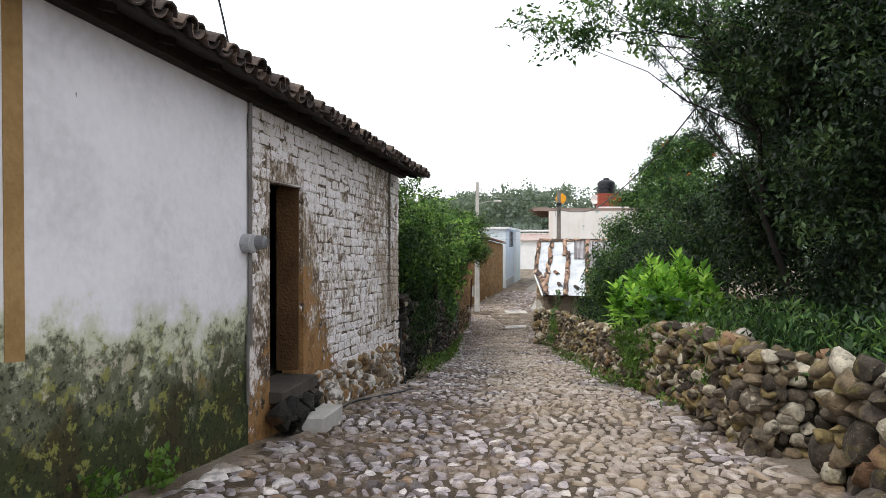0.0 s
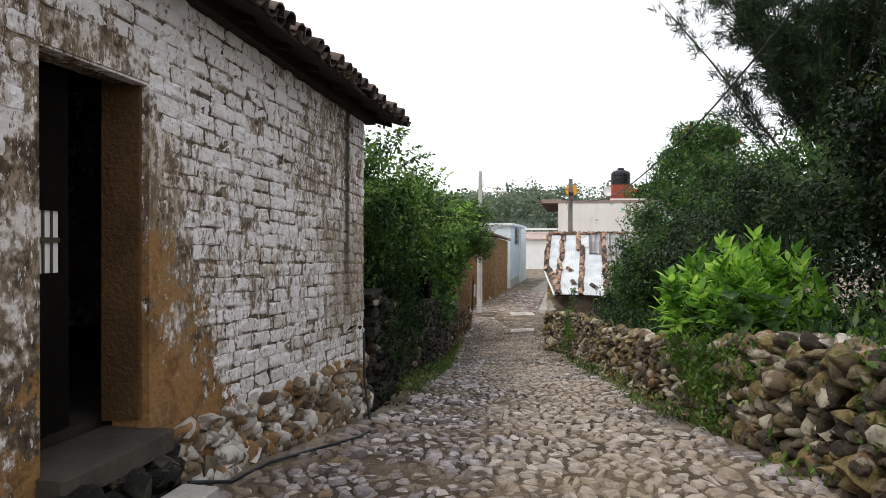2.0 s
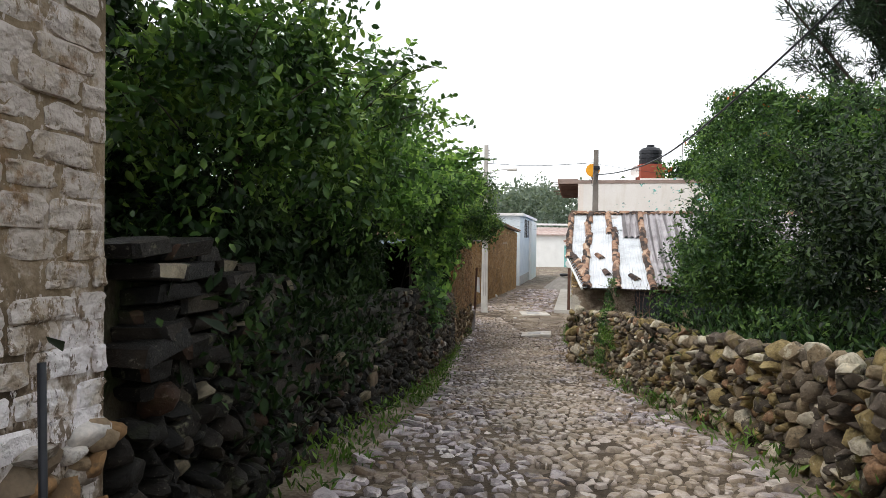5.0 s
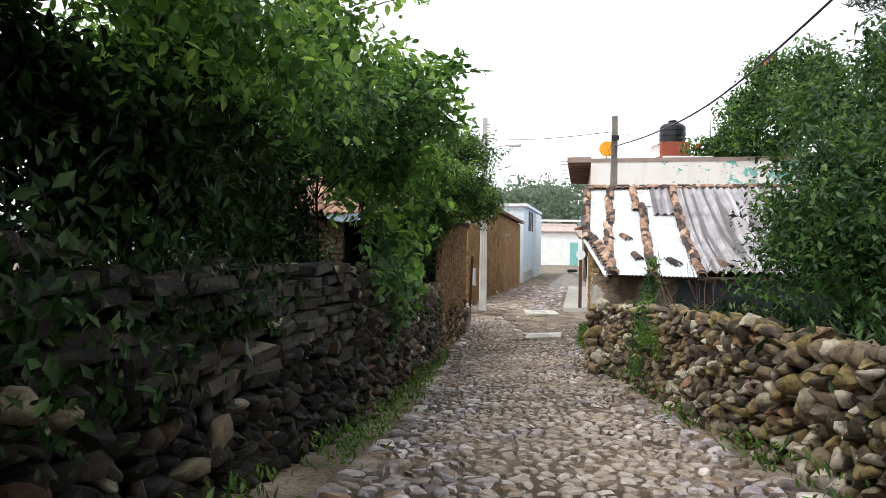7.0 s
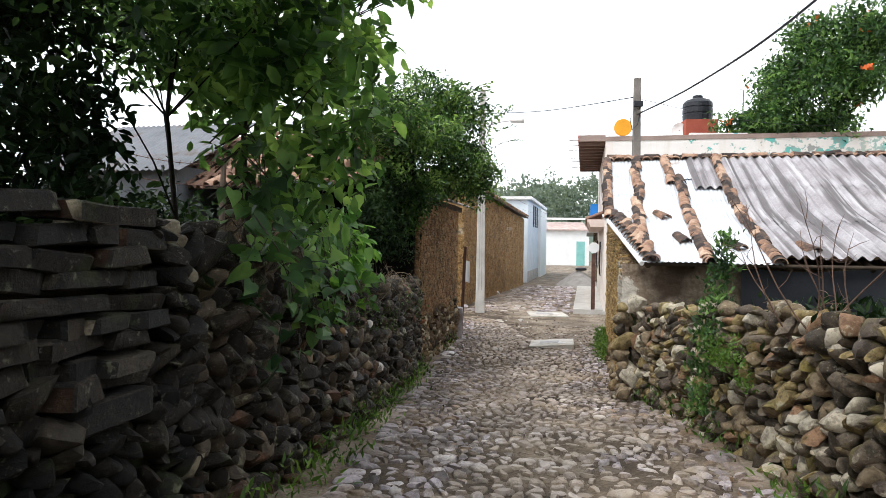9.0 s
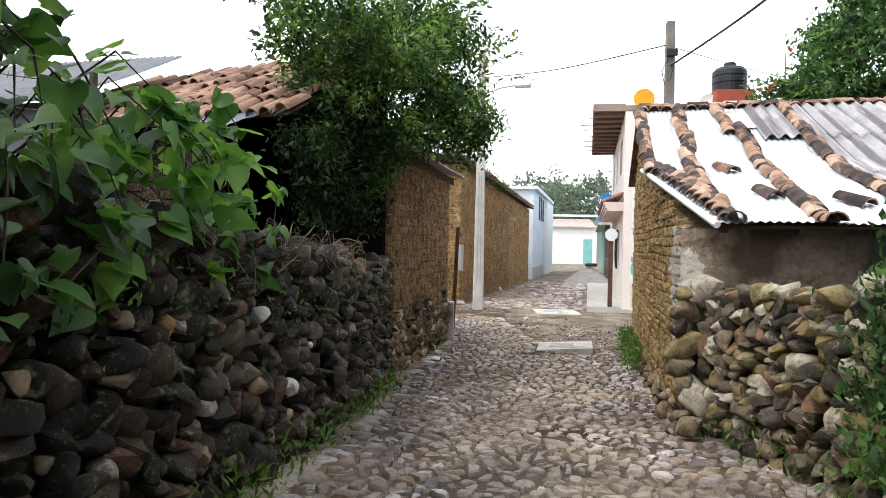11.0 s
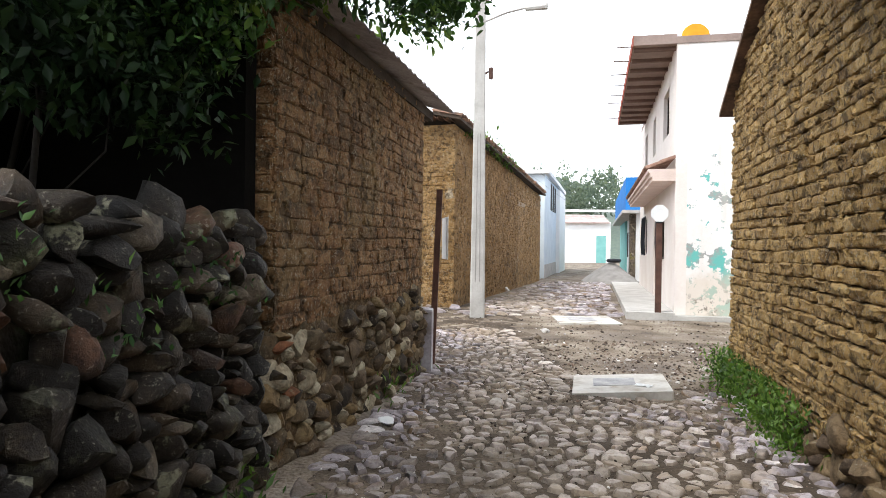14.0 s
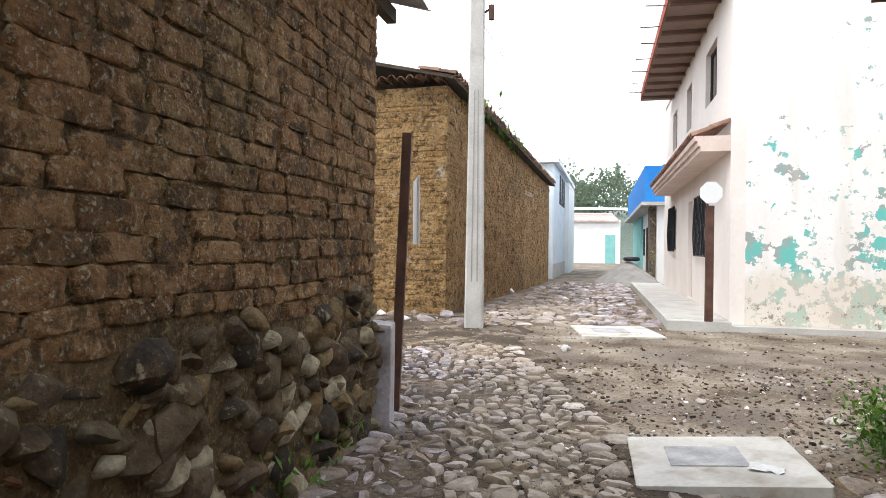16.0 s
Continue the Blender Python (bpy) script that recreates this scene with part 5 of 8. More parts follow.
OCHRE = material("ochre_adobe", [(0.15, (0.14, 0.075, 0.027)), (0.5, (0.29, 0.165, 0.058)), (0.85, (0.43, 0.275, 0.12))], 2.2, 30, island=0.18, bump=1.0, bump_scale=18, dist=0.05)
lichen(OCHRE, (0.42, 0.36, 0.27), 0.62, 0.66, 1.1, 0.8)
lichen(OCHRE, (0.10, 0.06, 0.028), 0.52, 0.66, 0.7, 0.6)
weathered(OCHRE)
wall2 = part("wall", g, OCHRE, house2, "wall of ochre adobe blocks")
DS0, DS1 = 9.05, 10.35
blocks = adobe_courses(CM @ Matrix(((0, -1, 0, 0), (-1, 0, 0, 0), (0, 0, 1, 0), (0, 0, 0, 1))), 5.0, lambda s: -2.9, lambda s: 1.72, 0.105, 0.34)
blocks += adobe_courses(CM, CL, lambda s: -2.9, chead, 0.105, 0.34, holes=((DS0, DS1, -3, 0.25),))
pieces("adobe_block", MUDS, blocks, OCHRE, wall2, near=lambda p: p.y - 0.3 * p.x, cap=300, rest="masonry")
g = Geo()
g.box((DS0 + 0.05, -0.2, -3.0), (DS1 - 0.05, 0.012, 0.2), CM)
part("door", g, DARKWOOD, house2, "old dark plank door")
g = Geo()
g.box((DS0 - 0.15, -0.2, 0.2), (DS1 + 0.15, 0.03, 0.36), CM)
part("lintel", g, material("pale_wood", [(0.2, (0.22, 0.17, 0.11)), (0.8, (0.38, 0.30, 0.21))], 3, 25), house2, "weathered wooden lintel")
g = Geo()
vv = []
for s in (-0.35, CL + 0.2):
    t = chead(s)
    vv += [(s, 0.25, t), (s, 0.25, t + 0.07), (s, -3.5, t + 0.85), (s, -3.5, t + 0.92)]
g.put(vv, [(0, 1, 3, 2), (4, 6, 7, 5), (0, 4, 5, 1), (2, 3, 7, 6), (1, 5, 7, 3), (0, 2, 6, 4)], CM)
roof2 = part("roof", g, DARKWOOD, house2)
out = []
for i in range(74):
    s = -0.3 + i * 0.205
    for j in range(2):
        d = 0.3 - 0.38 * j
        out.append(CM @ Matrix.Translation((s, d + 0.02 * rng.normal(), chead(s) + 0.09 + (0.3 - d) * 0.21)) @ Matrix(((0, 1, 0, 0), (-0.98, 0, 0.2, 0), (0.2, 0, 0.98, 0), (0, 0, 0, 1))))
for i in range(24):
    out.append(CM @ Matrix.Translation((-0.3, -0.1 - i * 0.205, 1.84 + 0.02 * rng.normal())) @ Matrix(((1, 0, 0, 0), (0, 1, 0, 0), (0, 0, 1, 0), (0, 0, 0, 1))))
pieces("roof_tile", TILES, out, TILE, roof2, rest="tiling")
for k in range(16):
    v, f = ROCKS[k % 12]
    s = 0.18 + 0.3 * rng.random()
    tagged(part("loose_stone", Geo().add(v * np.array((s, s * 0.8, s * 0.6)), f).mesh("loose_stone", COBBLE, True), COBBLE, at=placed((-0.1 - 2.2 * rng.random(), 40.9 + 1.4 * rng.random(), -2.98), (1, 1, 1), (0, 0, rng.random() * 6))), "loose pale stone at the foot of the adobe house", "stone", group="loose stones by the adobe house")
v, f = rock_shape(77, 16, 3)
for x, y, s in ((0.62, 49.0, 0.42), (0.95, 49.3, 0.5), (0.8, 48.7, 0.3)):
    tagged(part("rubbish_bag", Geo().add(v * np.array((s, s * 0.8, s * 0.7)), f).mesh("rubbish_bag", WHITE, True), WHITE, at=Matrix.Translation((x, y, -2.9)) @ Matrix.Rotation(s * 9, 4, "Z")), "crumpled white rubbish bag at the wall foot", "bag", group="rubbish bags")

# ---------------------------------------------------------------- far houses
FM = wall_frame((3.0, 59.5), (5.1, 73.0))
FL = math.dist((3.0, 59.5), (5.1, 73.0))
farwhite = thing("pale_house", (3.0, 59.5, -3.0), "pale blue and white house with a flat roof", "house")
g = Geo()
g.box((0, -8, -3.1), (FL, 0, 2.35), FM)
part("wall", g, PALEBLUE, farwhite)
g = Geo()
g.box((-0.2, -8.2, 2.35), (FL + 0.2, 0.25, 2.55), FM)
part("roof_slab", g, WHITE, farwhite)
g = Geo()
for s in (3.6, 5.0, 6.4):
    g.box((s, -0.02, 0.7), (s + 0.9, 0.02, 2.2), FM)
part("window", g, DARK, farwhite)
g = Geo()
g.box((7.8, 0.003, -3.1), (FL, 0.22, 2.2), FM)
part("pilaster", g, WHITE, farwhite)
g = Geo()
g.box((0, 0.003, -3.1), (7.8, 0.03, -2.3), FM)
part("skirting", g, CONCRETE, farwhite)

endhouse = thing("white_house", (10, 97, -3.0), "low white house with a red tiled roof", "house")
g = Geo()
g.box((2, 97, -3.1), (12.4, 103, 1.4))
part("wall", g, WHITE, endhouse)
g = Geo()
vv = [(1.6, 96.6, 1.2), (12.2, 96.6, 1.2), (12.2, 101, 2.2), (1.6, 101, 2.2)]
vv += [(q[0], q[1], q[2] + 0.15) for q in vv]
g.add(vv, [(3, 2, 1, 0), (4, 5, 6, 7), (0, 1, 5, 4), (1, 2, 6, 5), (2, 3, 7, 6), (3, 0, 4, 7)])
part("roof", g, material("faded_red", [(0.2, (0.36, 0.24, 0.21)), (0.5, (0.46, 0.36, 0.33)), (0.8, (0.58, 0.50, 0.47))], 2, 20), endhouse, "faded red tiled roof")
g = Geo()
g.box((10.9, 96.93, -3.0), (11.9, 97.0, -0.1))
part("door", g, TEAL, endhouse, "teal metal door")
g = Geo()
g.box((4, 99.5, 2.6), (22, 99.9, 2.85))
part("parapet", g, WHITE, endhouse)

# blue-topped house beyond the pink one
UA, UB = (6.95, 56.8), (9.5, 75.0)
UM = wall_frame(UA, UB)
bluehouse = thing("blue_house", (6.95, 56.8, -3.0), "teal and white house with a blue upper storey", "house")
g = Geo()
g.box((0, 0.1, -3.1), (9.0, 8, 0.35), UM)
part("lower_wall", g, WHITE, bluehouse, "white ground floor wall")
g = Geo()
g.box((9.0, 0.0, -3.1), (18, 8, 0.35), UM)
part("teal_wall", g, TEAL, bluehouse, "teal ground floor wall")
g = Geo()
g.box((1.0, -0.35, 0.35), (18, 8, 2.0), UM)
part("upper_wall", g, BLUE, bluehouse, "bright blue upper wall")
g = Geo()
g.box((-0.4, -0.55, 0.22), (18, 0.5, 0.36), UM)
part("ledge", g, CONCRETE, bluehouse)
g = Geo()
g.box((0.5, -0.15, -3.1), (1.6, 0.2, 0.25), UM)
part("stone_column", g, ROCK, bluehouse, "rough stone gate column")
for s in (3.0, 5.2, 7.4):
    g = Geo()
    g.box((s, 0.07, -2.9 if s == 5.2 else -1.9), (s + 1.0, 0.11, -0.5), UM)
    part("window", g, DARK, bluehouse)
# sand heap with a tyre
g = Geo()
rings = []
for j in range(9):
    q = j / 8
    for i in range(28):
        a = 2 * math.pi * i / 28
        r = 1.35 * (1 - q) ** 0.85 * (1 + 0.10 * noise.noise((math.cos(a) * 2, math.sin(a) * 2, q * 3)))
        rings.append((6.05 + r * math.cos(a), 57.6 + 1.9 * r * math.sin(a), -3.02 + 0.95 * q + 0.05 * noise.noise((a * 3, q * 6, 0))))
g.add(rings, [(j * 28 + i, j * 28 + (i + 1) % 28, (j + 1) * 28 + (i + 1) % 28, (j + 1) * 28 + i) for j in range(8) for i in range(28)])
tagged(part("building_sand", g, material("grey_sand", [(0.2, (0.20, 0.185, 0.17)), (0.8, (0.34, 0.32, 0.30))], 3, 60, bump=0.5), smooth=True), "heap of grey building sand by the houses", "sand heap")
g = Geo()
tor = [((6.15 + (0.26 + 0.09 * math.cos(b)) * math.cos(a)), 57.4 + (0.26 + 0.09 * math.cos(b)) * math.sin(a), -2.0 + 0.09 * math.sin(b)) for a in (2 * math.pi * i / 24 for i in range(24)) for b in (2 * math.pi * k / 8 for k in range(8))]
g.add(tor, [(i * 8 + k, ((i + 1) % 24) * 8 + k, ((i + 1) % 24) * 8 + (k + 1) % 8, i * 8 + (k + 1) % 8) for i in range(24) for k in range(8)])
tagged(part("tyre", g, PLASTIC, smooth=True), "old black tyre lying on the sand heap", "tyre")

# ---------------------------------------------------------------- pink house
PA, PB = (4.72, 40.83), (6.36, 52.6)
PM = wall_frame(PA, PB)
PL = math.dist(PA, PB)
pink = thing("two_storey_house", (4.72, 40.83, -3.0), "two-storey pale pink house with peeling side wall", "house")
q = 1 / math.hypot(1, 0.139)
upper = ((1.55, 2.95, 1.45, 2.6), (5.2, 6.1, 1.45, 2.6), (8.3, 9.4, 1.45, 2.6))
lower = ((2.35, 4.0, -1.7, -0.45), (8.2, 9.9, -1.6, -0.35))
door = (4.75, 5.55, -2.8, -0.4)
openings = list(upper) + list(lower) + [door]


def pierced(s0, s1, z0, z1, depth, holes, m):
    """A wall panel with openings right through it, as one connected mesh."""
    ss = sorted({s0, s1, *[h[0] for h in holes], *[h[1] for h in holes]})
    zs = sorted({z0, z1, *[h[2] for h in holes], *[h[3] for h in holes]})
    solid = {(i, k) for i in range(len(ss) - 1) for k in range(len(zs) - 1) if not any(h[0] <= ss[i] + 1e-6 and h[1] >= ss[i + 1] - 1e-6 and h[2] <= zs[k] + 1e-6 and h[3] >= zs[k + 1] - 1e-6 for h in holes)}
    nz = len(zs)
    idx = lambda i, k, d: (i * nz + k) * 2 + d
    v = [(s, d, z) for s in ss for z in zs for d in (0.0, depth)]
    f = []
    for i, k in solid:
        a, b, c, e = (i, k), (i + 1, k), (i + 1, k + 1), (i, k + 1)
        f.append((idx(*a, 0), idx(*b, 0), idx(*c, 0), idx(*e, 0)))
        f.append((idx(*e, 1), idx(*c, 1), idx(*b, 1), idx(*a, 1)))
        for near, p, q in (((i, k - 1), a, b), ((i + 1, k), b, c), ((i, k + 1), c, e), ((i - 1, k), e, a)):
            if near not in solid:
                f.append((idx(*q, 0), idx(*p, 0), idx(*p, 1), idx(*q, 1)))
    return Geo().put(v, f, m)


g = pierced(0.0, PL, -3.1, 3.2, 0.25, openings, PM)
part("front_wall", g, PINK, pink)
g = Geo()
g.box((0.004, 0.25, -3.1), (0.25, 9.0, 3.2), PM)
part("side_wall", g, PEEL, pink, "side wall with paint flaked to teal and grey")
part("far_wall", Geo().box((PL - 0.25, 0.25, -3.1), (PL, 9.0, 3.2), PM), PINK, pink)
part("back_wall", Geo().box((0.25, 8.75, -3.1), (PL - 0.25, 9.0, 3.2), PM), PINK, pink)
g = Geo()
# Dark sheet behind the openings, so the rooms read as unlit.
g.box((0.26, 0.9, -3.0), (PL - 0.26, 1.0, 3.1), PM)
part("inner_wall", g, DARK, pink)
g = Geo()
g.box((-0.02, -0.95, 3.2), (9.9, 0.0, 3.42), PM)
g.box((-0.02, 0.0, 3.2), (PL, 9.0, 3.36), PM)
part("roof_slab", g, material("slab_underside", [(0.2, (0.24, 0.18, 0.155)), (0.8, (0.38, 0.29, 0.25))], 2, 20), pink, "projecting concrete roof slab")
RIB = material("rib_paint", [(0.2, (0.13, 0.085, 0.07)), (0.8, (0.22, 0.14, 0.11))], 2, 20)
for i in range(11):
    part("slab_rib", Geo().box((0.2 + i * 0.9, -0.93, 3.12), (0.3 + i * 0.9, 0.0, 3.2), PM), RIB, pink)
for i in range(8):
    g = Geo()
    s = 0.4 + i * 1.25
    g.tube([tuple(PM @ Vector((s, -0.9, 3.3))), tuple(PM @ Vector((s, -1.30 - 0.05 * (i % 3), 3.3 + 0.03 * (i % 2))))], 0.014, 5)
    part("rebar", g, RUST, pink, "bare reinforcing rod")
g = Geo()
g.box((-0.02, -0.97, 3.20), (9.9, -0.952, 3.44), PM)
part("fascia", g, REDPAINT, pink, "faded red roof edge")
for o in upper + lower:
    w = Geo()
    for a, b, c, d in ((o[0], o[0] + 0.06, o[2], o[3]), (o[1] - 0.06, o[1], o[2], o[3]), (o[0], o[1], o[2], o[2] + 0.06), (o[0], o[1], o[3] - 0.06, o[3]), ((o[0] + o[1]) / 2 - 0.03, (o[0] + o[1]) / 2 + 0.03, o[2], o[3])):
        w.box((a, 0.10, c), (b, 0.16, d), PM)
    frame_ = part("window_frame", w, DARKWOOD, pink)
    part("pane", Geo().box((o[0], 0.125, o[2]), (o[1], 0.135, o[3]), PM), material("window_glass", [(0.2, (0.02, 0.022, 0.025)), (0.8, (0.04, 0.043, 0.047))], 1, 5, rough=0.08, bump=0), frame_)
for o in lower:
    w = Geo()
    for k in range(9):
        s = o[0] + (o[1] - o[0]) * k / 8
        w.tube([tuple(PM @ Vector((s, -0.06, o[2] - 0.05))), tuple(PM @ Vector((s, -0.09, (o[2] + o[3]) / 2 - 0.2))), tuple(PM @ Vector((s, -0.06, o[3] + 0.05)))], 0.014, 5)
    for zz in (o[2] - 0.04, (o[2] + o[3]) / 2, o[3] + 0.04):
        w.tube([tuple(PM @ Vector((o[0], -0.07, zz))), tuple(PM @ Vector((o[1], -0.07, zz)))], 0.014, 5)
    part("window_grille", w, PLASTIC, pink, "black iron window grille")
g = Geo()
g.box((door[0], 0.1, door[2]), (door[1], 0.15, door[3]), PM)
part("door", g, material("brown_door", [(0.2, (0.16, 0.11, 0.08)), (0.8, (0.26, 0.19, 0.14))], 3, 25), pink, "brown metal door")
# tiled canopy with a moulded edge
g = Geo()
for dz, dd in ((0.0, 0.0), (0.1, 0.06), (0.2, 0.12)):
    g.box((0.0, -0.5 - dd * 0.8, 0.12 + dz * 0.9), (9.8, 0.0, 0.21 + dz * 0.9), PM)
canopy = part("canopy", g, material("salmon_paint", [(0.2, (0.62, 0.49, 0.43)), (0.8, (0.76, 0.62, 0.55))], 2, 20), pink, "moulded salmon canopy over the pavement")
out = []
for i in range(48):
    for j in range(2):
        s = 0.1 + i * 0.203
        d = -0.64 + 0.33 * j
        out.append(PM @ Matrix.Translation((s, d, 0.39 + 0.13 * j)) @ Matrix(((0, 1, 0, 0), (0.93, 0, -0.36, 0), (0.36, 0, 0.93, 0), (0, 0, 0, 1))) @ Matrix.Diagonal((0.85, 1, 1, 1)))
pieces("roof_tile", TILES, out, material("red_tile", [(0.15, (0.09, 0.05, 0.04)), (0.5, (0.22, 0.12, 0.085)), (0.9, (0.38, 0.24, 0.175))], 4, 25, island=0.4), canopy, rest="tiling")
# raised pavement
pave = Geo()
pave.box((0.05, -1.05, -3.2), (13.2, -0.003, -2.83), PM)
tagged(part("pavement_1", pave, CONCRETE), "raised pale concrete pavement in front of the house", "pavement", kind="structure")
kerb = Geo()
kerb.box((-0.28, 0.0, -3.2), (-0.003, 9.0, -2.9), PM)
kerb.box((-0.28, -1.05, -3.2), (0.05, -0.003, -2.84), PM)
tagged(part("kerb", kerb, CONCRETE), "low concrete kerb along the side wall", "kerb", kind="structure")
# roof things
tank = thing("water_tank", (8.9, 44.0, 3.36), "black plastic water tank on a red brick plinth", "water tank")
part("plinth", Geo().box((-0.62, -0.6, 2.94), (0.62, 0.6, 4.05), Matrix.Translation((8.87, 44.0, 0.42))), REDPAINT, tank, "red painted plinth")
g = Geo()
prof = ((4.05, 0.56), (4.3, 0.58), (4.31, 0.55), (4.36, 0.55), (4.37, 0.58), (4.55, 0.58), (4.56, 0.55), (4.61, 0.55), (4.62, 0.58), (4.78, 0.57), (4.9, 0.46), (4.97, 0.26), (4.98, 0.2), (5.08, 0.2), (5.1, 0.17))
g.tube([(8.87, 44.0, z + 0.42) for z, r in prof], [r for z, r in prof], 24)
part("tank", g, PLASTIC, tank, smooth=False)
g = Geo()
c = Vector((5.78, 43.2, 4.1))
nrm = Vector((-0.15, -1, 0.1)).normalized()
g.tube([tuple(c + nrm * 0.03), tuple(c), tuple(c - nrm * 0.05)], [0.33, 0.35, 0.2], 28)
dish = thing("round_sign", (5.78, 43.2, 3.36), "round orange disc on a short mast", "disc")
part("disc", g, ORANGE, dish)
part("mast", Geo().tube([(5.78, 43.28, 3.3), (5.78, 43.28, 4.05)], 0.025, 8), RUST, dish)
g = Geo()
g.tube([(9.9, 42.0, 3.3), (9.92, 42.0, 5.3)], 0.015, 6)
roof_dish = thing("satellite_dish", (8.15, 43.9, 3.36), "small white satellite dish on the roof", "dish")
rings = [(r * math.cos(a), 0.35 * r * r / 0.3, r * math.sin(a)) for r in (0.02, 0.15, 0.26, 0.3) for a in (2 * math.pi * k / 20 for k in range(20))]
part("bowl", Geo().put(rings, [(j * 20 + k, j * 20 + (k + 1) % 20, (j + 1) * 20 + (k + 1) % 20, (j + 1) * 20 + k) for j in range(3) for k in range(20)], Matrix.Translation((8.15, 43.9, 4.1)) @ Matrix.Rotation(2.6, 4, "Z")), WHITE, roof_dish)
part("stand", Geo().tube([(8.15, 43.95, 3.3), (8.15, 43.95, 4.05)], 0.03, 8), RUST, roof_dish)
tagged(part("roof_antenna", g, RUST), "thin metal antenna rod on the roof", "antenna")
g = Geo()
g.box((7.6, 40.6, 3.36), (9.6, 40.75, 3.46))
tagged(part("parapet", g, PEEL), "low stained roof parapet", "parapet", kind="structure")

# ---------------------------------------------------------------- tin shed
SA, SB = (2.66, 26.95), (3.66, 33.95)
SM = wall_frame(SA, SB)
SLN = math.dist(SA, SB)
shed = thing("adobe_shed", (2.66, 26.95, gz(27)), "adobe shed with a patched tin and tile roof", "shed")


def shed_top(s):
    return float(np.interp(s, (0, 2.2, 5.0, 7.2), (-0.82, -0.02, 1.29, 0.45)))


g = Geo()
line = [(0.0, -3.3)] + [(s, shed_top(s) - 0.03) for s in (0.0, 2.2, 5.0, SLN)] + [(SLN, -3.3)]
k = len(line)
g.put([(s, d, z) for d in (0.008, 0.4) for s, z in line], [tuple(range(k)), tuple(range(2 * k - 1, k - 1, -1))] + [(i, k + i, k + (i + 1) % k, (i + 1) % k) for i in range(k)], SM)
part("front_wall", prism(Geo(), 0.05, 0.4, 0.4, 8.0, -3.3, -3.3, -0.85, -0.7, SM), MORTAR, shed)
part("back_wall", prism(Geo(), SLN - 0.4, SLN - 0.05, 0.4, 8.0, -3.3, -3.3, 0.5, 0.5, SM), MORTAR, shed)
shed_wall = part("wall", g, MORTAR, shed, "wall of weathered adobe blocks")
GOLD = material("golden_adobe", [(0.15, (0.22, 0.125, 0.042)), (0.5, (0.47, 0.295, 0.105)), (0.85, (0.66, 0.45, 0.19))], 5, 34, island=0.3, bump=1.0, bump_scale=18, dist=0.05)


def lime_remains(m):
    """Pale plaster still clinging near the street corner of the shed."""
    n, l, op, noise_at, over, step, pos, xyz = chain(m)
    col, target = end_colour(m)
    d = op("ADD", op("ABSOLUTE", op("SUBTRACT", xyz[1], 27.15)), op("ABSOLUTE", op("MULTIPLY", op("SUBTRACT", xyz[2], -1.25), 0.75)))
    d = op("ADD", d, op("MULTIPLY", op("ABSOLUTE", op("SUBTRACT", xyz[0], 2.70)), 1.4))
    d = op("MULTIPLY_ADD", op("SUBTRACT", noise_at(5.0, pos, 7, 0.7), 0.5), 1.3, d)
    l.new(over(col, (0.58, 0.53, 0.46), op("MULTIPLY", op("SUBTRACT", 1.0, step(d, 0.46, 0.54)), 0.92)), target)
    return m


weathered(GOLD)
lime_remains(GOLD)
MS = SM @ Matrix(((1, 0, 0, 0), (0, -1, 0, 0), (0, 0, 1, 0), (0, 0, 0, 1)))
vents = ((1.38, 1.60, -0.96, -0.68), (1.74, 1.96, -0.96, -0.68))
blocks = adobe_courses(MS, SLN, lambda s: -2.62 - 0.05 * s, shed_top, 0.098, 0.3, holes=vents, proud=0.022)
pieces("adobe_block", PILLOWS_NEAR, blocks, GOLD, shed_wall, near=lambda p: p.y, cap=300, rest="masonry")
SROCK = stone_mix("shed_stone", [(0.0, (0.10, 0.07, 0.045)), (0.3, (0.18, 0.125, 0.07)), (0.6, (0.25, 0.18, 0.10)), (0.8, (0.14, 0.10, 0.07)), (0.92, (0.38, 0.31, 0.22))])
pitted(SROCK)
pieces("stone", ROCKS, rubble(MS, SLN, lambda s: gz(27 + s) - 0.08, lambda s: -2.6 - 0.05 * s, 0.22, 0.9, 0.015), SROCK, shed_wall, cap=300, angle=45, rest="stonework")
# mud-plastered front under the eave
g = Geo()
nn = 16
vv, ff = [], []
for i in range(nn + 1):
    for k in range(nn + 1):
        s, zz = 0.0 + 1.72 * i / nn, -1.9 + 1.08 * k / nn
        vv.append((-0.022 + 0.025 * noise.noise((s * 2.2, zz * 2.2, 5)), s, zz))
ff = [(i * (nn + 1) + k, i * (nn + 1) + k + 1, (i + 1) * (nn + 1) + k + 1, (i + 1) * (nn + 1) + k) for i in range(nn) for k in range(nn)]
g.put(vv, ff, SM)
g.box((-0.01, 0.05, -3.2), (0.05, 8.0, -0.9), SM)
part("front_plaster", g, lime_remains(material("mud_plaster", [(0.3, (0.16, 0.115, 0.08)), (0.5, (0.30, 0.235, 0.175)), (0.75, (0.44, 0.365, 0.29))], 2.4, 20, bump=0.9, bump_scale=14, dist=0.05, blotch=((0.12, 0.085, 0.06), 1.7, 0.5, 0.62))), shed, "mud-plastered front wall", smooth=True)
g = Geo()
vv = []
for i in range(41):
    for k in range(7):
        s, zz = 1.6 + 5.95 * i / 40, -1.95 + 1.12 * k / 6
        vv.append((-0.35 + 0.06 * math.sin(s * 5) * (1 - k / 6) + 0.03 * noise.noise((s * 3, zz * 3, 1)), s, zz + (0.05 * math.sin(s * 2) if k == 6 else 0)))
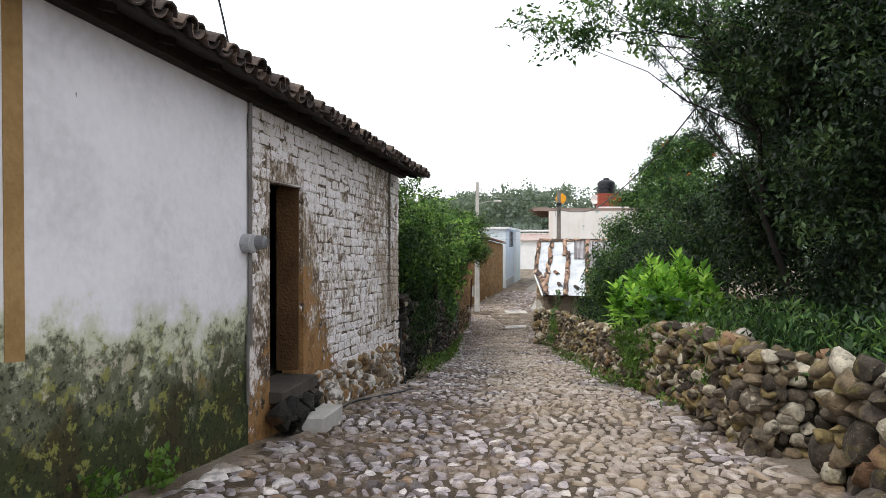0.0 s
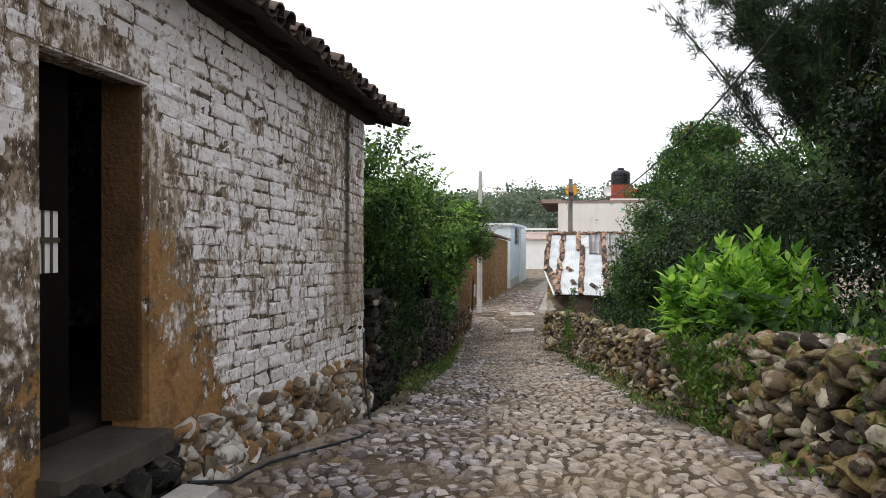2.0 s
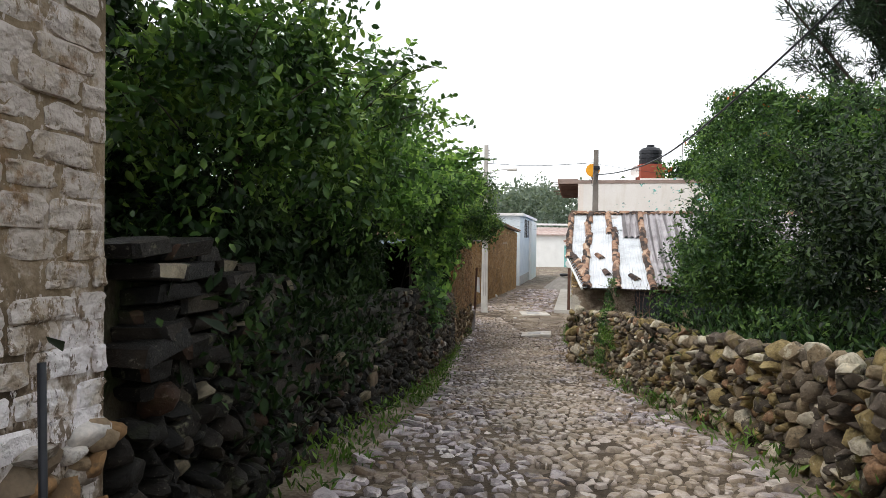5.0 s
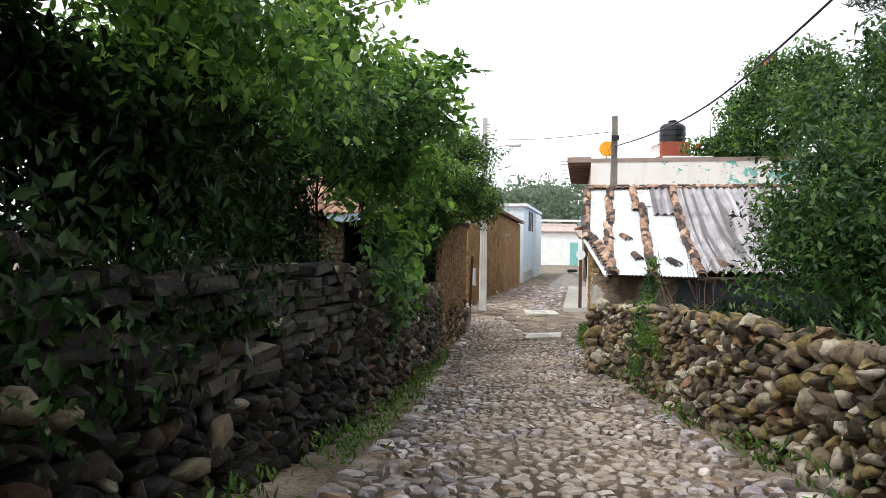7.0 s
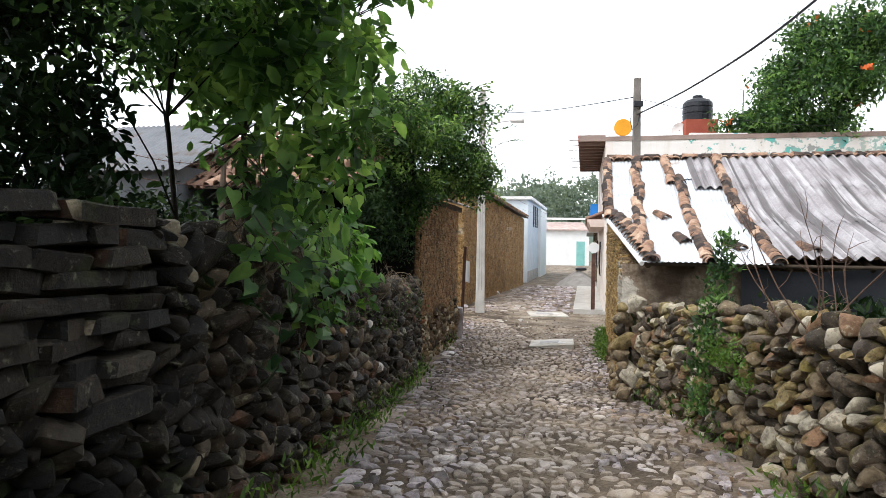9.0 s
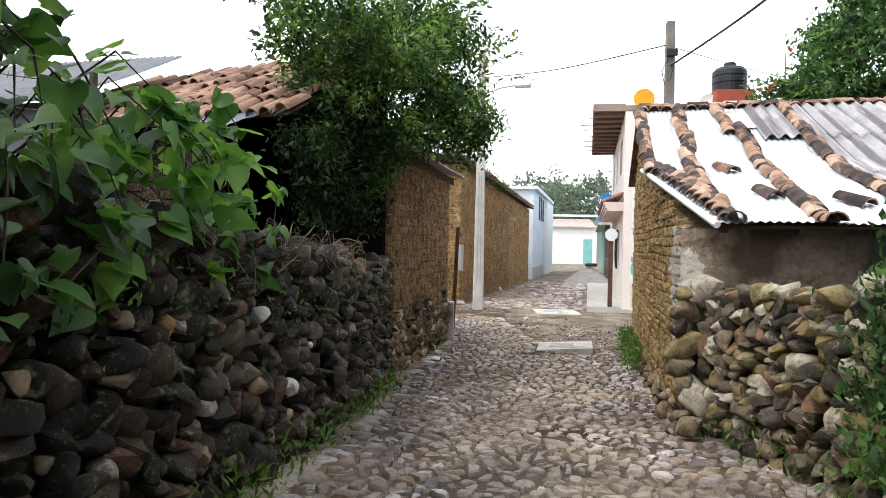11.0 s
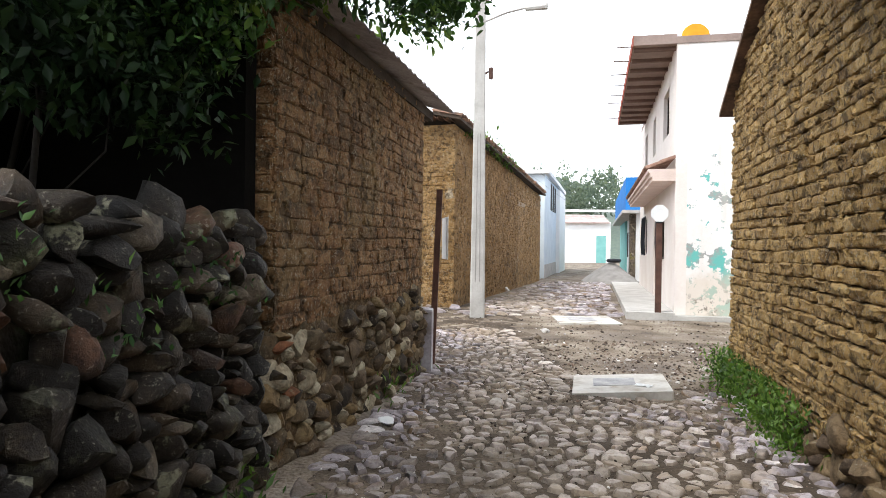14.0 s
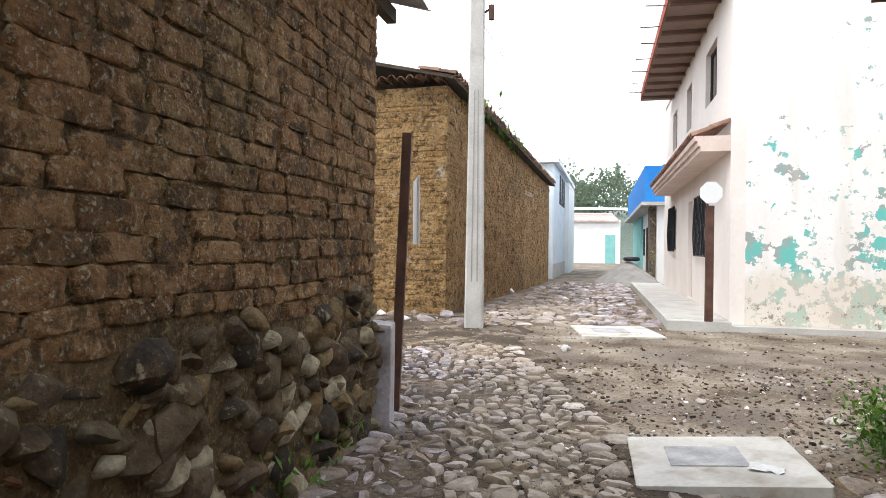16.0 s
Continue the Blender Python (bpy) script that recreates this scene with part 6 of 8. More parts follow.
g.put(vv, [(i * 7 + k, i * 7 + k + 1, (i + 1) * 7 + k + 1, (i + 1) * 7 + k) for i in range(40) for k in range(6)], SM)
part("tarpaulin", g, PLASTIC, shed, "sagging black plastic sheet under the eave", smooth=True)
for a, b, z0, z1 in vents:
    oa, ob_, oz0, oz1, c = a - 0.10, b + 0.10, z0 - 0.07, z1 + 0.09, (a + b) / 2
    ring = [(oa, oz0), (ob_, oz0), (ob_, oz1), (oa, oz1), (a, z0), (b, z0), (c, z1 + 0.03)]
    part("vent_surround", Geo().put([(s, -0.012, z) for s, z in ring] + [(s, 0.1, z) for s, z in ring], [(0, 1, 5, 4), (1, 2, 6, 5), (3, 0, 4, 6), (2, 3, 6), (4, 5, 12, 11), (5, 6, 13, 12), (6, 4, 11, 13)], SM), GOLD, shed, "adobe patch round a vent hole")
    tri_ = [(a - 0.02, 0.08, z0 - 0.02), (b + 0.02, 0.08, z0 - 0.02), (c, 0.08, z1 + 0.06), (a - 0.02, 0.10, z0 - 0.02), (b + 0.02, 0.10, z0 - 0.02), (c, 0.10, z1 + 0.06)]
    # Black plate gives the hole its dark depth by colour.
    part("vent", Geo().put(tri_, [(0, 2, 1), (3, 4, 5), (0, 1, 4, 3), (1, 2, 5, 4), (2, 0, 3, 5)], SM), SHADE_BLACK, shed, "black plate closing a small triangular vent hole")
# rubble bank against the front
FR = wall_frame((2.62, 26.62), (6.6, 26.05))
bank = Geo()
bank.box((0.1, -0.8, -3.2), (4.0, -0.12, -1.55), FR)
bank_part = part("rubble_bank", bank, SOIL, shed, "bank of loose stones against the front wall")
pieces("stone", ROUND, rubble(FR @ Matrix(((1, 0, 0, 0), (0, 1, 0, -0.05), (0, 0, 1, 0), (0, 0, 0, 1))), 3.6, lambda s: -2.85, lambda s: -1.5 + 0.1 * math.sin(3 * s), 0.27), ROCK, bank_part, cap=150, angle=50, rest="stonework")
# roof: s down the slope from the ridge, u away from the street
RID = Vector((3.2, 31.9, 1.36))
DOWN = Vector((-0.158, -0.987, 0)).normalized()
ACROSS = Vector((0.987, -0.158, 0)).normalized()


def roof_point(s, u, lift=0.0):
    z = float(np.interp(s, (-0.3, 0, 2.85, 5.5), (1.45, 1.36, 0.0, -0.80)))
    p = RID + DOWN * s + ACROSS * u
    return (p.x, p.y, z + lift)


def left_u(s):
    return 0.0 if s < 2.85 else (s - 2.85) * 0.2


def sheet(u0, u1, s0, s1, pitch, amp, lift, tilt=0.0):
    g = Geo()
    nu, ns = max(8, int((u1 - u0) / pitch * 6)), 5
    vv = []
    for j in range(ns + 1):
        s = s0 + (s1 - s0) * j / ns
        for i in range(nu + 1):
            u = max(u0 + (u1 - u0) * i / nu, left_u(s) + (u0 + (u1 - u0) * i / nu - u0) * 0.05)
            vv.append(roof_point(s, u, lift + tilt * (j / ns) + amp * math.sin(2 * math.pi * u / pitch)))
    g.add(vv, [(j * (nu + 1) + i, (j + 1) * (nu + 1) + i, (j + 1) * (nu + 1) + i + 1, j * (nu + 1) + i + 1) for j in range(ns) for i in range(nu)])
    return g


def streaked(m):
    """Dark and pale streaks running down the slope of the sheets, to strengthen the contrast of the ribs."""
    n, l, op, noise_at, over, step, pos, xyz = chain(m)
    col, target = end_colour(m)
    turned = n.new("ShaderNodeMapping")
    turned.inputs["Rotation"].default_value = (0, 0, 0.158)
    l.new(pos, turned.inputs["Vector"])
    mp = n.new("ShaderNodeMapping")
    mp.inputs["Scale"].default_value = (8.0, 0.22, 0.22)
    l.new(turned.outputs[0], mp.inputs["Vector"])
    col = over(col, (0.11, 0.10, 0.10), op("MULTIPLY", step(noise_at(1.0, mp.outputs[0], 3, 0.5), 0.47, 0.60), 0.8))
    l.new(over(col, (0.62, 0.60, 0.62), op("MULTIPLY", step(noise_at(1.3, mp.outputs[0], 4, 0.6), 0.54, 0.62), 0.6)), target)
    return m


CEMENT = streaked(material("cement_sheet", [(0.2, (0.22, 0.20, 0.205)), (0.5, (0.38, 0.355, 0.37)), (0.8, (0.54, 0.52, 0.54))], 1.6, 26, bump=0.3))
shed_roof = part("roof_frame", Geo(), DARKWOOD, shed)
fr = Geo()
for u in (0.15, 1.2, 2.3, 3.5, 4.8, 6.2, 7.4):
    fr.tube([roof_point(0, u, -0.09), roof_point(2.85, u, -0.09), roof_point(5.3, max(u, 0.6), -0.09)], 0.045, 6)
for s in (0.1, 1.5, 2.85, 4.2, 5.35):
    fr.tube([roof_point(s, left_u(s) + 0.02, -0.05), roof_point(s, 7.4, -0.05)], 0.03, 6)
shed_roof.data = fr.mesh("roof_frame", DARKWOOD, True)
for u0, u1, s0, s1, lift in ((0.0, 0.72, 0.0, 3.0, 0.0), (0.66, 1.38, 0.0, 3.0, 0.012), (1.32, 1.75, 0.0, 1.2, 0.02), (1.3, 2.3, 1.15, 3.4, 0.0), (0.0, 0.8, 2.85, 5.5, 0.008), (0.75, 1.6, 2.9, 5.55, 0.02), (1.5, 2.35, 3.2, 5.5, 0.01)):
    part("tin_sheet", sheet(u0, u1, s0, s1, 0.076, 0.008, lift, 0.01), TIN, shed_roof, "bright galvanised sheet", smooth=True)
for k, (s0, s1) in enumerate(((0.0, 1.75), (1.6, 3.5), (3.35, 5.3))):
    for u0 in (1.7, 2.32, 3.3, 4.28, 5.26, 6.24):
        if u0 < 2 and k:
            continue
        part("cement_sheet", sheet(u0, u0 + (0.62 if u0 < 2 else 1.02), s0, s1, 0.175, 0.034, 0.062 - 0.005 * k, 0.008), CEMENT, shed_roof, "grey corrugated cement sheet", smooth=True)
out = []


def tile_on_roof(s, u, lift=0.03, yaw=0.0):
    a, b = Vector(roof_point(s + 0.2, u)), Vector(roof_point(s - 0.2, u))
    d = (b - a).normalized()
    side = d.cross(Vector((0, 0, 1))).normalized()
    up = side.cross(d)
    m = Matrix(((d.x, -side.x, up.x, 0), (d.y, -side.y, up.y, 0), (d.z, -side.z, up.z, 0), (0, 0, 0, 1)))
    p = roof_point(s, u, lift)
    return Matrix.Translation(p) @ m @ Matrix.Rotation(yaw + 0.08 * rng.normal(), 4, "Z") @ Matrix.Rotation(-0.06, 4, "Y") @ Matrix.Diagonal((0.82, 1.15, 1.0, 1))


for u, s0, s1, du in ((0.06, 0.15, 3.0, 0.0), (0.66, 0.1, 4.9, -0.02), (1.30, 0.1, 1.3, 0.0), (1.50, 1.2, 5.6, -0.02), (2.3, 0.1, 5.45, -0.0)):
    s = s0
    while s < s1:
        out.append(tile_on_roof(s + 0.28, u + du * s + 0.012 * rng.normal(), 0.035))
        s += 0.185
s = 3.0
while s < 5.5:
    out.append(tile_on_roof(s + 0.25, left_u(s) + 0.12, 0.04, -0.2))
    s += 0.185
for s, u in ((3.2, 1.05), (4.6, 1.2), (4.9, 1.95), (5.0, 2.9)):
    out.append(tile_on_roof(s, u, 0.03, 0.4))
RTILE = material("mixed_tile", [(0.15, (0.035, 0.028, 0.026)), (0.42, (0.11, 0.075, 0.06)), (0.6, (0.30, 0.17, 0.11)), (0.85, (0.46, 0.31, 0.22)), (1.0, (0.55, 0.44, 0.33))], 5, 28, island=0.75, bump=0.5)
for i in range(38):
    m = tile_on_roof(0.05 + 0.02 * rng.normal(), 0.05 + i * 0.2, 0.06)
    out.append(Matrix.Translation(roof_point(0.0, 0.05 + i * 0.2, 0.035 + 0.012 * rng.normal())) @ Matrix(((0.987, 0.158, 0, 0), (-0.158, 0.987, 0, 0), (0, 0, 1, 0), (0, 0, 0, 1))) @ Matrix.Rotation(0.1 * rng.normal(), 4, "Y") @ Matrix.Diagonal((0.7, 1.3, 0.95, 1)))
    out.append(Matrix.Translation(roof_point(0.12, 0.1 + i * 0.2, 0.03)) @ tile_on_roof(0.12, 0.1 + i * 0.2).to_3x3().to_4x4() @ Matrix.Diagonal((0.6, 1, 1, 1)))
pieces("roof_tile", TILES, out, RTILE, shed_roof, near=lambda p: p.x - 0.15 * p.y, cap=300, rest="tiling")
g = Geo()
g.tube([roof_point(2.85, -0.02, 0.0), roof_point(5.5, 0.50, 0.0)], 0.035, 6)
part("verge_board", g, WHITE, shed_roof, "whitened verge board")
g = Geo()
vv = [tuple(SM @ Vector((SLN + 0.02, -0.02, 0.45))), tuple(SM @ Vector((5.0, -0.1, 1.35))), tuple(SM @ Vector((5.0, 1.0, 1.35))), tuple(SM @ Vector((SLN + 0.3, 1.0, 0.45)))]
vv = [(SLN + 0.25, -0.14, 0.30), (4.95, -0.14, 1.40), (4.95, 6.0, 1.40), (SLN + 0.25, 6.0, 0.30)]
vv += [(a, b, c - 0.05) for a, b, c in vv]
g.put(vv, [(0, 1, 2, 3), (7, 6, 5, 4), (0, 4, 5, 1), (1, 5, 6, 2), (2, 6, 7, 3), (3, 7, 4, 0)], SM)
part("rear_slope", g, TILE, shed_roof, "far slope of clay tiles")

# ---------------------------------------------------------------- hut behind the west wall
UTA, UTB = (-4.6, 28.75), (-1.55, 27.55)
UT = wall_frame(UTA, UTB)
UL = math.dist(UTA, UTB)
hut = thing("tiled_hut", (-3.0, 28.2, gz(28)), "low adobe hut with a clay tile roof", "hut")
g = Geo()
g.box((0.2, -0.5, -3.0), (UL - 1.5, -0.25, 0.42), UT)
part("side_wall", Geo().box((0.2, -2.35, -3.0), (0.45, -0.5, 0.9), UT), SHADE_BLACK, hut, "side wall coloured black for the shade inside")
# Panel added before the barn face; its black imitates shade inside.
part("back_wall", Geo().box((-0.2, -4.4, -3.0), (-0.06, -0.10, 1.25), BM), SHADE_BLACK, hut, "black panel added for the shade inside the lean-to")
hut_wall = part("wall", g, SHADE_BLACK, hut, "open lean-to wall coloured black for the shade inside")
# Dark adobe copy: the shade under the hut's eave is in its colour.
pieces("adobe_block", MUDS, adobe_courses(UT @ Matrix.Translation((0.2, -0.22, 0)), UL - 1.7, lambda s: -1.8, lambda s: 0.4, 0.13, 0.4), weathered(material("shaded_adobe", [(0.2, (0.014, 0.010, 0.006)), (0.8, (0.042, 0.028, 0.014))], 4, 30, island=0.3, bump=0.8), (0.16, 0.13, 0.09)), hut_wall, cap=150)
g = Geo()
vv = [(-1.7, 0.15, 0.38), (UL + 0.1, 0.15, 0.38), (UL + 0.1, -2.1, 1.62), (-1.7, -2.1, 1.62)]
vv += [(a, b, c + 0.04) for a, b, c in vv]
g.put(vv, [(3, 2, 1, 0), (4, 5, 6, 7), (0, 1, 5, 4), (1, 2, 6, 5), (2, 3, 7, 6), (3, 0, 4, 7)], UT)
hut_roof = part("roof", g, DARKWOOD, hut)
out = []
hang = math.atan2(1.24, 2.25)
for i in range(25):
    for j in range(7):
        d = 0.22 - 0.33 * j
        out.append(UT @ Matrix.Translation((-1.6 + i * 0.205 + 0.015 * rng.normal(), d, 0.46 + (0.15 - d) * 0.551 + 0.025 * rng.normal())) @ Matrix.Rotation(0.12 * rng.normal(), 4, "Z") @ Matrix(((0, 1, 0, 0), (-math.cos(hang), 0, math.sin(hang), 0), (math.sin(hang), 0, math.cos(hang), 0), (0, 0, 0, 1))) @ Matrix.Diagonal((1, 1.1, 1.1, 1)))
pieces("roof_tile", TILES, out, material("hut_tile", [(0.15, (0.10, 0.06, 0.045)), (0.5, (0.26, 0.15, 0.105)), (0.9, (0.44, 0.29, 0.21))], 4, 25, island=0.5, bump=0.5), hut_roof, rest="tiling")
g = Geo()
vv = []
for i in range(25):
    s = UL - 1.7 + 1.4 * i / 24
    for k in range(4):
        vv.append((s, 0.2 + 0.012 * math.sin(s * 30), 0.44 - 0.04 * k * (1 + 0.6 * math.sin(s * 3.3 + 1))))
g.put(vv, [(i * 4 + k, i * 4 + k + 1, i * 4 + k + 5, i * 4 + k + 4) for i in range(24) for k in range(3)], UT)
part("drip_sheet", g, material("blue_grey_tin", [(0.2, (0.20, 0.25, 0.31)), (0.8, (0.34, 0.40, 0.47))], 4, 25, rough=0.5), hut, "torn blue-grey tin under the eave", smooth=True)

# grey tin lean-to beside the hut, and a wire fence before it
DULLTIN = material("dull_tin", [(0.2, (0.10, 0.105, 0.115)), (0.8, (0.19, 0.20, 0.22))], 2, 24, rough=0.6, bump=0.2, blotch=((0.09, 0.06, 0.045), 2.0, 0.55, 0.72))
leanto = thing("tin_lean_to", (-6.6, 28.8, gz(29)), "lean-to with a grey corrugated tin roof", "shed")
LM = wall_frame((-7.9, 28.6), (-4.9, 28.1))
LL = math.dist((-7.9, 28.6), (-4.9, 28.1))
part("wall", Geo().box((0.1, -0.35, -3.0), (LL - 0.1, -0.2, 0.72), LM), DULLTIN, leanto, "grey cement-plastered wall")
part("side_wall", prism(Geo(), LL - 0.3, LL - 0.15, -2.3, -0.35, -3.0, -3.0, 0.8, 0.8, LM), DULLTIN, leanto)
vv = []
for i in range(97):
    u = -0.2 + (LL + 0.4) * i / 96
    c = 0.016 * math.sin(u * 2 * math.pi / 0.13)
    for d, zz in ((0.15, 0.66), (-1.2, 1.28), (-2.5, 1.95)):
        vv += [(u, d, zz + c), (u, d, zz + c + 0.008)]
ff = []
for i in range(96):
    b = 6 * i
    for k in (0, 2):
        ff += [(b + k + 1, b + k + 3, b + k + 9, b + k + 7), (b + k, b + k + 6, b + k + 8, b + k + 2)]
    ff.append((b, b + 1, b + 7, b + 6))
part("roof_sheet", Geo().put(vv, ff, LM), DULLTIN, leanto, "dull grey corrugated tin sheets", smooth=True)
fence = thing("wire_fence", (-5.3, 26.4, -1.2), "barbed wire strung between grey wooden posts", "fence")
ends_ = []
for x, y, top in ((-6.9, 25.9, 1.1), (-5.35, 26.4, 1.0), (-3.6, 27.0, 0.75)):
    part("post", Geo().tube([(x, y, -2.4), (x + 0.02, y, -0.4), (x + 0.05, y, top)], [0.055, 0.05, 0.042], 7), DARKENED_WOOD if x < -6 else DARKWOOD, fence)
    ends_.append((x + 0.03, y - 0.05, top))
for drop in (0.12, 0.45):
    g = Geo()
    for (xa, ya, za), (xb, yb, zb) in zip(ends_, ends_[1:]):
        line = [(xa + (xb - xa) * q, ya + (yb - ya) * q, za + (zb - za) * q - drop - 0.08 * math.sin(math.pi * q)) for q in np.linspace(0, 1, 13)]
        g.tube(line, 0.006, 4, False)
        for p in line[1:-1]:
            g.tube([(p[0] - 0.01, p[1], p[2] - 0.035), (p[0] + 0.01, p[1], p[2] + 0.035)], 0.004, 3, False)
    part("barbed_wire", g, RUST, fence)

# ---------------------------------------------------------------- poles, signs, slabs, wires
def square_pole(x, y, z0, z1, w0, w1, label, mat=CONCRETE):
    t = thing("utility_pole", (x, y, z0), label, "pole")
    g = Geo()
    vv = []
    for z, w in ((z0, w0), (z1, w1)):
        c = w * 0.18
        vv += [(x + a, y + b, z) for a, b in ((-w + c, -w), (w - c, -w), (w, -w + c), (w, w - c), (w - c, w), (-w + c, w), (-w, w - c), (-w, -w + c))]
    g.add(vv, [tuple(range(7, -1, -1)), tuple(range(8, 16))] + [(i, (i + 1) % 8, 8 + (i + 1) % 8, 8 + i) for i in range(8)])
    part("shaft", g, mat, t)
    # Flat strips on the face; their darker colour paints a recess's shade.
    g = Geo()
    for sx in (-0.35, 0.25):
        g.add([(x + sx * w0, y - w0 - 0.004, z0 + 0.9), (x + sx * w0 + 0.02, y - w0 - 0.004, z0 + 0.9), (x + sx * w1 + 0.016, y - w0 * 0.55 - w1 * 0.45 - 0.004, z0 + 4.2), (x + sx * w1, y - w0 * 0.55 - w1 * 0.45 - 0.004, z0 + 4.2)], [(0, 1, 2, 3)])
    part("groove", g, material("groove_shade", [(0.2, (0.24, 0.23, 0.215)), (0.8, (0.38, 0.36, 0.34))], 3, 20), t)
    return t


pole_a = square_pole(0.31, 40.45, -3.1, 4.95, 0.165, 0.10, "tall grey concrete utility pole at the corner")
for i in range(6):
    g = Geo()
    g.tube([(0.37, 40.45, 4.1 + i * 0.12), (0.5, 40.45, 4.1 + i * 0.12)], 0.02, 6)
    part("insulator", g, RUST, pole_a)
g = Geo()
g.tube([(0.31, 40.45, 2.4), (0.55, 40.45, 2.55)], 0.02, 6)
part("bracket", g, RUST, pole_a)
g = Geo()
g.tube([(0.55, 40.45, 2.35), (0.55, 40.45, 2.6)], 0.05, 8)
part("bracket_drum", g, RUST, pole_a)
g = Geo()
g.tube([(0.31, 40.45, 3.6), (0.9, 40.2, 3.75), (1.35, 40.0, 3.78)], 0.022, 6)
g.tube([(1.3, 40.0, 3.75), (1.75, 39.85, 3.74)], [0.05, 0.075], 8)
part("street_light_arm", g, CONCRETE, pole_a, "street light on a thin arm")
pole_b = square_pole(4.62, 35.3, -3.1, 4.05, 0.14, 0.085, "brownish grey utility pole behind the shed", material("old_pole", [(0.2, (0.13, 0.115, 0.10)), (0.8, (0.27, 0.245, 0.22))], 3, 25, bump=0.3))
g = Geo()
g.tube([(4.55, 35.2, 3.2), (4.4, 35.1, 2.9), (4.45, 35.05, 2.6), (4.6, 35.1, 2.75), (4.68, 35.15, 3.1)], 0.012, 5)
g.box((4.5, 35.1, 3.25), (4.74, 35.2, 3.4))
part("cable_loop", g, PLASTIC, pole_b)


def wire(pts, r, label):
    p = np.array(pts, float)
    t = np.linspace(0, len(p) - 1, 60)
    q = []
    for x in t:
        i = int(min(max(math.floor(x), 0), len(p) - 2))
        p0, p1, p2, p3 = p[max(i - 1, 0)], p[i], p[i + 1], p[min(i + 2, len(p) - 1)]
        u = x - i
        q.append(tuple(0.5 * ((2 * p1) + (-p0 + p2) * u + (2 * p0 - 5 * p1 + 4 * p2 - p3) * u * u + (-p0 + 3 * p1 - 3 * p2 + p3) * u ** 3)))
    tagged(part("overhead_cable", Geo().tube(q, r, 5), PLASTIC), label, "cable", group="overhead cables")


wire([(4.62, 35.2, 3.05), (4.75, 30.5, 2.72), (4.87, 26, 2.69), (5.0, 21, 3.3), (5.14, 16.7, 4.17), (5.3, 11, 5.9), (5.5, 4, 8.6)], 0.021, "sagging black overhead cable from the pole")
wire([(0.31, 40.4, 4.1), (2.4, 38, 3.72), (4.62, 35.3, 3.55)], 0.013, "thin cable between the two poles")
wire([(4.62, 35.3, 3.5), (9, 38, 3.35), (16, 42, 3.9)], 0.007, "thin cable behind the shed roof")
wire([(-2.3, 6.4, 2.75), (-2.45, 5.9, 4.2), (-3.0, 3.6, 8.0)], 0.01, "thin service cable up from the house roof")
for k in range(4):
    wire([(0.3, 41 + k, 2.6 - 0.35 * k), (5.5, 70, 2.4 - 0.32 * k), (14, 118, 3.2 - 0.3 * k)], 0.005, "distant cable strung along the street")

# cover slabs
def cover(at, size, turn, label, tilt=0.0):
    t = thing("cover_slab", at, label, "slab", group="street cover slabs")
    v, f = chamfer_box(60, 0.012, 0.02)
    m = Matrix.Translation(at) @ Matrix.Rotation(turn, 4, "Z") @ Matrix.Rotation(-tilt, 4, "Y")
    part("slab", Geo().put(v, f, m @ placed((0, 0, 0), size)), SLABC, t)
    part("lid", Geo().box((-0.28 * size[0], -0.16 * size[1], size[2] * 0.5 + 0.001), (0.16 * size[0], 0.24 * size[1], size[2] * 0.5 + 0.006), m), material("lid_concrete", [(0.25, (0.26, 0.255, 0.26)), (0.55, (0.42, 0.41, 0.41)), (0.8, (0.60, 0.58, 0.55))], 5, 30, bump=0.4), t, "greyer set-in lid")
    return t


SLABC = material("pale_concrete", [(0.2, (0.46, 0.43, 0.39)), (0.8, (0.70, 0.67, 0.62))], 2.5, 30, bump=0.25, blotch=((0.34, 0.29, 0.22), 3.5, 0.52, 0.72))
cover((2.235, 33.43, -3.072), (1.07, 1.04, 0.18), -0.12, "pale concrete cover slab in the cobbles", 0.078)
cover((2.68, 40.2, -3.03), (1.3, 1.5, 0.1), 0.05, "worn concrete cover slab in the dirt")
# litter and loose stones on the crossing
v, f = rock_shape(91, 18, 3)
tagged(part("plastic_litter", Geo().add(v * np.array((0.2, 0.14, 0.09)), f).mesh("plastic_litter", WHITE), WHITE, at=placed((-0.15, 31.43, gz(31.43) + 0.05), (1, 1, 1), (0.2, 0.1, 0.7))), "crumpled white plastic litter at the road edge", "litter")
vv = [(0.2 * (i / 6 - 0.5) + 0.02 * noise.noise((i, k, 0.5)), 0.13 * (k / 4 - 0.5) + 0.02 * noise.noise((k, i, 1.5)), 0.02 * noise.noise((i * 0.9, k * 1.1, 3)) + 0.012) for i in range(7) for k in range(5)]
tagged(part("paper_sheet", Geo().add(vv, [(i * 5 + k, (i + 1) * 5 + k, (i + 1) * 5 + k + 1, i * 5 + k + 1) for i in range(6) for k in range(4)]).mesh("paper_sheet", WHITE), WHITE, at=Matrix.Translation((2.45, 33.18, -2.965)) @ Matrix.Rotation(-0.5, 4, "Z")), "crumpled pale paper lying on the cover slab", "paper")
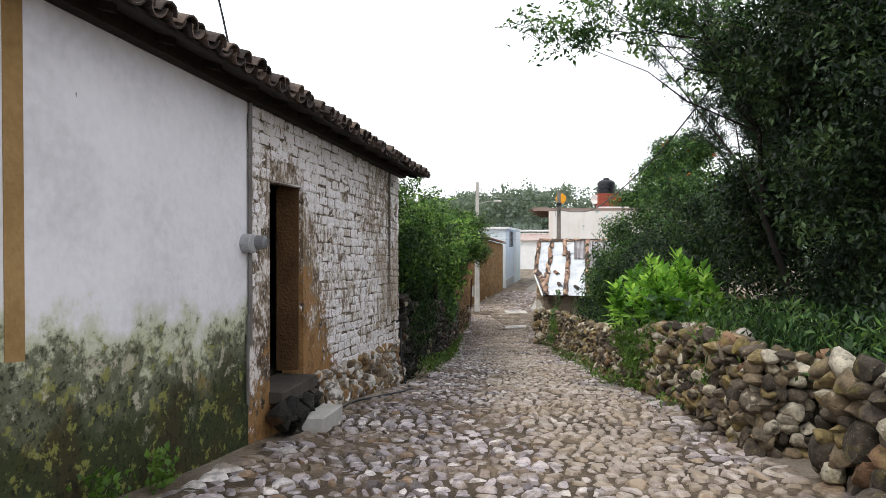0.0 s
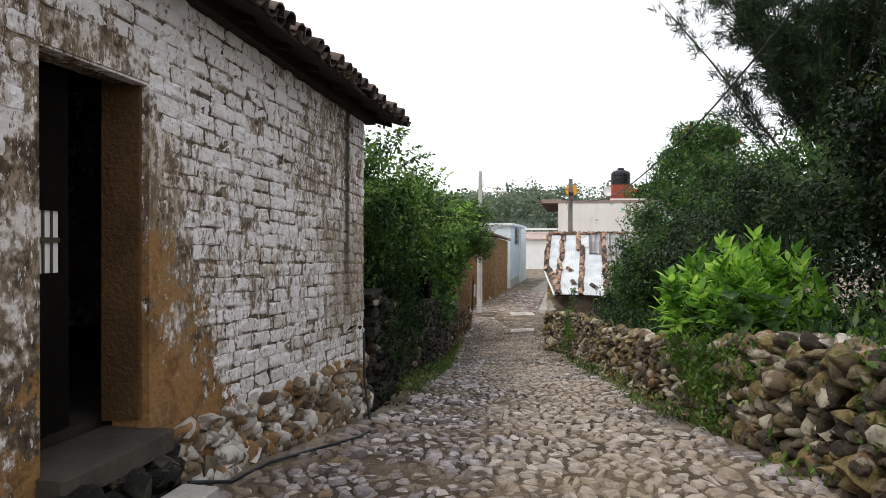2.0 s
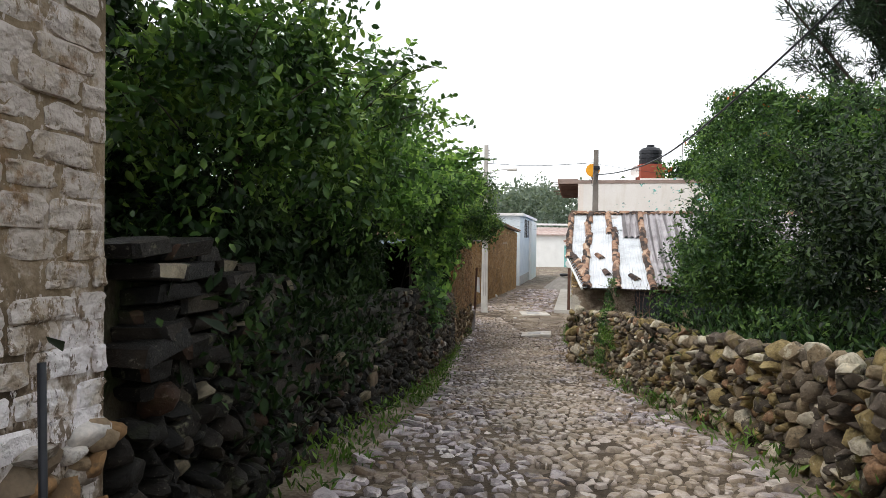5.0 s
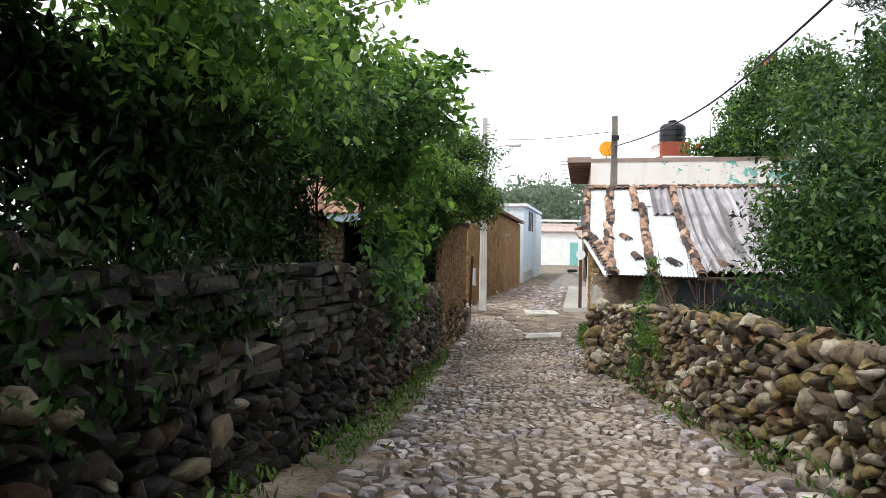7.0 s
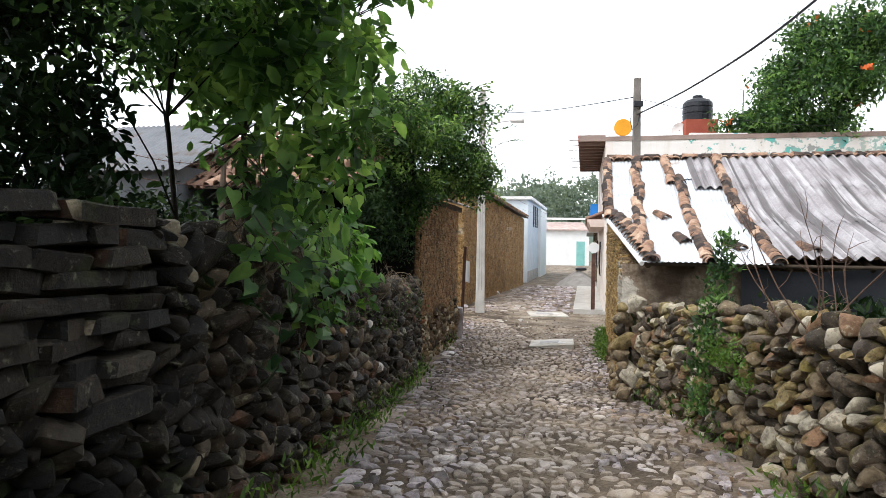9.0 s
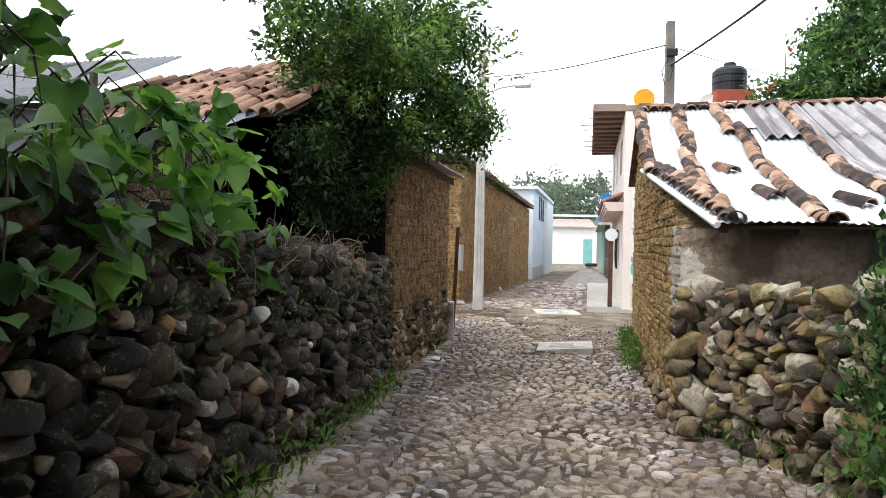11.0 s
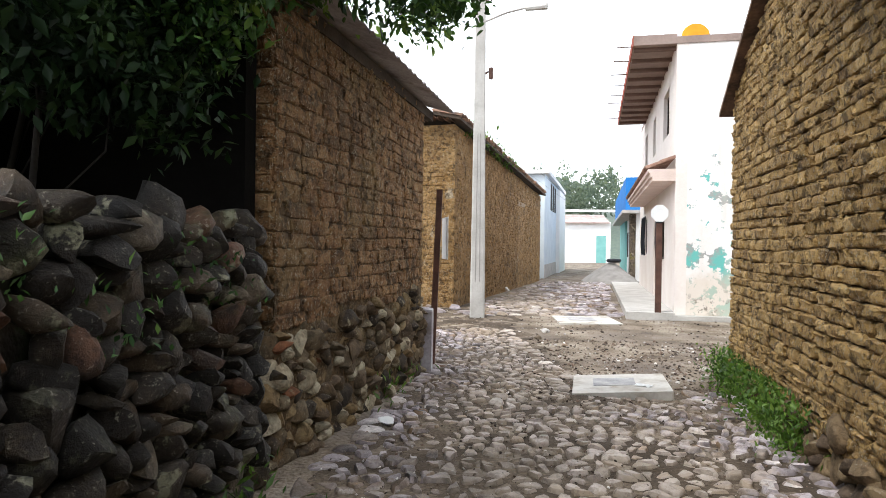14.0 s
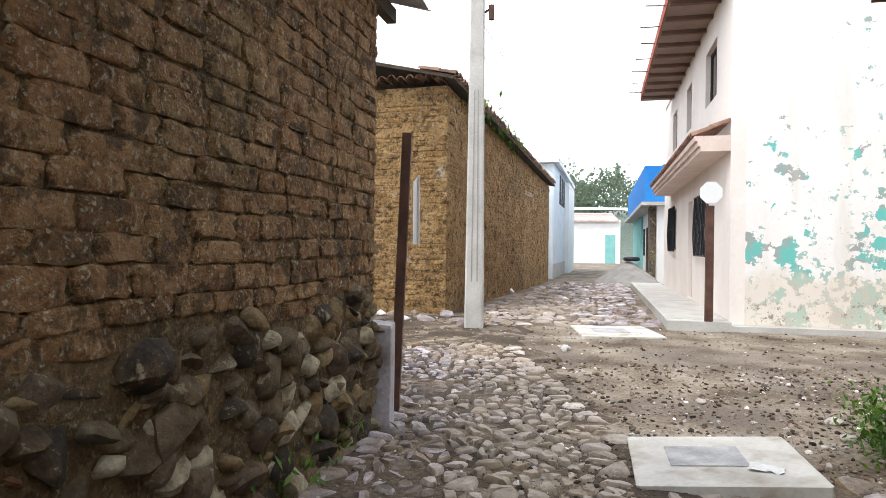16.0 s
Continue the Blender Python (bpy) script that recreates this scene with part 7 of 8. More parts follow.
for x, y, s in ((2.7, 35.36, 0.13), (4.06, 35.02, 0.22), (3.77, 34.4, 0.26), (3.6, 34.75, 0.2), (3.45, 34.25, 0.16), (1.68, 38.27, 0.28), (1.5, 37.4, 0.2), (1.9, 36.6, 0.16)):
    v, f = ROCKS[int(x * 10) % 12]
    tagged(part("pale_stone", Geo().add(v * np.array((s, s * 0.7, s * 0.5)), f).mesh("pale_stone", WROCK, True), WROCK, at=placed((x, y, gz(y) + s * 0.1), (1, 1, 1), (0, 0, x))), "pale loose stone on the dirt crossing", "stone", group="loose stones on the crossing")
# rusty post with a white board
post = thing("rusty_post", (-0.09, 34.63, -3.05), "leaning rusty steel post with a white board", "post")
g = Geo()
g.box((-0.04, -0.03, 0), (0.04, 0.03, 2.46), Matrix.Translation((-0.1, 34.63, -3.1)) @ Matrix.Rotation(0.035, 4, "Y"))
part("post", g, RUST, post)
g = Geo()
g.box((0.0, -0.28, -1.60), (0.012, 0.3, -1.02), Matrix.Translation((0.05, 34.75, 0)) @ Matrix.Rotation(0.22, 4, "Z"))
part("board", g, WHITE, post, "white board seen edge on")
# street sign
sign = thing("street_sign", (4.33, 40.66, -2.85), "white octagonal sign on a brown post", "sign")
g = Geo()
g.box((4.265, 40.63, -2.9), (4.395, 40.69, -0.85))
part("post", g, RUST, sign)
g = Geo()
oc = [(math.cos(math.pi / 8 + k * math.pi / 4) * 0.2, math.sin(math.pi / 8 + k * math.pi / 4) * 0.2) for k in range(8)]
g.add([(4.33 + a, 40.60, -0.63 + b) for a, b in oc] + [(4.33 + a, 40.612, -0.63 + b) for a, b in oc], [tuple(range(8)), tuple(range(15, 7, -1))] + [(i, 8 + i, 8 + (i + 1) % 8, (i + 1) % 8) for i in range(8)])
part("plate", g, WHITE, sign, "blank white octagonal plate")

# ---------------------------------------------------------------- plants
tree("shrub_tree", (-1.75, 13.6, gz(13.6)), [((-1.55, 13.3, 1.1), (0.75, 0.9, 0.95)), ((-1.15, 14.6, 1.35), (0.8, 1.1, 0.9)), ((-1.35, 13.8, 2.1), (0.5, 0.6, 0.75))], 0.075, LEAF_GLOSSY, "dense leafy shrub leaning over the wall", "shrub", 12, 42, 0.14, 0.06, 0.55, spray=12, fine=True, group="shrubs over the west wall")
tree("shrub_tree", (-1.7, 17.0, gz(17)), [((-1.0, 16.4, 1.5), (0.9, 1.2, 0.9)), ((-1.15, 17.9, 1.55), (0.95, 1.0, 1.05)), ((-2.1, 17.0, 1.5), (0.9, 1.2, 1.3))], 0.078, LEAF_SUNLIT, "tall leafy shrub arching over the stone wall", "shrub", 8.5, 38, 0.15, 0.05, 0.58, spray=18, fine=True, group="shrubs over the west wall")
# Fills the black shade behind the wall; its leaf colour carries that shade.
tree("thicket_shrub", (-2.1, 15.6, gz(15.6)), [((-1.75, 13.3, 0.0), (0.5, 0.8, 0.75)), ((-2.0, 14.9, 0.15), (0.45, 1.0, 0.7)), ((-2.05, 16.6, 0.2), (0.45, 1.1, 0.8)), ((-2.1, 18.3, 0.2), (0.45, 1.0, 0.8)), ((-2.05, 20.25, 0.3), (0.42, 0.7, 0.9)), ((-1.95, 20.25, -0.15), (0.42, 0.7, 0.7)), ((-1.6, 17.2, 0.45), (0.45, 1.2, 0.6)), ((-1.75, 18.9, 0.5), (0.4, 0.8, 0.7)), ((-2.4, 12.4, 0.1), (0.5, 0.9, 0.8)), ((-2.6, 13.9, 1.4), (0.8, 1.0, 1.0)), ((-2.7, 15.6, 1.5), (0.7, 1.0, 1.0)), ((-2.6, 13.4, 0.3), (0.5, 0.9, 0.7)), ((-2.7, 15.4, 0.3), (0.5, 0.9, 0.7)), ((-2.7, 20.9, -0.75), (0.6, 1.2, 0.5)), ((-2.6, 22.4, -0.7), (0.6, 0.9, 0.6))], 0.085, LEAF_SHADED, "dense thicket behind the stone wall, leaves darkened as in shade", "shrub", 16, 40, 0.15, 0.04, 0.5, bark=DARK_BARK, fine=True)
tree("shrub_tree", (-1.9, 22.3, gz(22)), [((-1.2, 19.9, 1.5), (1.0, 1.2, 0.8)), ((-1.7, 21.4, 1.3), (0.9, 1.2, 0.75)), ((-0.6, 20.9, 1.35), (0.55, 0.9, 0.4)), ((-2.7, 20.0, 1.8), (0.6, 0.7, 0.55)), ((-2.6, 22.6, 1.9), (1.0, 1.0, 0.8))], 0.085, LEAF_MID, "tree whose leafy branches arch over the wall", "tree", 8.5, 38, 0.16, 0.036, 0.55, spray=18, fine=True, group="shrubs over the west wall", bark=DARK_BARK)
tree("leafy_shrub", (-1.35, 21.6, gz(21.6)), [((-0.8, 21.6, 0.3), (0.45, 0.7, 0.7)), ((-0.6, 21.9, 1.2), (0.5, 0.6, 0.7)), ((-0.42, 21.35, 1.75), (0.42, 0.5, 0.32)), ((-1.3, 22.0, 0.9), (0.5, 0.6, 0.6))], 0.15, LEAF_SUNLIT, "green shrub with long leaves arching over the lane", "shrub", 8, 20, 0.17, 0.04, spray=14, fine=True)
tree("overhanging_tree", (-2.6, 29.7, gz(29)), [((-0.75, 29.8, 1.1), (0.9, 1.0, 0.95)), ((0.05, 30.5, 1.5), (1.0, 1.0, 0.9)), ((0.1, 30.9, 0.75), (0.75, 0.8, 0.45)), ((-0.75, 29.4, 0.45), (0.45, 0.5, 0.4)), ((-0.4, 30.2, 2.3), (0.8, 0.8, 0.6)), ((-1.3, 30.4, 1.9), (0.9, 0.9, 0.8)), ((-1.15, 28.5, 0.95), (0.35, 0.5, 0.5)), ((-1.4, 28.0, 1.0), (0.3, 0.4, 0.4)), ((-1.0, 29.5, 0.05), (0.5, 0.5, 0.45)), ((-0.55, 28.3, 1.4), (0.6, 0.7, 0.35)), ((-1.3, 27.6, 1.6), (0.7, 0.6, 0.35))], 0.085, LEAF_GLOSSY, "dark glossy tree leaning over the barn corner", "tree", 13, 40, 0.14, 0.03, 0.48, spray=14, bark=DARK_BARK, fine=True)
tree("dark_tree", (5.5, 9.5, gz(9)), [((5.0, 7.6, 1.6), (1.3, 1.8, 1.7)), ((5.2, 10.2, 1.6), (1.2, 2.0, 1.8)), ((6.2, 8.6, 3.8), (1.9, 2.6, 1.9)), ((6.0, 12.0, 1.2), (1.6, 2.0, 2.0)), ((4.9, 13.2, 1.62), (0.6, 0.6, 0.32))], 0.09, LEAF_DEEP_SHADE, "big dark tree behind the east wall", "tree", 14, 40, 0.17, 0.14, spray=10)
tree("dark_tree", (5.0, 6.4, gz(6)), [((4.6, 6.6, 3.4), (1.3, 1.4, 1.5)), ((4.0, 8.2, 4.0), (1.1, 1.2, 1.1)), ((4.9, 8.3, 3.3), (0.85, 0.8, 0.95)), ((4.1, 8.1, 3.25), (0.5, 0.5, 0.5)), ((5.2, 7.9, 4.2), (0.8, 0.7, 0.6))], 0.085, LEAF_DEEP_SHADE, "dark tree crowded against the street wall", "tree", 15, 40, 0.15, 0.05, spray=12, bark=DARK_BARK)
tree("dark_tree", (4.5, 8.6, gz(8.6)), [((3.3, 9.0, 4.5), (0.7, 0.7, 0.35)), ((2.5, 9.2, 4.45), (0.55, 0.6, 0.28)), ((1.8, 9.3, 4.4), (0.5, 0.5, 0.25)), ((1.15, 9.4, 4.3), (0.42, 0.45, 0.2)), ((2.2, 9.1, 4.85), (0.8, 0.7, 0.3)), ((3.3, 9.4, 3.85), (0.4, 0.5, 0.4))], 0.085, LEAF_DARK, "dark tree with thin leafy branches over the street", "tree", 9, 26, 0.13, 0.06, spray=9, bark=DARK_BARK)
tree("leafy_tree", (5.4, 21.8, gz(22)), [((5.3, 21.9, 0.6), (1.2, 1.4, 1.5)), ((4.4, 20.0, -0.05), (1.25, 1.3, 1.35)), ((5.6, 22.4, 1.8), (1.0, 1.0, 0.8)), ((4.45, 21.3, 0.45), (0.85, 0.9, 1.1))], 0.09, LEAF_DARK, "leafy small-leaved tree by the shed", "tree", 11, 40, 0.15, 0.08, spray=10)
tree("leafy_tree", (5.2, 16.8, gz(17)), [((4.6, 16.6, 0.3), (1.1, 1.6, 1.3)), ((5.6, 18.0, 1.3), (1.4, 1.6, 1.5))], 0.085, LEAF_DEEP_SHADE, "dark bushy tree behind the east wall", "tree", 13, 42, 0.15, 0.08, spray=8)
flower_tree = tree("flowering_tree", (11.5, 41, gz(40)), [((11.6, 41, 4.9), (2.3, 2.2, 1.9)), ((12.8, 41, 6.6), (2.0, 2.0, 1.4)), ((9.9, 41.5, 3.6), (1.1, 1.0, 0.8))], 0.2, LEAF_MID, "rounded tree with orange-red blossoms", "tree", 6, 36, 0.28, 0.16)
red = material("blossom", [(0.2, (0.55, 0.10, 0.03)), (0.8, (0.75, 0.22, 0.06))], 3, 20, bump=0)
part("blossom", leaf_mesh("blossom", red, clumps([((11.6, 41, 4.9), (2.3, 2.2, 1.9)), ((12.8, 41, 6.6), (2.0, 2.0, 1.4)), ((9.9, 41.5, 3.6), (1.1, 1.0, 0.8))], 0.12, 6, 0.08, 0.95), 0.16, 0.8), red, flower_tree)
tulip = tree("flowering_tree", (9.0, 24.0, gz(24)), [((8.2, 24.0, 2.4), (1.8, 2.0, 1.8)), ((9.8, 22.0, 2.2), (2.0, 2.2, 1.9)), ((7.0, 20.5, 1.2), (1.3, 1.6, 1.6))], 0.14, LEAF_DARK, "broad dark tree with a few orange blossoms", "tree", 9, 40, 0.22, 0.14)
part("blossom", leaf_mesh("blossom", red, clumps([((8.2, 24.0, 2.4), (1.8, 2.0, 1.8))], 0.12, 6, 0.08, 0.95), 0.12, 0.8), red, tulip)

# Added to darken the gap by the barn and shade the wall top.
tree("thicket_shrub", (-1.5, 28.8, gz(29)), [((-1.15, 29.3, -0.35), (0.35, 0.5, 0.55)), ((-1.25, 28.4, -0.25), (0.35, 0.6, 0.55)), ((-1.2, 28.9, 0.4), (0.4, 0.7, 0.4)), ((-1.35, 27.6, 0.0), (0.3, 0.4, 0.4))], 0.085, LEAF_SHADED, "shrub over the wall beside the barn, leaves darkened as in shade", "shrub", 16, 40, 0.14, 0.03, bark=DARK_BARK)

# feathery pine
pine = thing("feathery_pine", (13.7, 29.5, gz(29)), "tall feathery pine with fanned thin branches", "tree")
g = Geo()
tips, ways = [], []
for k in range(58):
    a = rng.random() * 2 * math.pi
    lean = 0.08 + 0.54 * rng.random()
    z0 = 0.5 + 3.0 * rng.random()
    ln = 5.5 + 5.5 * rng.random()
    d = np.array((math.cos(a) * lean, math.sin(a) * lean, 1.0))
    d /= np.linalg.norm(d)
    p0 = np.array((13.7, 29.5, z0 + 0.8))
    pts = [p0 + d * ln * q + np.array((math.cos(a), math.sin(a), 0)) * 0.8 * q * q for q in (0, 0.35, 0.7, 1.0)]
    g.tube([tuple(q) for q in pts], [0.07, 0.055, 0.035, 0.01], 5, False)
    for q in list(0.34 + 0.66 * rng.random(12) ** 0.8) + [1.0]:
        c = p0 + d * ln * q + np.array((math.cos(a), math.sin(a), 0)) * 0.8 * q * q
        side = rng.normal(size=3) * 0.5
        for j in range(20):
            s = rng.random()
            tips.append(c + side * s * 1.1 + d * 0.5 * s + rng.normal(size=3) * 0.12)
            ways.append(d * 0.7 + side * 0.8 + rng.normal(size=3) * 0.55)
g.tube([(13.7, 29.5, gz(29)), (13.7, 29.5, 1.0), (13.75, 29.5, 4.5)], [0.22, 0.17, 0.08], 8)
part("trunk", g, BARK, pine, smooth=True)
tips, ways = np.array(tips), np.array(ways)
rep = 5
PINE = leaf_material("pine_needles", (0.008, 0.020, 0.009), (0.018, 0.042, 0.016), (0.05, 0.09, 0.034), through=0.2)
part("needles", leaf_mesh("needles", PINE, np.repeat(tips, rep, axis=0) + rng.normal(size=(len(tips) * rep, 3)) * 0.06, 0.34, 0.10, 0.0, np.repeat(ways, rep, axis=0) + 0.25 * rng.normal(size=(len(tips) * rep, 3))), PINE, pine)

HEART = ((-0.05, 0.06), (-0.13, 0.20), (-0.09, 0.36), (0.06, 0.45), (0.24, 0.46), (0.44, 0.39), (0.64, 0.26), (0.84, 0.11))
LANCE = ((0.02, 0.03), (0.10, 0.11), (0.20, 0.17), (0.32, 0.205), (0.46, 0.205), (0.62, 0.165), (0.78, 0.10), (0.92, 0.03))


def blade_mesh(name, mat, centres, ways, size, half=HEART):
    """Broad leaves of one outline, each folded along its rib and curling down to the tip."""
    g = Geo()
    for c, d in zip(centres, ways):
        d = Vector(d).normalized()
        u = d.cross(Vector((0, 0, 1)) + 0.4 * Vector(rng.normal(size=3))).normalized()
        w = u.cross(d)
        s = size * (0.55 + 0.8 * rng.random())
        curl = 0.10 + 0.25 * rng.random()
        fold = 0.10 + 0.22 * rng.random()
        rib = [(0.0, 0.0), (0.12, 0.0), (0.34, 0.0), (0.60, 0.0), (1.0, 0.0)]
        bend = lambda a, b: fold * abs(b) - curl * a * a + 0.03 * math.sin(9 * a + 5 * b)
        pts = [(a, b, bend(a, b)) for a, b in rib] + [(a, b, bend(a, b)) for a, b in half] + [(a, -b, bend(a, b)) for a, b in half]
        side = [(0, 5, 6), (0, 6, 7, 1), (1, 7, 8), (1, 8, 9, 2), (2, 9, 10), (2, 10, 11, 3), (3, 11, 12), (3, 12, 4)]
        other = [tuple((i + 8 if i > 4 else i) for i in reversed(q)) for q in side]
        g.add([tuple(Vector(c) + d * (a * s) + u * (b * s) + w * (e * s)) for a, b, e in pts], side + other)
    return g.mesh(name, mat, True)


# big-leaved bright bush
lime = thing("broadleaf_bush", (3.6, 12.4, gz(12)), "bright green bush with large pointed leaves", "bush")
g = Geo()
cen, way, low, low_way = [], [], [], []
for k in range(135):
    d = rng.normal(size=3)
    d[2] = abs(d[2]) * 0.9 - 0.15
    d /= np.linalg.norm(d)
    tip = np.array((3.55, 12.3, 0.22)) + d * np.array((1.0, 1.25, 1.05)) * (0.55 + 0.5 * rng.random())
    g.tube([(3.6 + 0.2 * d[0], 12.4 + 0.3 * d[1], gz(12.4)), (3.6 + 0.5 * d[0], 12.4 + 0.6 * d[1], 0.0), tuple(tip)], [0.016, 0.011, 0.005], 4, False)
    for j in range(15):
        a = j * 2.4 + rng.normal() * 0.3
        up = 1.5 - 0.13 * j + 0.3 * rng.normal()
        cen.append(tip - np.array((0, 0, 0.024 * j)))
        way.append(np.array((math.cos(a), math.sin(a), up)) + d * 0.4)
for k in range(60):
    low.append((3.0 + 0.6 * rng.random(), 10.9 + 0.8 * rng.random(), -0.25 + 0.75 * rng.random()))
    low_way.append((0.6 * rng.normal() - 0.3, -0.7 + 0.5 * rng.normal(), -0.25 + 0.45 * rng.normal()))
tagged(part("stem", g, BARK, lime), kind="stuff")
part("foliage", blade_mesh("foliage", LEAF_LIME, cen, way, 0.18, LANCE), LEAF_LIME, lime)
part("lower_foliage", blade_mesh("lower_foliage", LEAF_MID, low, low_way, 0.20, HEART), LEAF_MID, lime, "broad dull green lower leaves")
# hanging vine with heart-shaped leaves over the west wall
vine = thing("climbing_vine", (-0.95, 23.6, -0.6), "climbing vine with large heart-shaped leaves", "vine")
g = Geo()
cen, way = [], []
for k in range(40):
    y0 = 22.3 + 2.3 * rng.random()
    x0 = -0.98 + 0.3 * rng.random()
    z0 = -0.85 + 0.8 * rng.random()
    pts = [(x0 - 0.4, y0, z0 - 0.25), (x0 - 0.15, y0 + 0.1 * rng.normal(), z0), (x0, y0 + 0.15 * rng.normal(), z0 - 0.2), (x0 + 0.06, y0 + 0.2 * rng.normal(), z0 - 0.45)]
    g.tube(pts, [0.007, 0.006, 0.005, 0.003], 4, False)
    for p in pts[1:]:
        for j in range(3):
            cen.append(np.array(p) + rng.normal(size=3) * 0.04)
            way.append((0.5 + 0.5 * rng.normal(), -0.4 + 0.6 * rng.normal(), -0.4 + 0.4 * rng.normal()))
tagged(part("stem", g, BARK, vine), kind="stuff")
LEAF_VINE = leaf_material("vine_leaf", (0.025, 0.075, 0.018), (0.065, 0.16, 0.03), (0.17, 0.33, 0.06), through=0.5)


part("foliage", blade_mesh("foliage", LEAF_VINE, cen, way, 0.135), LEAF_VINE, vine)
climber = thing("broadleaf_climber", (-0.95, 22.4, -1.0), "climber with broad drooping leaves over the wall", "climber")
g = Geo()
cen, way = [], []
for k in range(28):
    y0 = 20.9 + 1.5 * rng.random()
    x0 = -0.92 + 0.25 * rng.random()
    z0 = -1.1 + 1.5 * rng.random()
    pts = [(x0 - 0.3, y0, z0 - 0.1), (x0 - 0.1, y0 + 0.1 * rng.normal(), z0 + 0.05), (x0 + 0.05, y0 + 0.12 * rng.normal(), z0 - 0.15), (x0 + 0.1, y0 + 0.15 * rng.normal(), z0 - 0.4)]
    g.tube(pts, [0.007, 0.006, 0.005, 0.003], 4, False)
    for p in pts[1:]:
        for j in range(3):
            cen.append(np.array(p) + rng.normal(size=3) * 0.05)
            way.append((0.4 + 0.6 * rng.normal(), -0.4 + 0.7 * rng.normal(), -0.4 + 0.4 * rng.normal()))
tagged(part("stem", g, BARK, climber), kind="stuff")
part("foliage", blade_mesh("foliage", LEAF_MID, cen, way, 0.13), LEAF_MID, climber)
# dry twigs on the west wall
twigs = thing("dry_brush", (-0.9, 26.0, -1.05), "heap of dry bare twigs on the wall", "twigs")
g = Geo()
for k in range(60):
    p = np.array((-0.88 + 0.18 * rng.normal(), 25.6 + 0.8 * rng.normal(), -1.17 + 0.08 * rng.normal()))
    d = rng.normal(size=3) * np.array((0.5, 0.8, 0.35)) + np.array((0.25, 0, 0.1))
    kink = 0.05 * rng.normal(size=(2, 3))
    q = [p + d * 0.24 * w + np.array((0.05 * w, 0, 0.10 * math.sin(2.6 * w) - 0.16 * w * w)) + kink[0] * math.sin(4 * w) + kink[1] * math.sin(7 * w) for w in np.linspace(0, 1, 9)]
    g.tube([tuple(e) for e in q], [0.0042, 0.0040, 0.0037, 0.0034, 0.0030, 0.0027, 0.0023, 0.0018, 0.0012], 4, False)
    for j in (3, 5, 6):
        e = rng.normal(size=3) * 0.07
        g.tube([tuple(q[j]), tuple(q[j] + e * 0.5 + np.array((0, 0, 0.01))), tuple(q[j] + e)], [0.0024, 0.0018, 0.001], 3, False)
tagged(part("twig", g, material("dry_twig", [(0.2, (0.07, 0.05, 0.035)), (0.8, (0.22, 0.17, 0.115))], 5, 30), twigs), kind="stuff")

bare = thing("bare_shrub", (3.3, 22.2, -1.3), "leafless shrub with thin reddish twigs behind the wall", "shrub")
g = Geo()
for k in range(9):
    p = np.array((3.3 + 0.12 * rng.normal(), 22.2 + 0.15 * rng.normal(), -1.45))
    d = np.array((0.28 * rng.normal(), 0.3 + 0.3 * rng.normal(), 0.85 + 0.35 * rng.random()))
    line = [p + d * w + np.array((0.06 * math.sin(5 * w + k), 0.06 * math.cos(4 * w + k), 0)) for w in np.linspace(0, 1.15, 8)]
    g.tube([tuple(q) for q in line], [0.0085, 0.008, 0.007, 0.006, 0.005, 0.004, 0.003, 0.002], 5, False)
    for j in (3, 4, 5, 6):
        e = rng.normal(size=3) * np.array((0.16, 0.16, 0.10)) + np.array((0, 0, 0.10))
        g.tube([tuple(line[j]), tuple(line[j] + e * 0.5 + 0.01 * rng.normal(size=3)), tuple(line[j] + e)], [0.004, 0.003, 0.0015], 4, False)
tagged(part("twig", g, material("red_twig", [(0.2, (0.07, 0.04, 0.03)), (0.8, (0.19, 0.12, 0.09))], 5, 30), bare), kind="stuff")


# weeds along the walls
def weeds(name, spots, k, size, mat, label, aspect=0.3, height=0.25):
    pts, way = [], []
    for (x, y, z, rx, ry) in spots:
        c = np.stack([x + rx * rng.normal(size=k), y + ry * rng.normal(size=k), z + height * rng.random(k) ** 1.5], 1)
        pts.append(c)
        way.append(np.stack([0.6 * rng.normal(size=k), 0.6 * rng.normal(size=k), 0.8 + 0.3 * rng.random(k)], 1))
    ob = part(name, leaf_mesh(name, mat, np.concatenate(pts), size, aspect, 0.0, np.concatenate(way)), mat)
    return tagged(ob, label, "weeds", kind="stuff")


weeds("weeds", [(edge(y, ROAD_L) - 0.18, y, gz(y), 0.13, 0.3) for y in np.arange(13, 33.5, 0.35) if rng.random() < 0.5], 90, 0.085, GRASS, "green weeds along the foot of the west wall", 0.28)
weeds("weeds", [(edge(y, ROAD_R) + 0.12, y, gz(y), 0.10, 0.3) for y in np.arange(8.5, 27, 0.6) if rng.random() < 0.6], 50, 0.09, GRASS, "green weeds along the foot of the east wall", 0.28)
weeds("weeds", [(3.28 + 0.15 * (y - 31.5), y, gz(y), 0.12, 0.22) for y in np.arange(31.0, 34.2, 0.3)], 560, 0.055, GRASS, "fresh green weeds at the foot of the shed", 0.5, 0.42)
weeds("weeds", [(2.75, 10.4, gz(10.4) + 0.1, 0.12, 0.25), (2.8, 11.2, gz(11), 0.12, 0.3), (2.75, 7.6, -0.2, 0.08, 0.2), (2.72, 10.9, -0.6, 0.1, 0.2)], 600, 0.07, GRASS, "small creeping weeds on the stone wall", 0.5, 0.6)
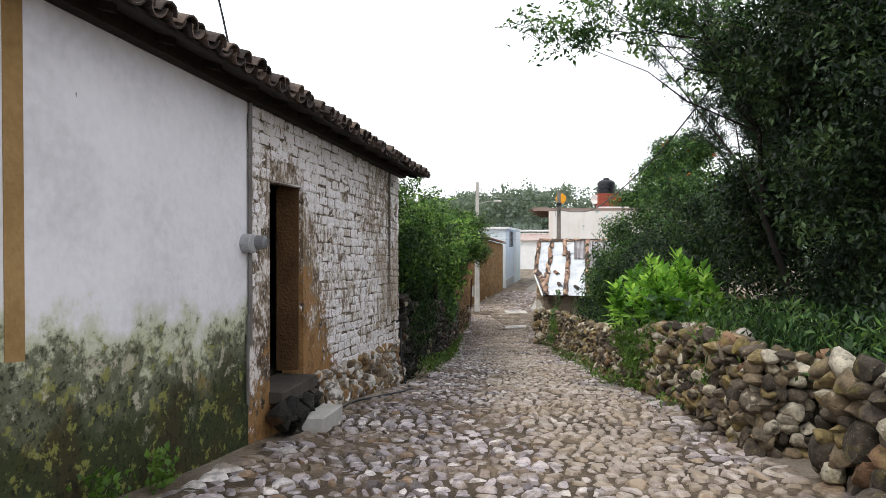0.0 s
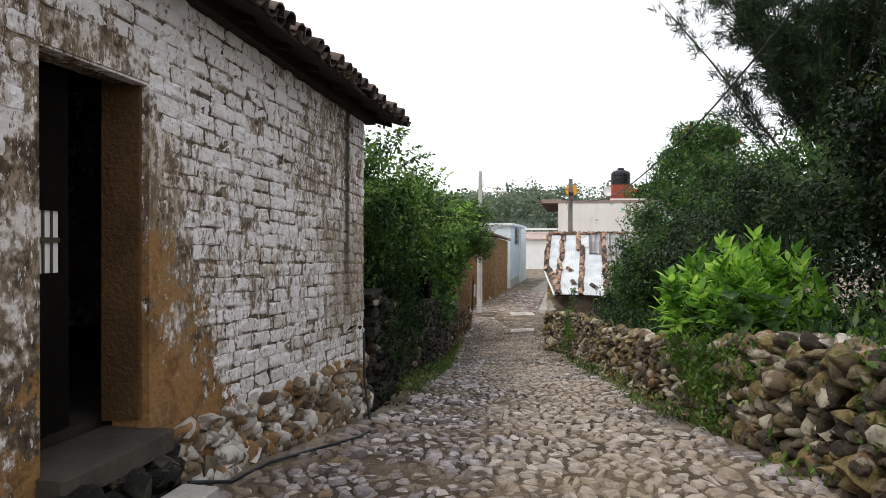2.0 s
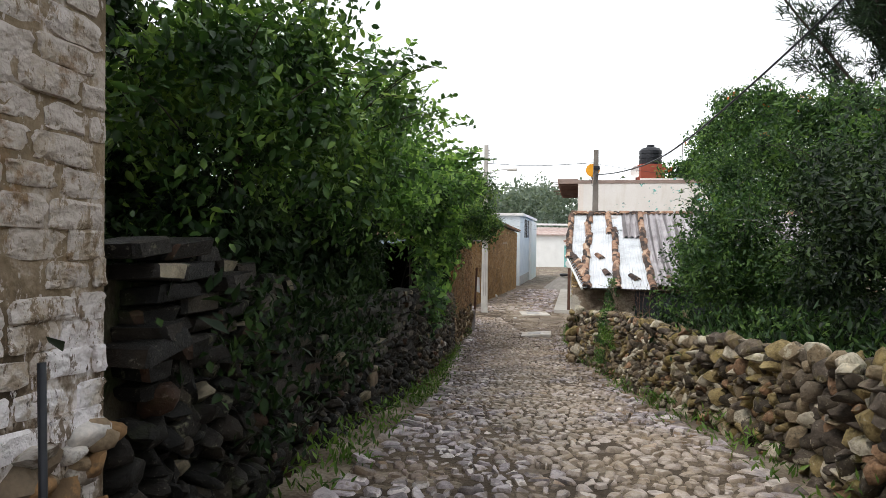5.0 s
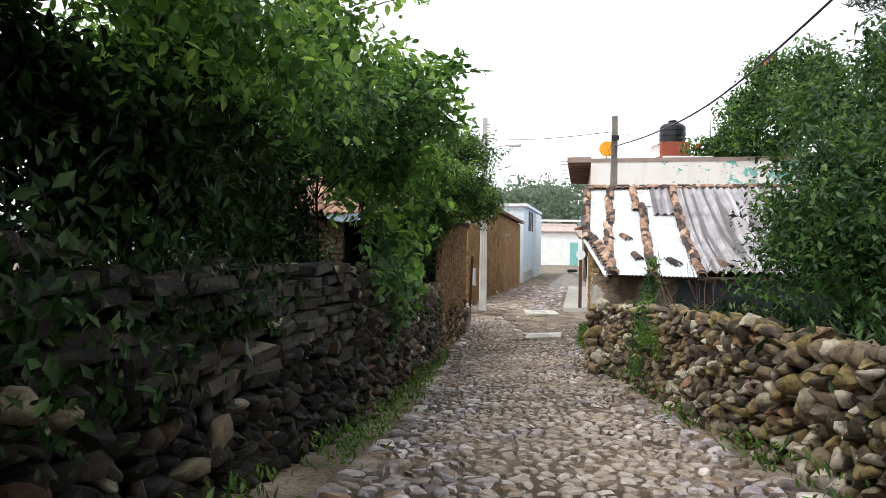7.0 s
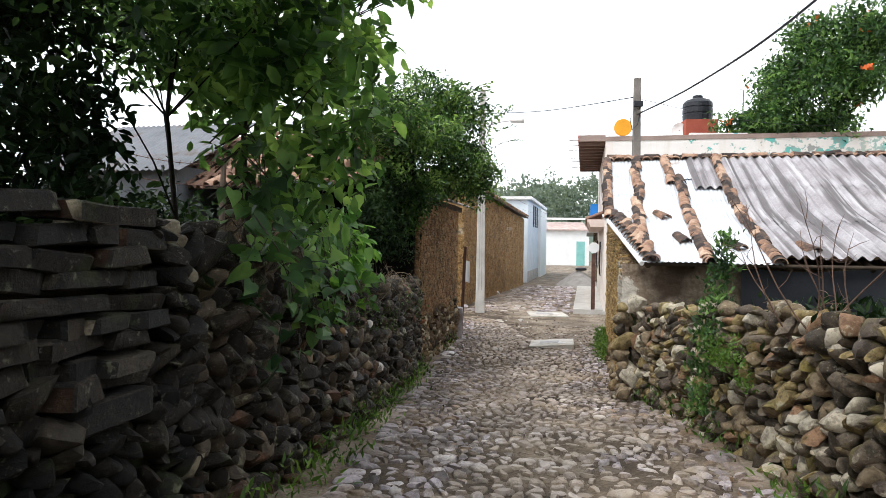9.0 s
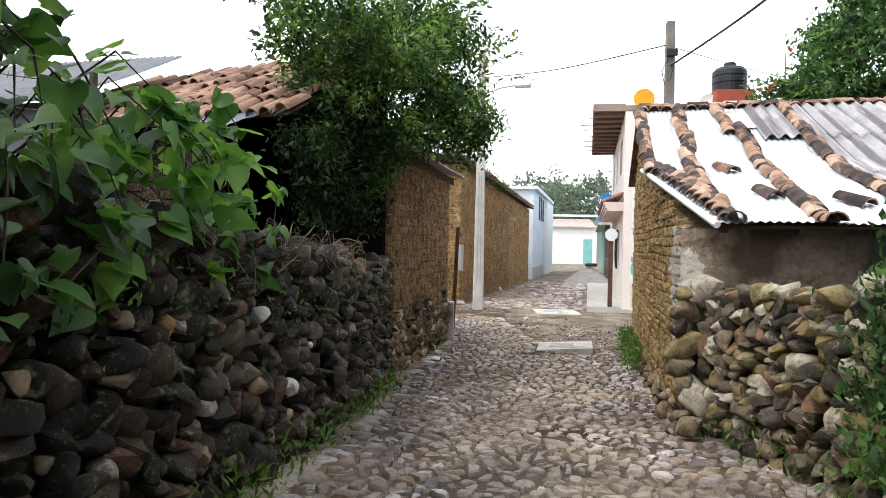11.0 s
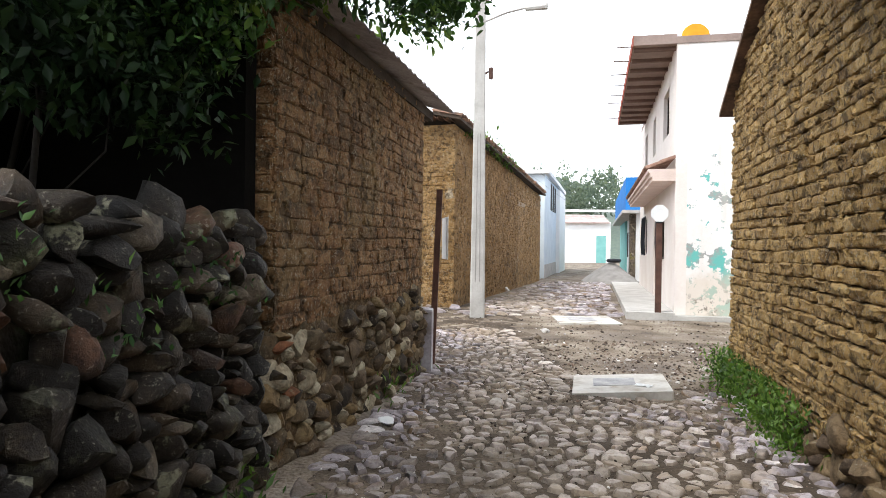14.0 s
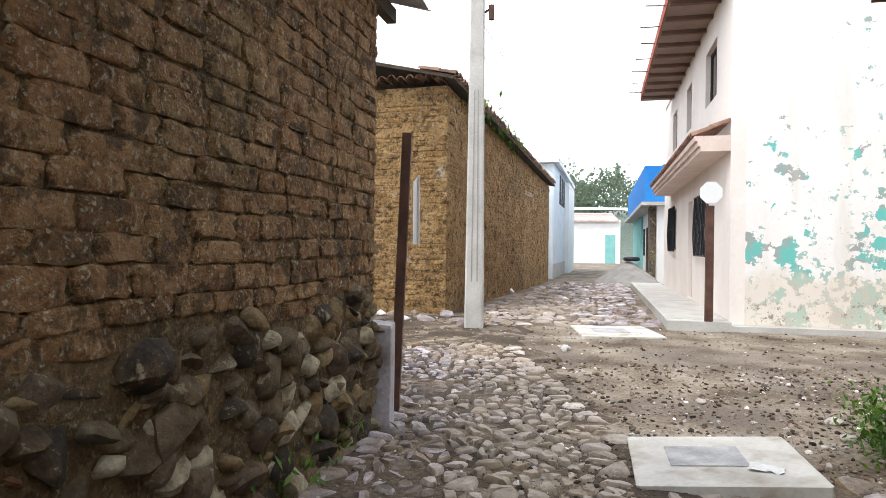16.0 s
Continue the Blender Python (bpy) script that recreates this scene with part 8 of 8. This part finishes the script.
weeds("weeds", [(2.92, 24.0, -2.3, 0.08, 0.16), (2.95, 24.05, -1.9, 0.06, 0.14), (2.98, 24.0, -1.5, 0.06, 0.12), (3.1, 24.05, -1.15, 0.07, 0.10), (3.15, 24.0, -0.8, 0.05, 0.07)], 240, 0.065, LEAF_MID, "trailing green creeper on the stone wall", 0.5, 0.4)
weeds("weeds", [(3.6 + 1.2 * rng.random(), y, edge(y, RT) - 0.2, 0.4, 0.4) for y in np.arange(4, 19, 0.7)], 260, 0.12, LEAF_DARK, "undergrowth behind the east wall", 0.35, 0.6)
weeds("weeds", [(-2.3, 3.9, -0.25, 0.04, 0.12), (-2.2, 4.5, -0.3, 0.04, 0.1)], 120, 0.06, GRASS, "small weed at the foot of the plaster wall", 0.6, 0.25)
weeds("weeds", [(0.1 + 0.21 * (y - 45), y, 1.5 - 0.05 * (y - 45), 0.15, 0.5) for y in np.arange(44, 50, 0.8)], 90, 0.16, GRASS, "grass growing on the old tile eave", 0.35, 0.45)

weeds("undergrowth", [(-1.9 - 6.0 * rng.random(), y, edge(y, LT) - 0.38, 0.5, 0.5) for y in np.arange(12.2, 27, 0.16)], 110, 0.13, LEAF_SHADED, "low undergrowth on the garden soil", 0.35, 0.3)
weeds("undergrowth", [(3.9 + 8.5 * rng.random(), y, edge(y, RT) - 0.25, 0.6, 0.6) for y in np.arange(2.6, 26, 0.14)], 110, 0.13, LEAF_SHADED, "low undergrowth on the garden soil", 0.35, 0.35)
weeds("weeds", [(2.72 + 0.06 * rng.normal(), y, edge(y, RT) - 0.15 - 0.5 * rng.random(), 0.07, 0.15) for y in np.arange(9.6, 12.2, 0.16)], 150, 0.055, GRASS, "small creeping weeds on the stone wall", 0.5, 0.35)
weeds("weeds", [(2.76 + 0.06 * rng.normal(), y, edge(y, RT) - 0.05 - 0.5 * rng.random(), 0.08, 0.1) for y in np.arange(6.4, 9.4, 0.42)], 70, 0.05, GRASS, "small creeping weeds on the stone wall", 0.5, 0.25)
weeds("weeds", [(3.25 + 0.4 * rng.random(), y, edge(y, RT) - 0.05, 0.15, 0.2) for y in np.arange(5.2, 9.2, 0.3)], 55, 0.10, LEAF_MID, "tall grass behind the stone wall", 0.2, 0.4)
weeds("weeds", [(2.93 + 0.05 * rng.normal(), 23.3 + 0.3 * rng.normal(), -1.75 + 0.12 * rng.normal(), 0.05, 0.14) for k in range(5)], 90, 0.05, GRASS, "small creeping weeds on the stone wall", 0.5, 0.22)
weeds("hanging_creeper", [(-1.25 - 0.25 * rng.random(), 28.0 + 1.9 * rng.random(), -0.9 + 1.2 * rng.random(), 0.06, 0.08) for k in range(34)], 60, 0.085, LEAF_SHADED, "creeper hanging beside the barn corner, leaves darkened as in shade", 0.45, 0.6)
weeds("hanging_creeper", [(-1.12 + 0.05 * rng.normal(), y, -0.55 + 0.35 * rng.normal(), 0.13, 0.28) for y in np.arange(12.6, 17.4, 0.28)], 170, 0.08, LEAF_SHADED, "creeper hanging down the stone wall, leaves darkened as in shade", 0.45, 0.5)

STRAW = leaf_material("dry_straw", (0.07, 0.055, 0.035), (0.16, 0.13, 0.085), (0.32, 0.27, 0.18), through=0.2)
pts, way = [], []
for k in range(95):
    y = 23.3 + 3.9 * rng.random()
    c = np.array((edge(y, [(q[1], q[0]) for q in LW]) - 0.12 + 0.14 * rng.normal(), y, edge(y, LT) - 0.30 * rng.random() ** 2 + 0.06))
    for j in range(16):
        pts.append(c + 0.05 * rng.normal(size=3))
        way.append((0.5 + 0.7 * rng.normal(), 0.8 * rng.normal(), 0.1 + 0.6 * rng.normal()))
tagged(part("dry_grass", leaf_mesh("dry_grass", STRAW, pts, 0.11, 0.022, 0.55, way), STRAW), "dry straw and stalks strewn on the wall top", "dry grass", kind="stuff")
weeds("weeds", [(edge(y, [(q[1], q[0]) for q in LW]) - 0.05, y, edge(y, LT) - 0.25 - 0.4 * rng.random(), 0.10, 0.12) for y in np.arange(22.5, 29.5, 0.55)], 110, 0.045, LEAF_MID, "fresh weeds rooted between the dark stones", 0.4, 0.3)

# far wooded hill
hill = []
for k in range(80):
    x = -35 + 160 * rng.random()
    y = 150 + 90 * rng.random()
    top = 9 + 7 * (y - 150) / 90 + 2.5 * math.sin(x * 0.05) + 2 * rng.random()
    hill.append(((x, y, top - 4), (6 + 4 * rng.random(), 5, 4 + 2.5 * rng.random())))
pts = clumps(hill, 0.10, 19, 0.9, 0.6)
ob = part("far_wood", leaf_mesh("far_wood", LEAF_HAZED, pts, 0.95, 0.6), LEAF_HAZED)
tagged(ob, "distant wooded hill, leaf colour paled and greyed for haze", "wood", kind="stuff")
g = Geo()
vv = []
for i in range(60):
    x = -220 + 440 * i / 59
    for y, z in ((120, -3.2), (150, 2.0), (240, 9.0 + 2 * math.sin(x * 0.05)), (320, 4)):
        vv.append((x, y, z))
g.add(vv, [(i * 4 + k, (i + 1) * 4 + k, (i + 1) * 4 + k + 1, i * 4 + k + 1) for i in range(59) for k in range(3)])
tagged(part("backdrop", g, LEAF_HAZED, smooth=True), "green slope under the distant trees, colour paled for haze", "hill", kind="structure")
tree("far_tree", (-8, 60, -3), [((-8, 60, 1), (3, 3, 3)), ((-5, 66, 1), (3, 3, 2.6))], 0.4, LEAF_HAZED, "tree behind the adobe houses", "tree", 3, 30, 0.5, 0.2)

# ---------------------------------------------------------------- cobbled street
road = Geo()
rv = []
rys = np.concatenate([np.arange(0, 40, 0.07), np.arange(40, 44.01, 0.5)])
RN = 56
for y in rys:
    a = edge(y, ROAD_L) + 0.07 * noise.noise((y * 2.3, 0.5, 3))
    b = edge(y, ROAD_R) + (0.25 if y > 33 else 0.07) * (noise.noise((y * 2.1, 4.5, 1)) + 0.6 * noise.noise((y * 6.1, 4.5, 1)))
    for k in range(RN + 1):
        x = a + (b - a) * k / RN
        silt = 0.026 * max(0.0, noise.noise((x * 1.7, y * 1.2, 7)) + 0.02) + 0.009 * noise.noise((x * 8, y * 8, 2))
        rv.append((x, y, ground_z(x, y) + 0.001 + (silt if 0 < k < RN else 0.0)))
RW = RN + 1
road.add(rv, [(j * RW + k, j * RW + k + 1, (j + 1) * RW + k + 1, (j + 1) * RW + k) for j in range(len(rys) - 1) for k in range(RN)])
DUST = material("street_dust", [(0.25, (0.033, 0.023, 0.015)), (0.5, (0.085, 0.062, 0.042)), (0.75, (0.24, 0.185, 0.13))], 1.3, 34, bump=1.0, bump_scale=45)
road_bed = part("road", road, DUST, smooth=True)
tagged(road_bed, "sloping cobbled street with earth between the stones", "road", kind="structure")
crng = np.random.default_rng(21)
spots = []


def lay(y0, y1, left, right, base, keep=1.0):
    """Points for stones set in rough rows between two edges."""
    y, row = y0, 0
    while y < y1:
        x = left(y) + base * 0.5 * (row % 2) + 0.04 * crng.random()
        while x < right(y):
            w = base * (0.75 + 0.95 * crng.random() ** 1.5)
            px, py = x + w / 2, y + 0.32 * base * crng.normal()
            if crng.random() < keep and not (1.52 < px < 3.0 and 32.85 < py < 34.05):
                spots.append((px, py))
            x += w
        y += base * (0.82 + 0.2 * crng.random())
        row += 1


lay(2.6, 33.4, lambda y: edge(y, ROAD_L), lambda y: edge(y, ROAD_R), 0.135, 0.94)
lay(33.4, 38.3, lambda y: -2.2 if y > 34.8 else -0.1, lambda y: max(0.9, 1.75 - 0.2 * (y - 33.4)), 0.14, 0.93)
lay(41.0, 56.0, lambda y: 0.1 + 0.2 * (y - 42.5), lambda y: 3.4 + 0.14 * (y - 41), 0.17, 0.42)
rest_ = Geo()
single = 0
for i, poly in enumerate(cells(spots, 0.25)):
    if len(poly) < 3 or crng.random() < 0.08:
        continue
    mid, v, f = cobble(poly, crng)
    x, y = spots[i][0] + mid[0], spots[i][1] + mid[1]
    at = Matrix.Translation((x, y, ground_z(x, y)))
    if 29.6 < y < 31.6 and single < 300 and crng.random() < 0.7:
        me = Geo().add(v, f).mesh("cobble", COBBLE, True)
        me.set_sharp_from_angle(angle=radians(40))
        part("cobble", me, COBBLE, road_bed, at=at)
        single += 1
    else:
        rest_.put(v, f, at)
me = rest_.mesh("paving", COBBLE, True)
me.set_sharp_from_angle(angle=radians(40))
tagged(part("paving", me, COBBLE, road_bed), kind="stuff")
grit = Geo()
for k in range(12000):
    x, y = (-1.5 + 8.5 * rng.random(), 33.2 + 8.8 * rng.random()) if k % 5 < 2 else (0.9 + 4.2 * rng.random(), 32.7 + 4.6 * rng.random() ** 1.5)
    s = 0.010 + 0.055 * rng.random() ** 3.5
    grit.put(*PEBBLES[k % 8], placed((x, y, ground_z(x, y) + s * 0.08), (s, s * 0.8, s * 0.55), (0.4 * rng.normal(), 0.4 * rng.normal(), rng.random() * 6)))
for k in range(4200):
    y = 25.5 + 8.0 * rng.random()
    x = edge(y, ROAD_L) + (edge(y, ROAD_R) - edge(y, ROAD_L)) * rng.random()
    if not (1.5 < x < 3.0 and 32.8 < y < 34.1):
        s = 0.008 + 0.026 * rng.random() ** 2.5
        grit.put(*PEBBLES[k % 8], placed((x, y, ground_z(x, y) + 0.012 + s * 0.1), (s, s * 0.8, s * 0.55), (0.4 * rng.normal(), 0.4 * rng.normal(), rng.random() * 6)))
GRIT = stone_mix("crossing_grit", [(0.0, (0.05, 0.036, 0.028)), (0.25, (0.13, 0.10, 0.075)), (0.5, (0.26, 0.21, 0.165)), (0.72, (0.17, 0.115, 0.085)), (0.86, (0.44, 0.40, 0.37)), (0.96, (0.68, 0.65, 0.62))], bump=0.6)
tagged(part("grit", grit, GRIT), "scattered pebbles on the dirt crossing", "pebbles", kind="stuff")
# stones that close the end of the east wall at the gap
out = []
z = -0.55
while z < edge(6.2, RT) - 0.05:
    x = 2.66 + 0.06 * crng.random()
    while x < 3.28:
        w = 0.11 + 0.10 * crng.random()
        out.append(placed((x + w / 2, 6.13 + 0.03 * crng.normal(), z + 0.05), (w * 1.2, 0.2, 0.14 + 0.05 * crng.random()), tuple(0.3 * crng.normal(size=3))))
        x += w
    z += 0.11
pieces("stone", ROCKS + ROUND[:4], out, ROCK, east_wall, angle=48)
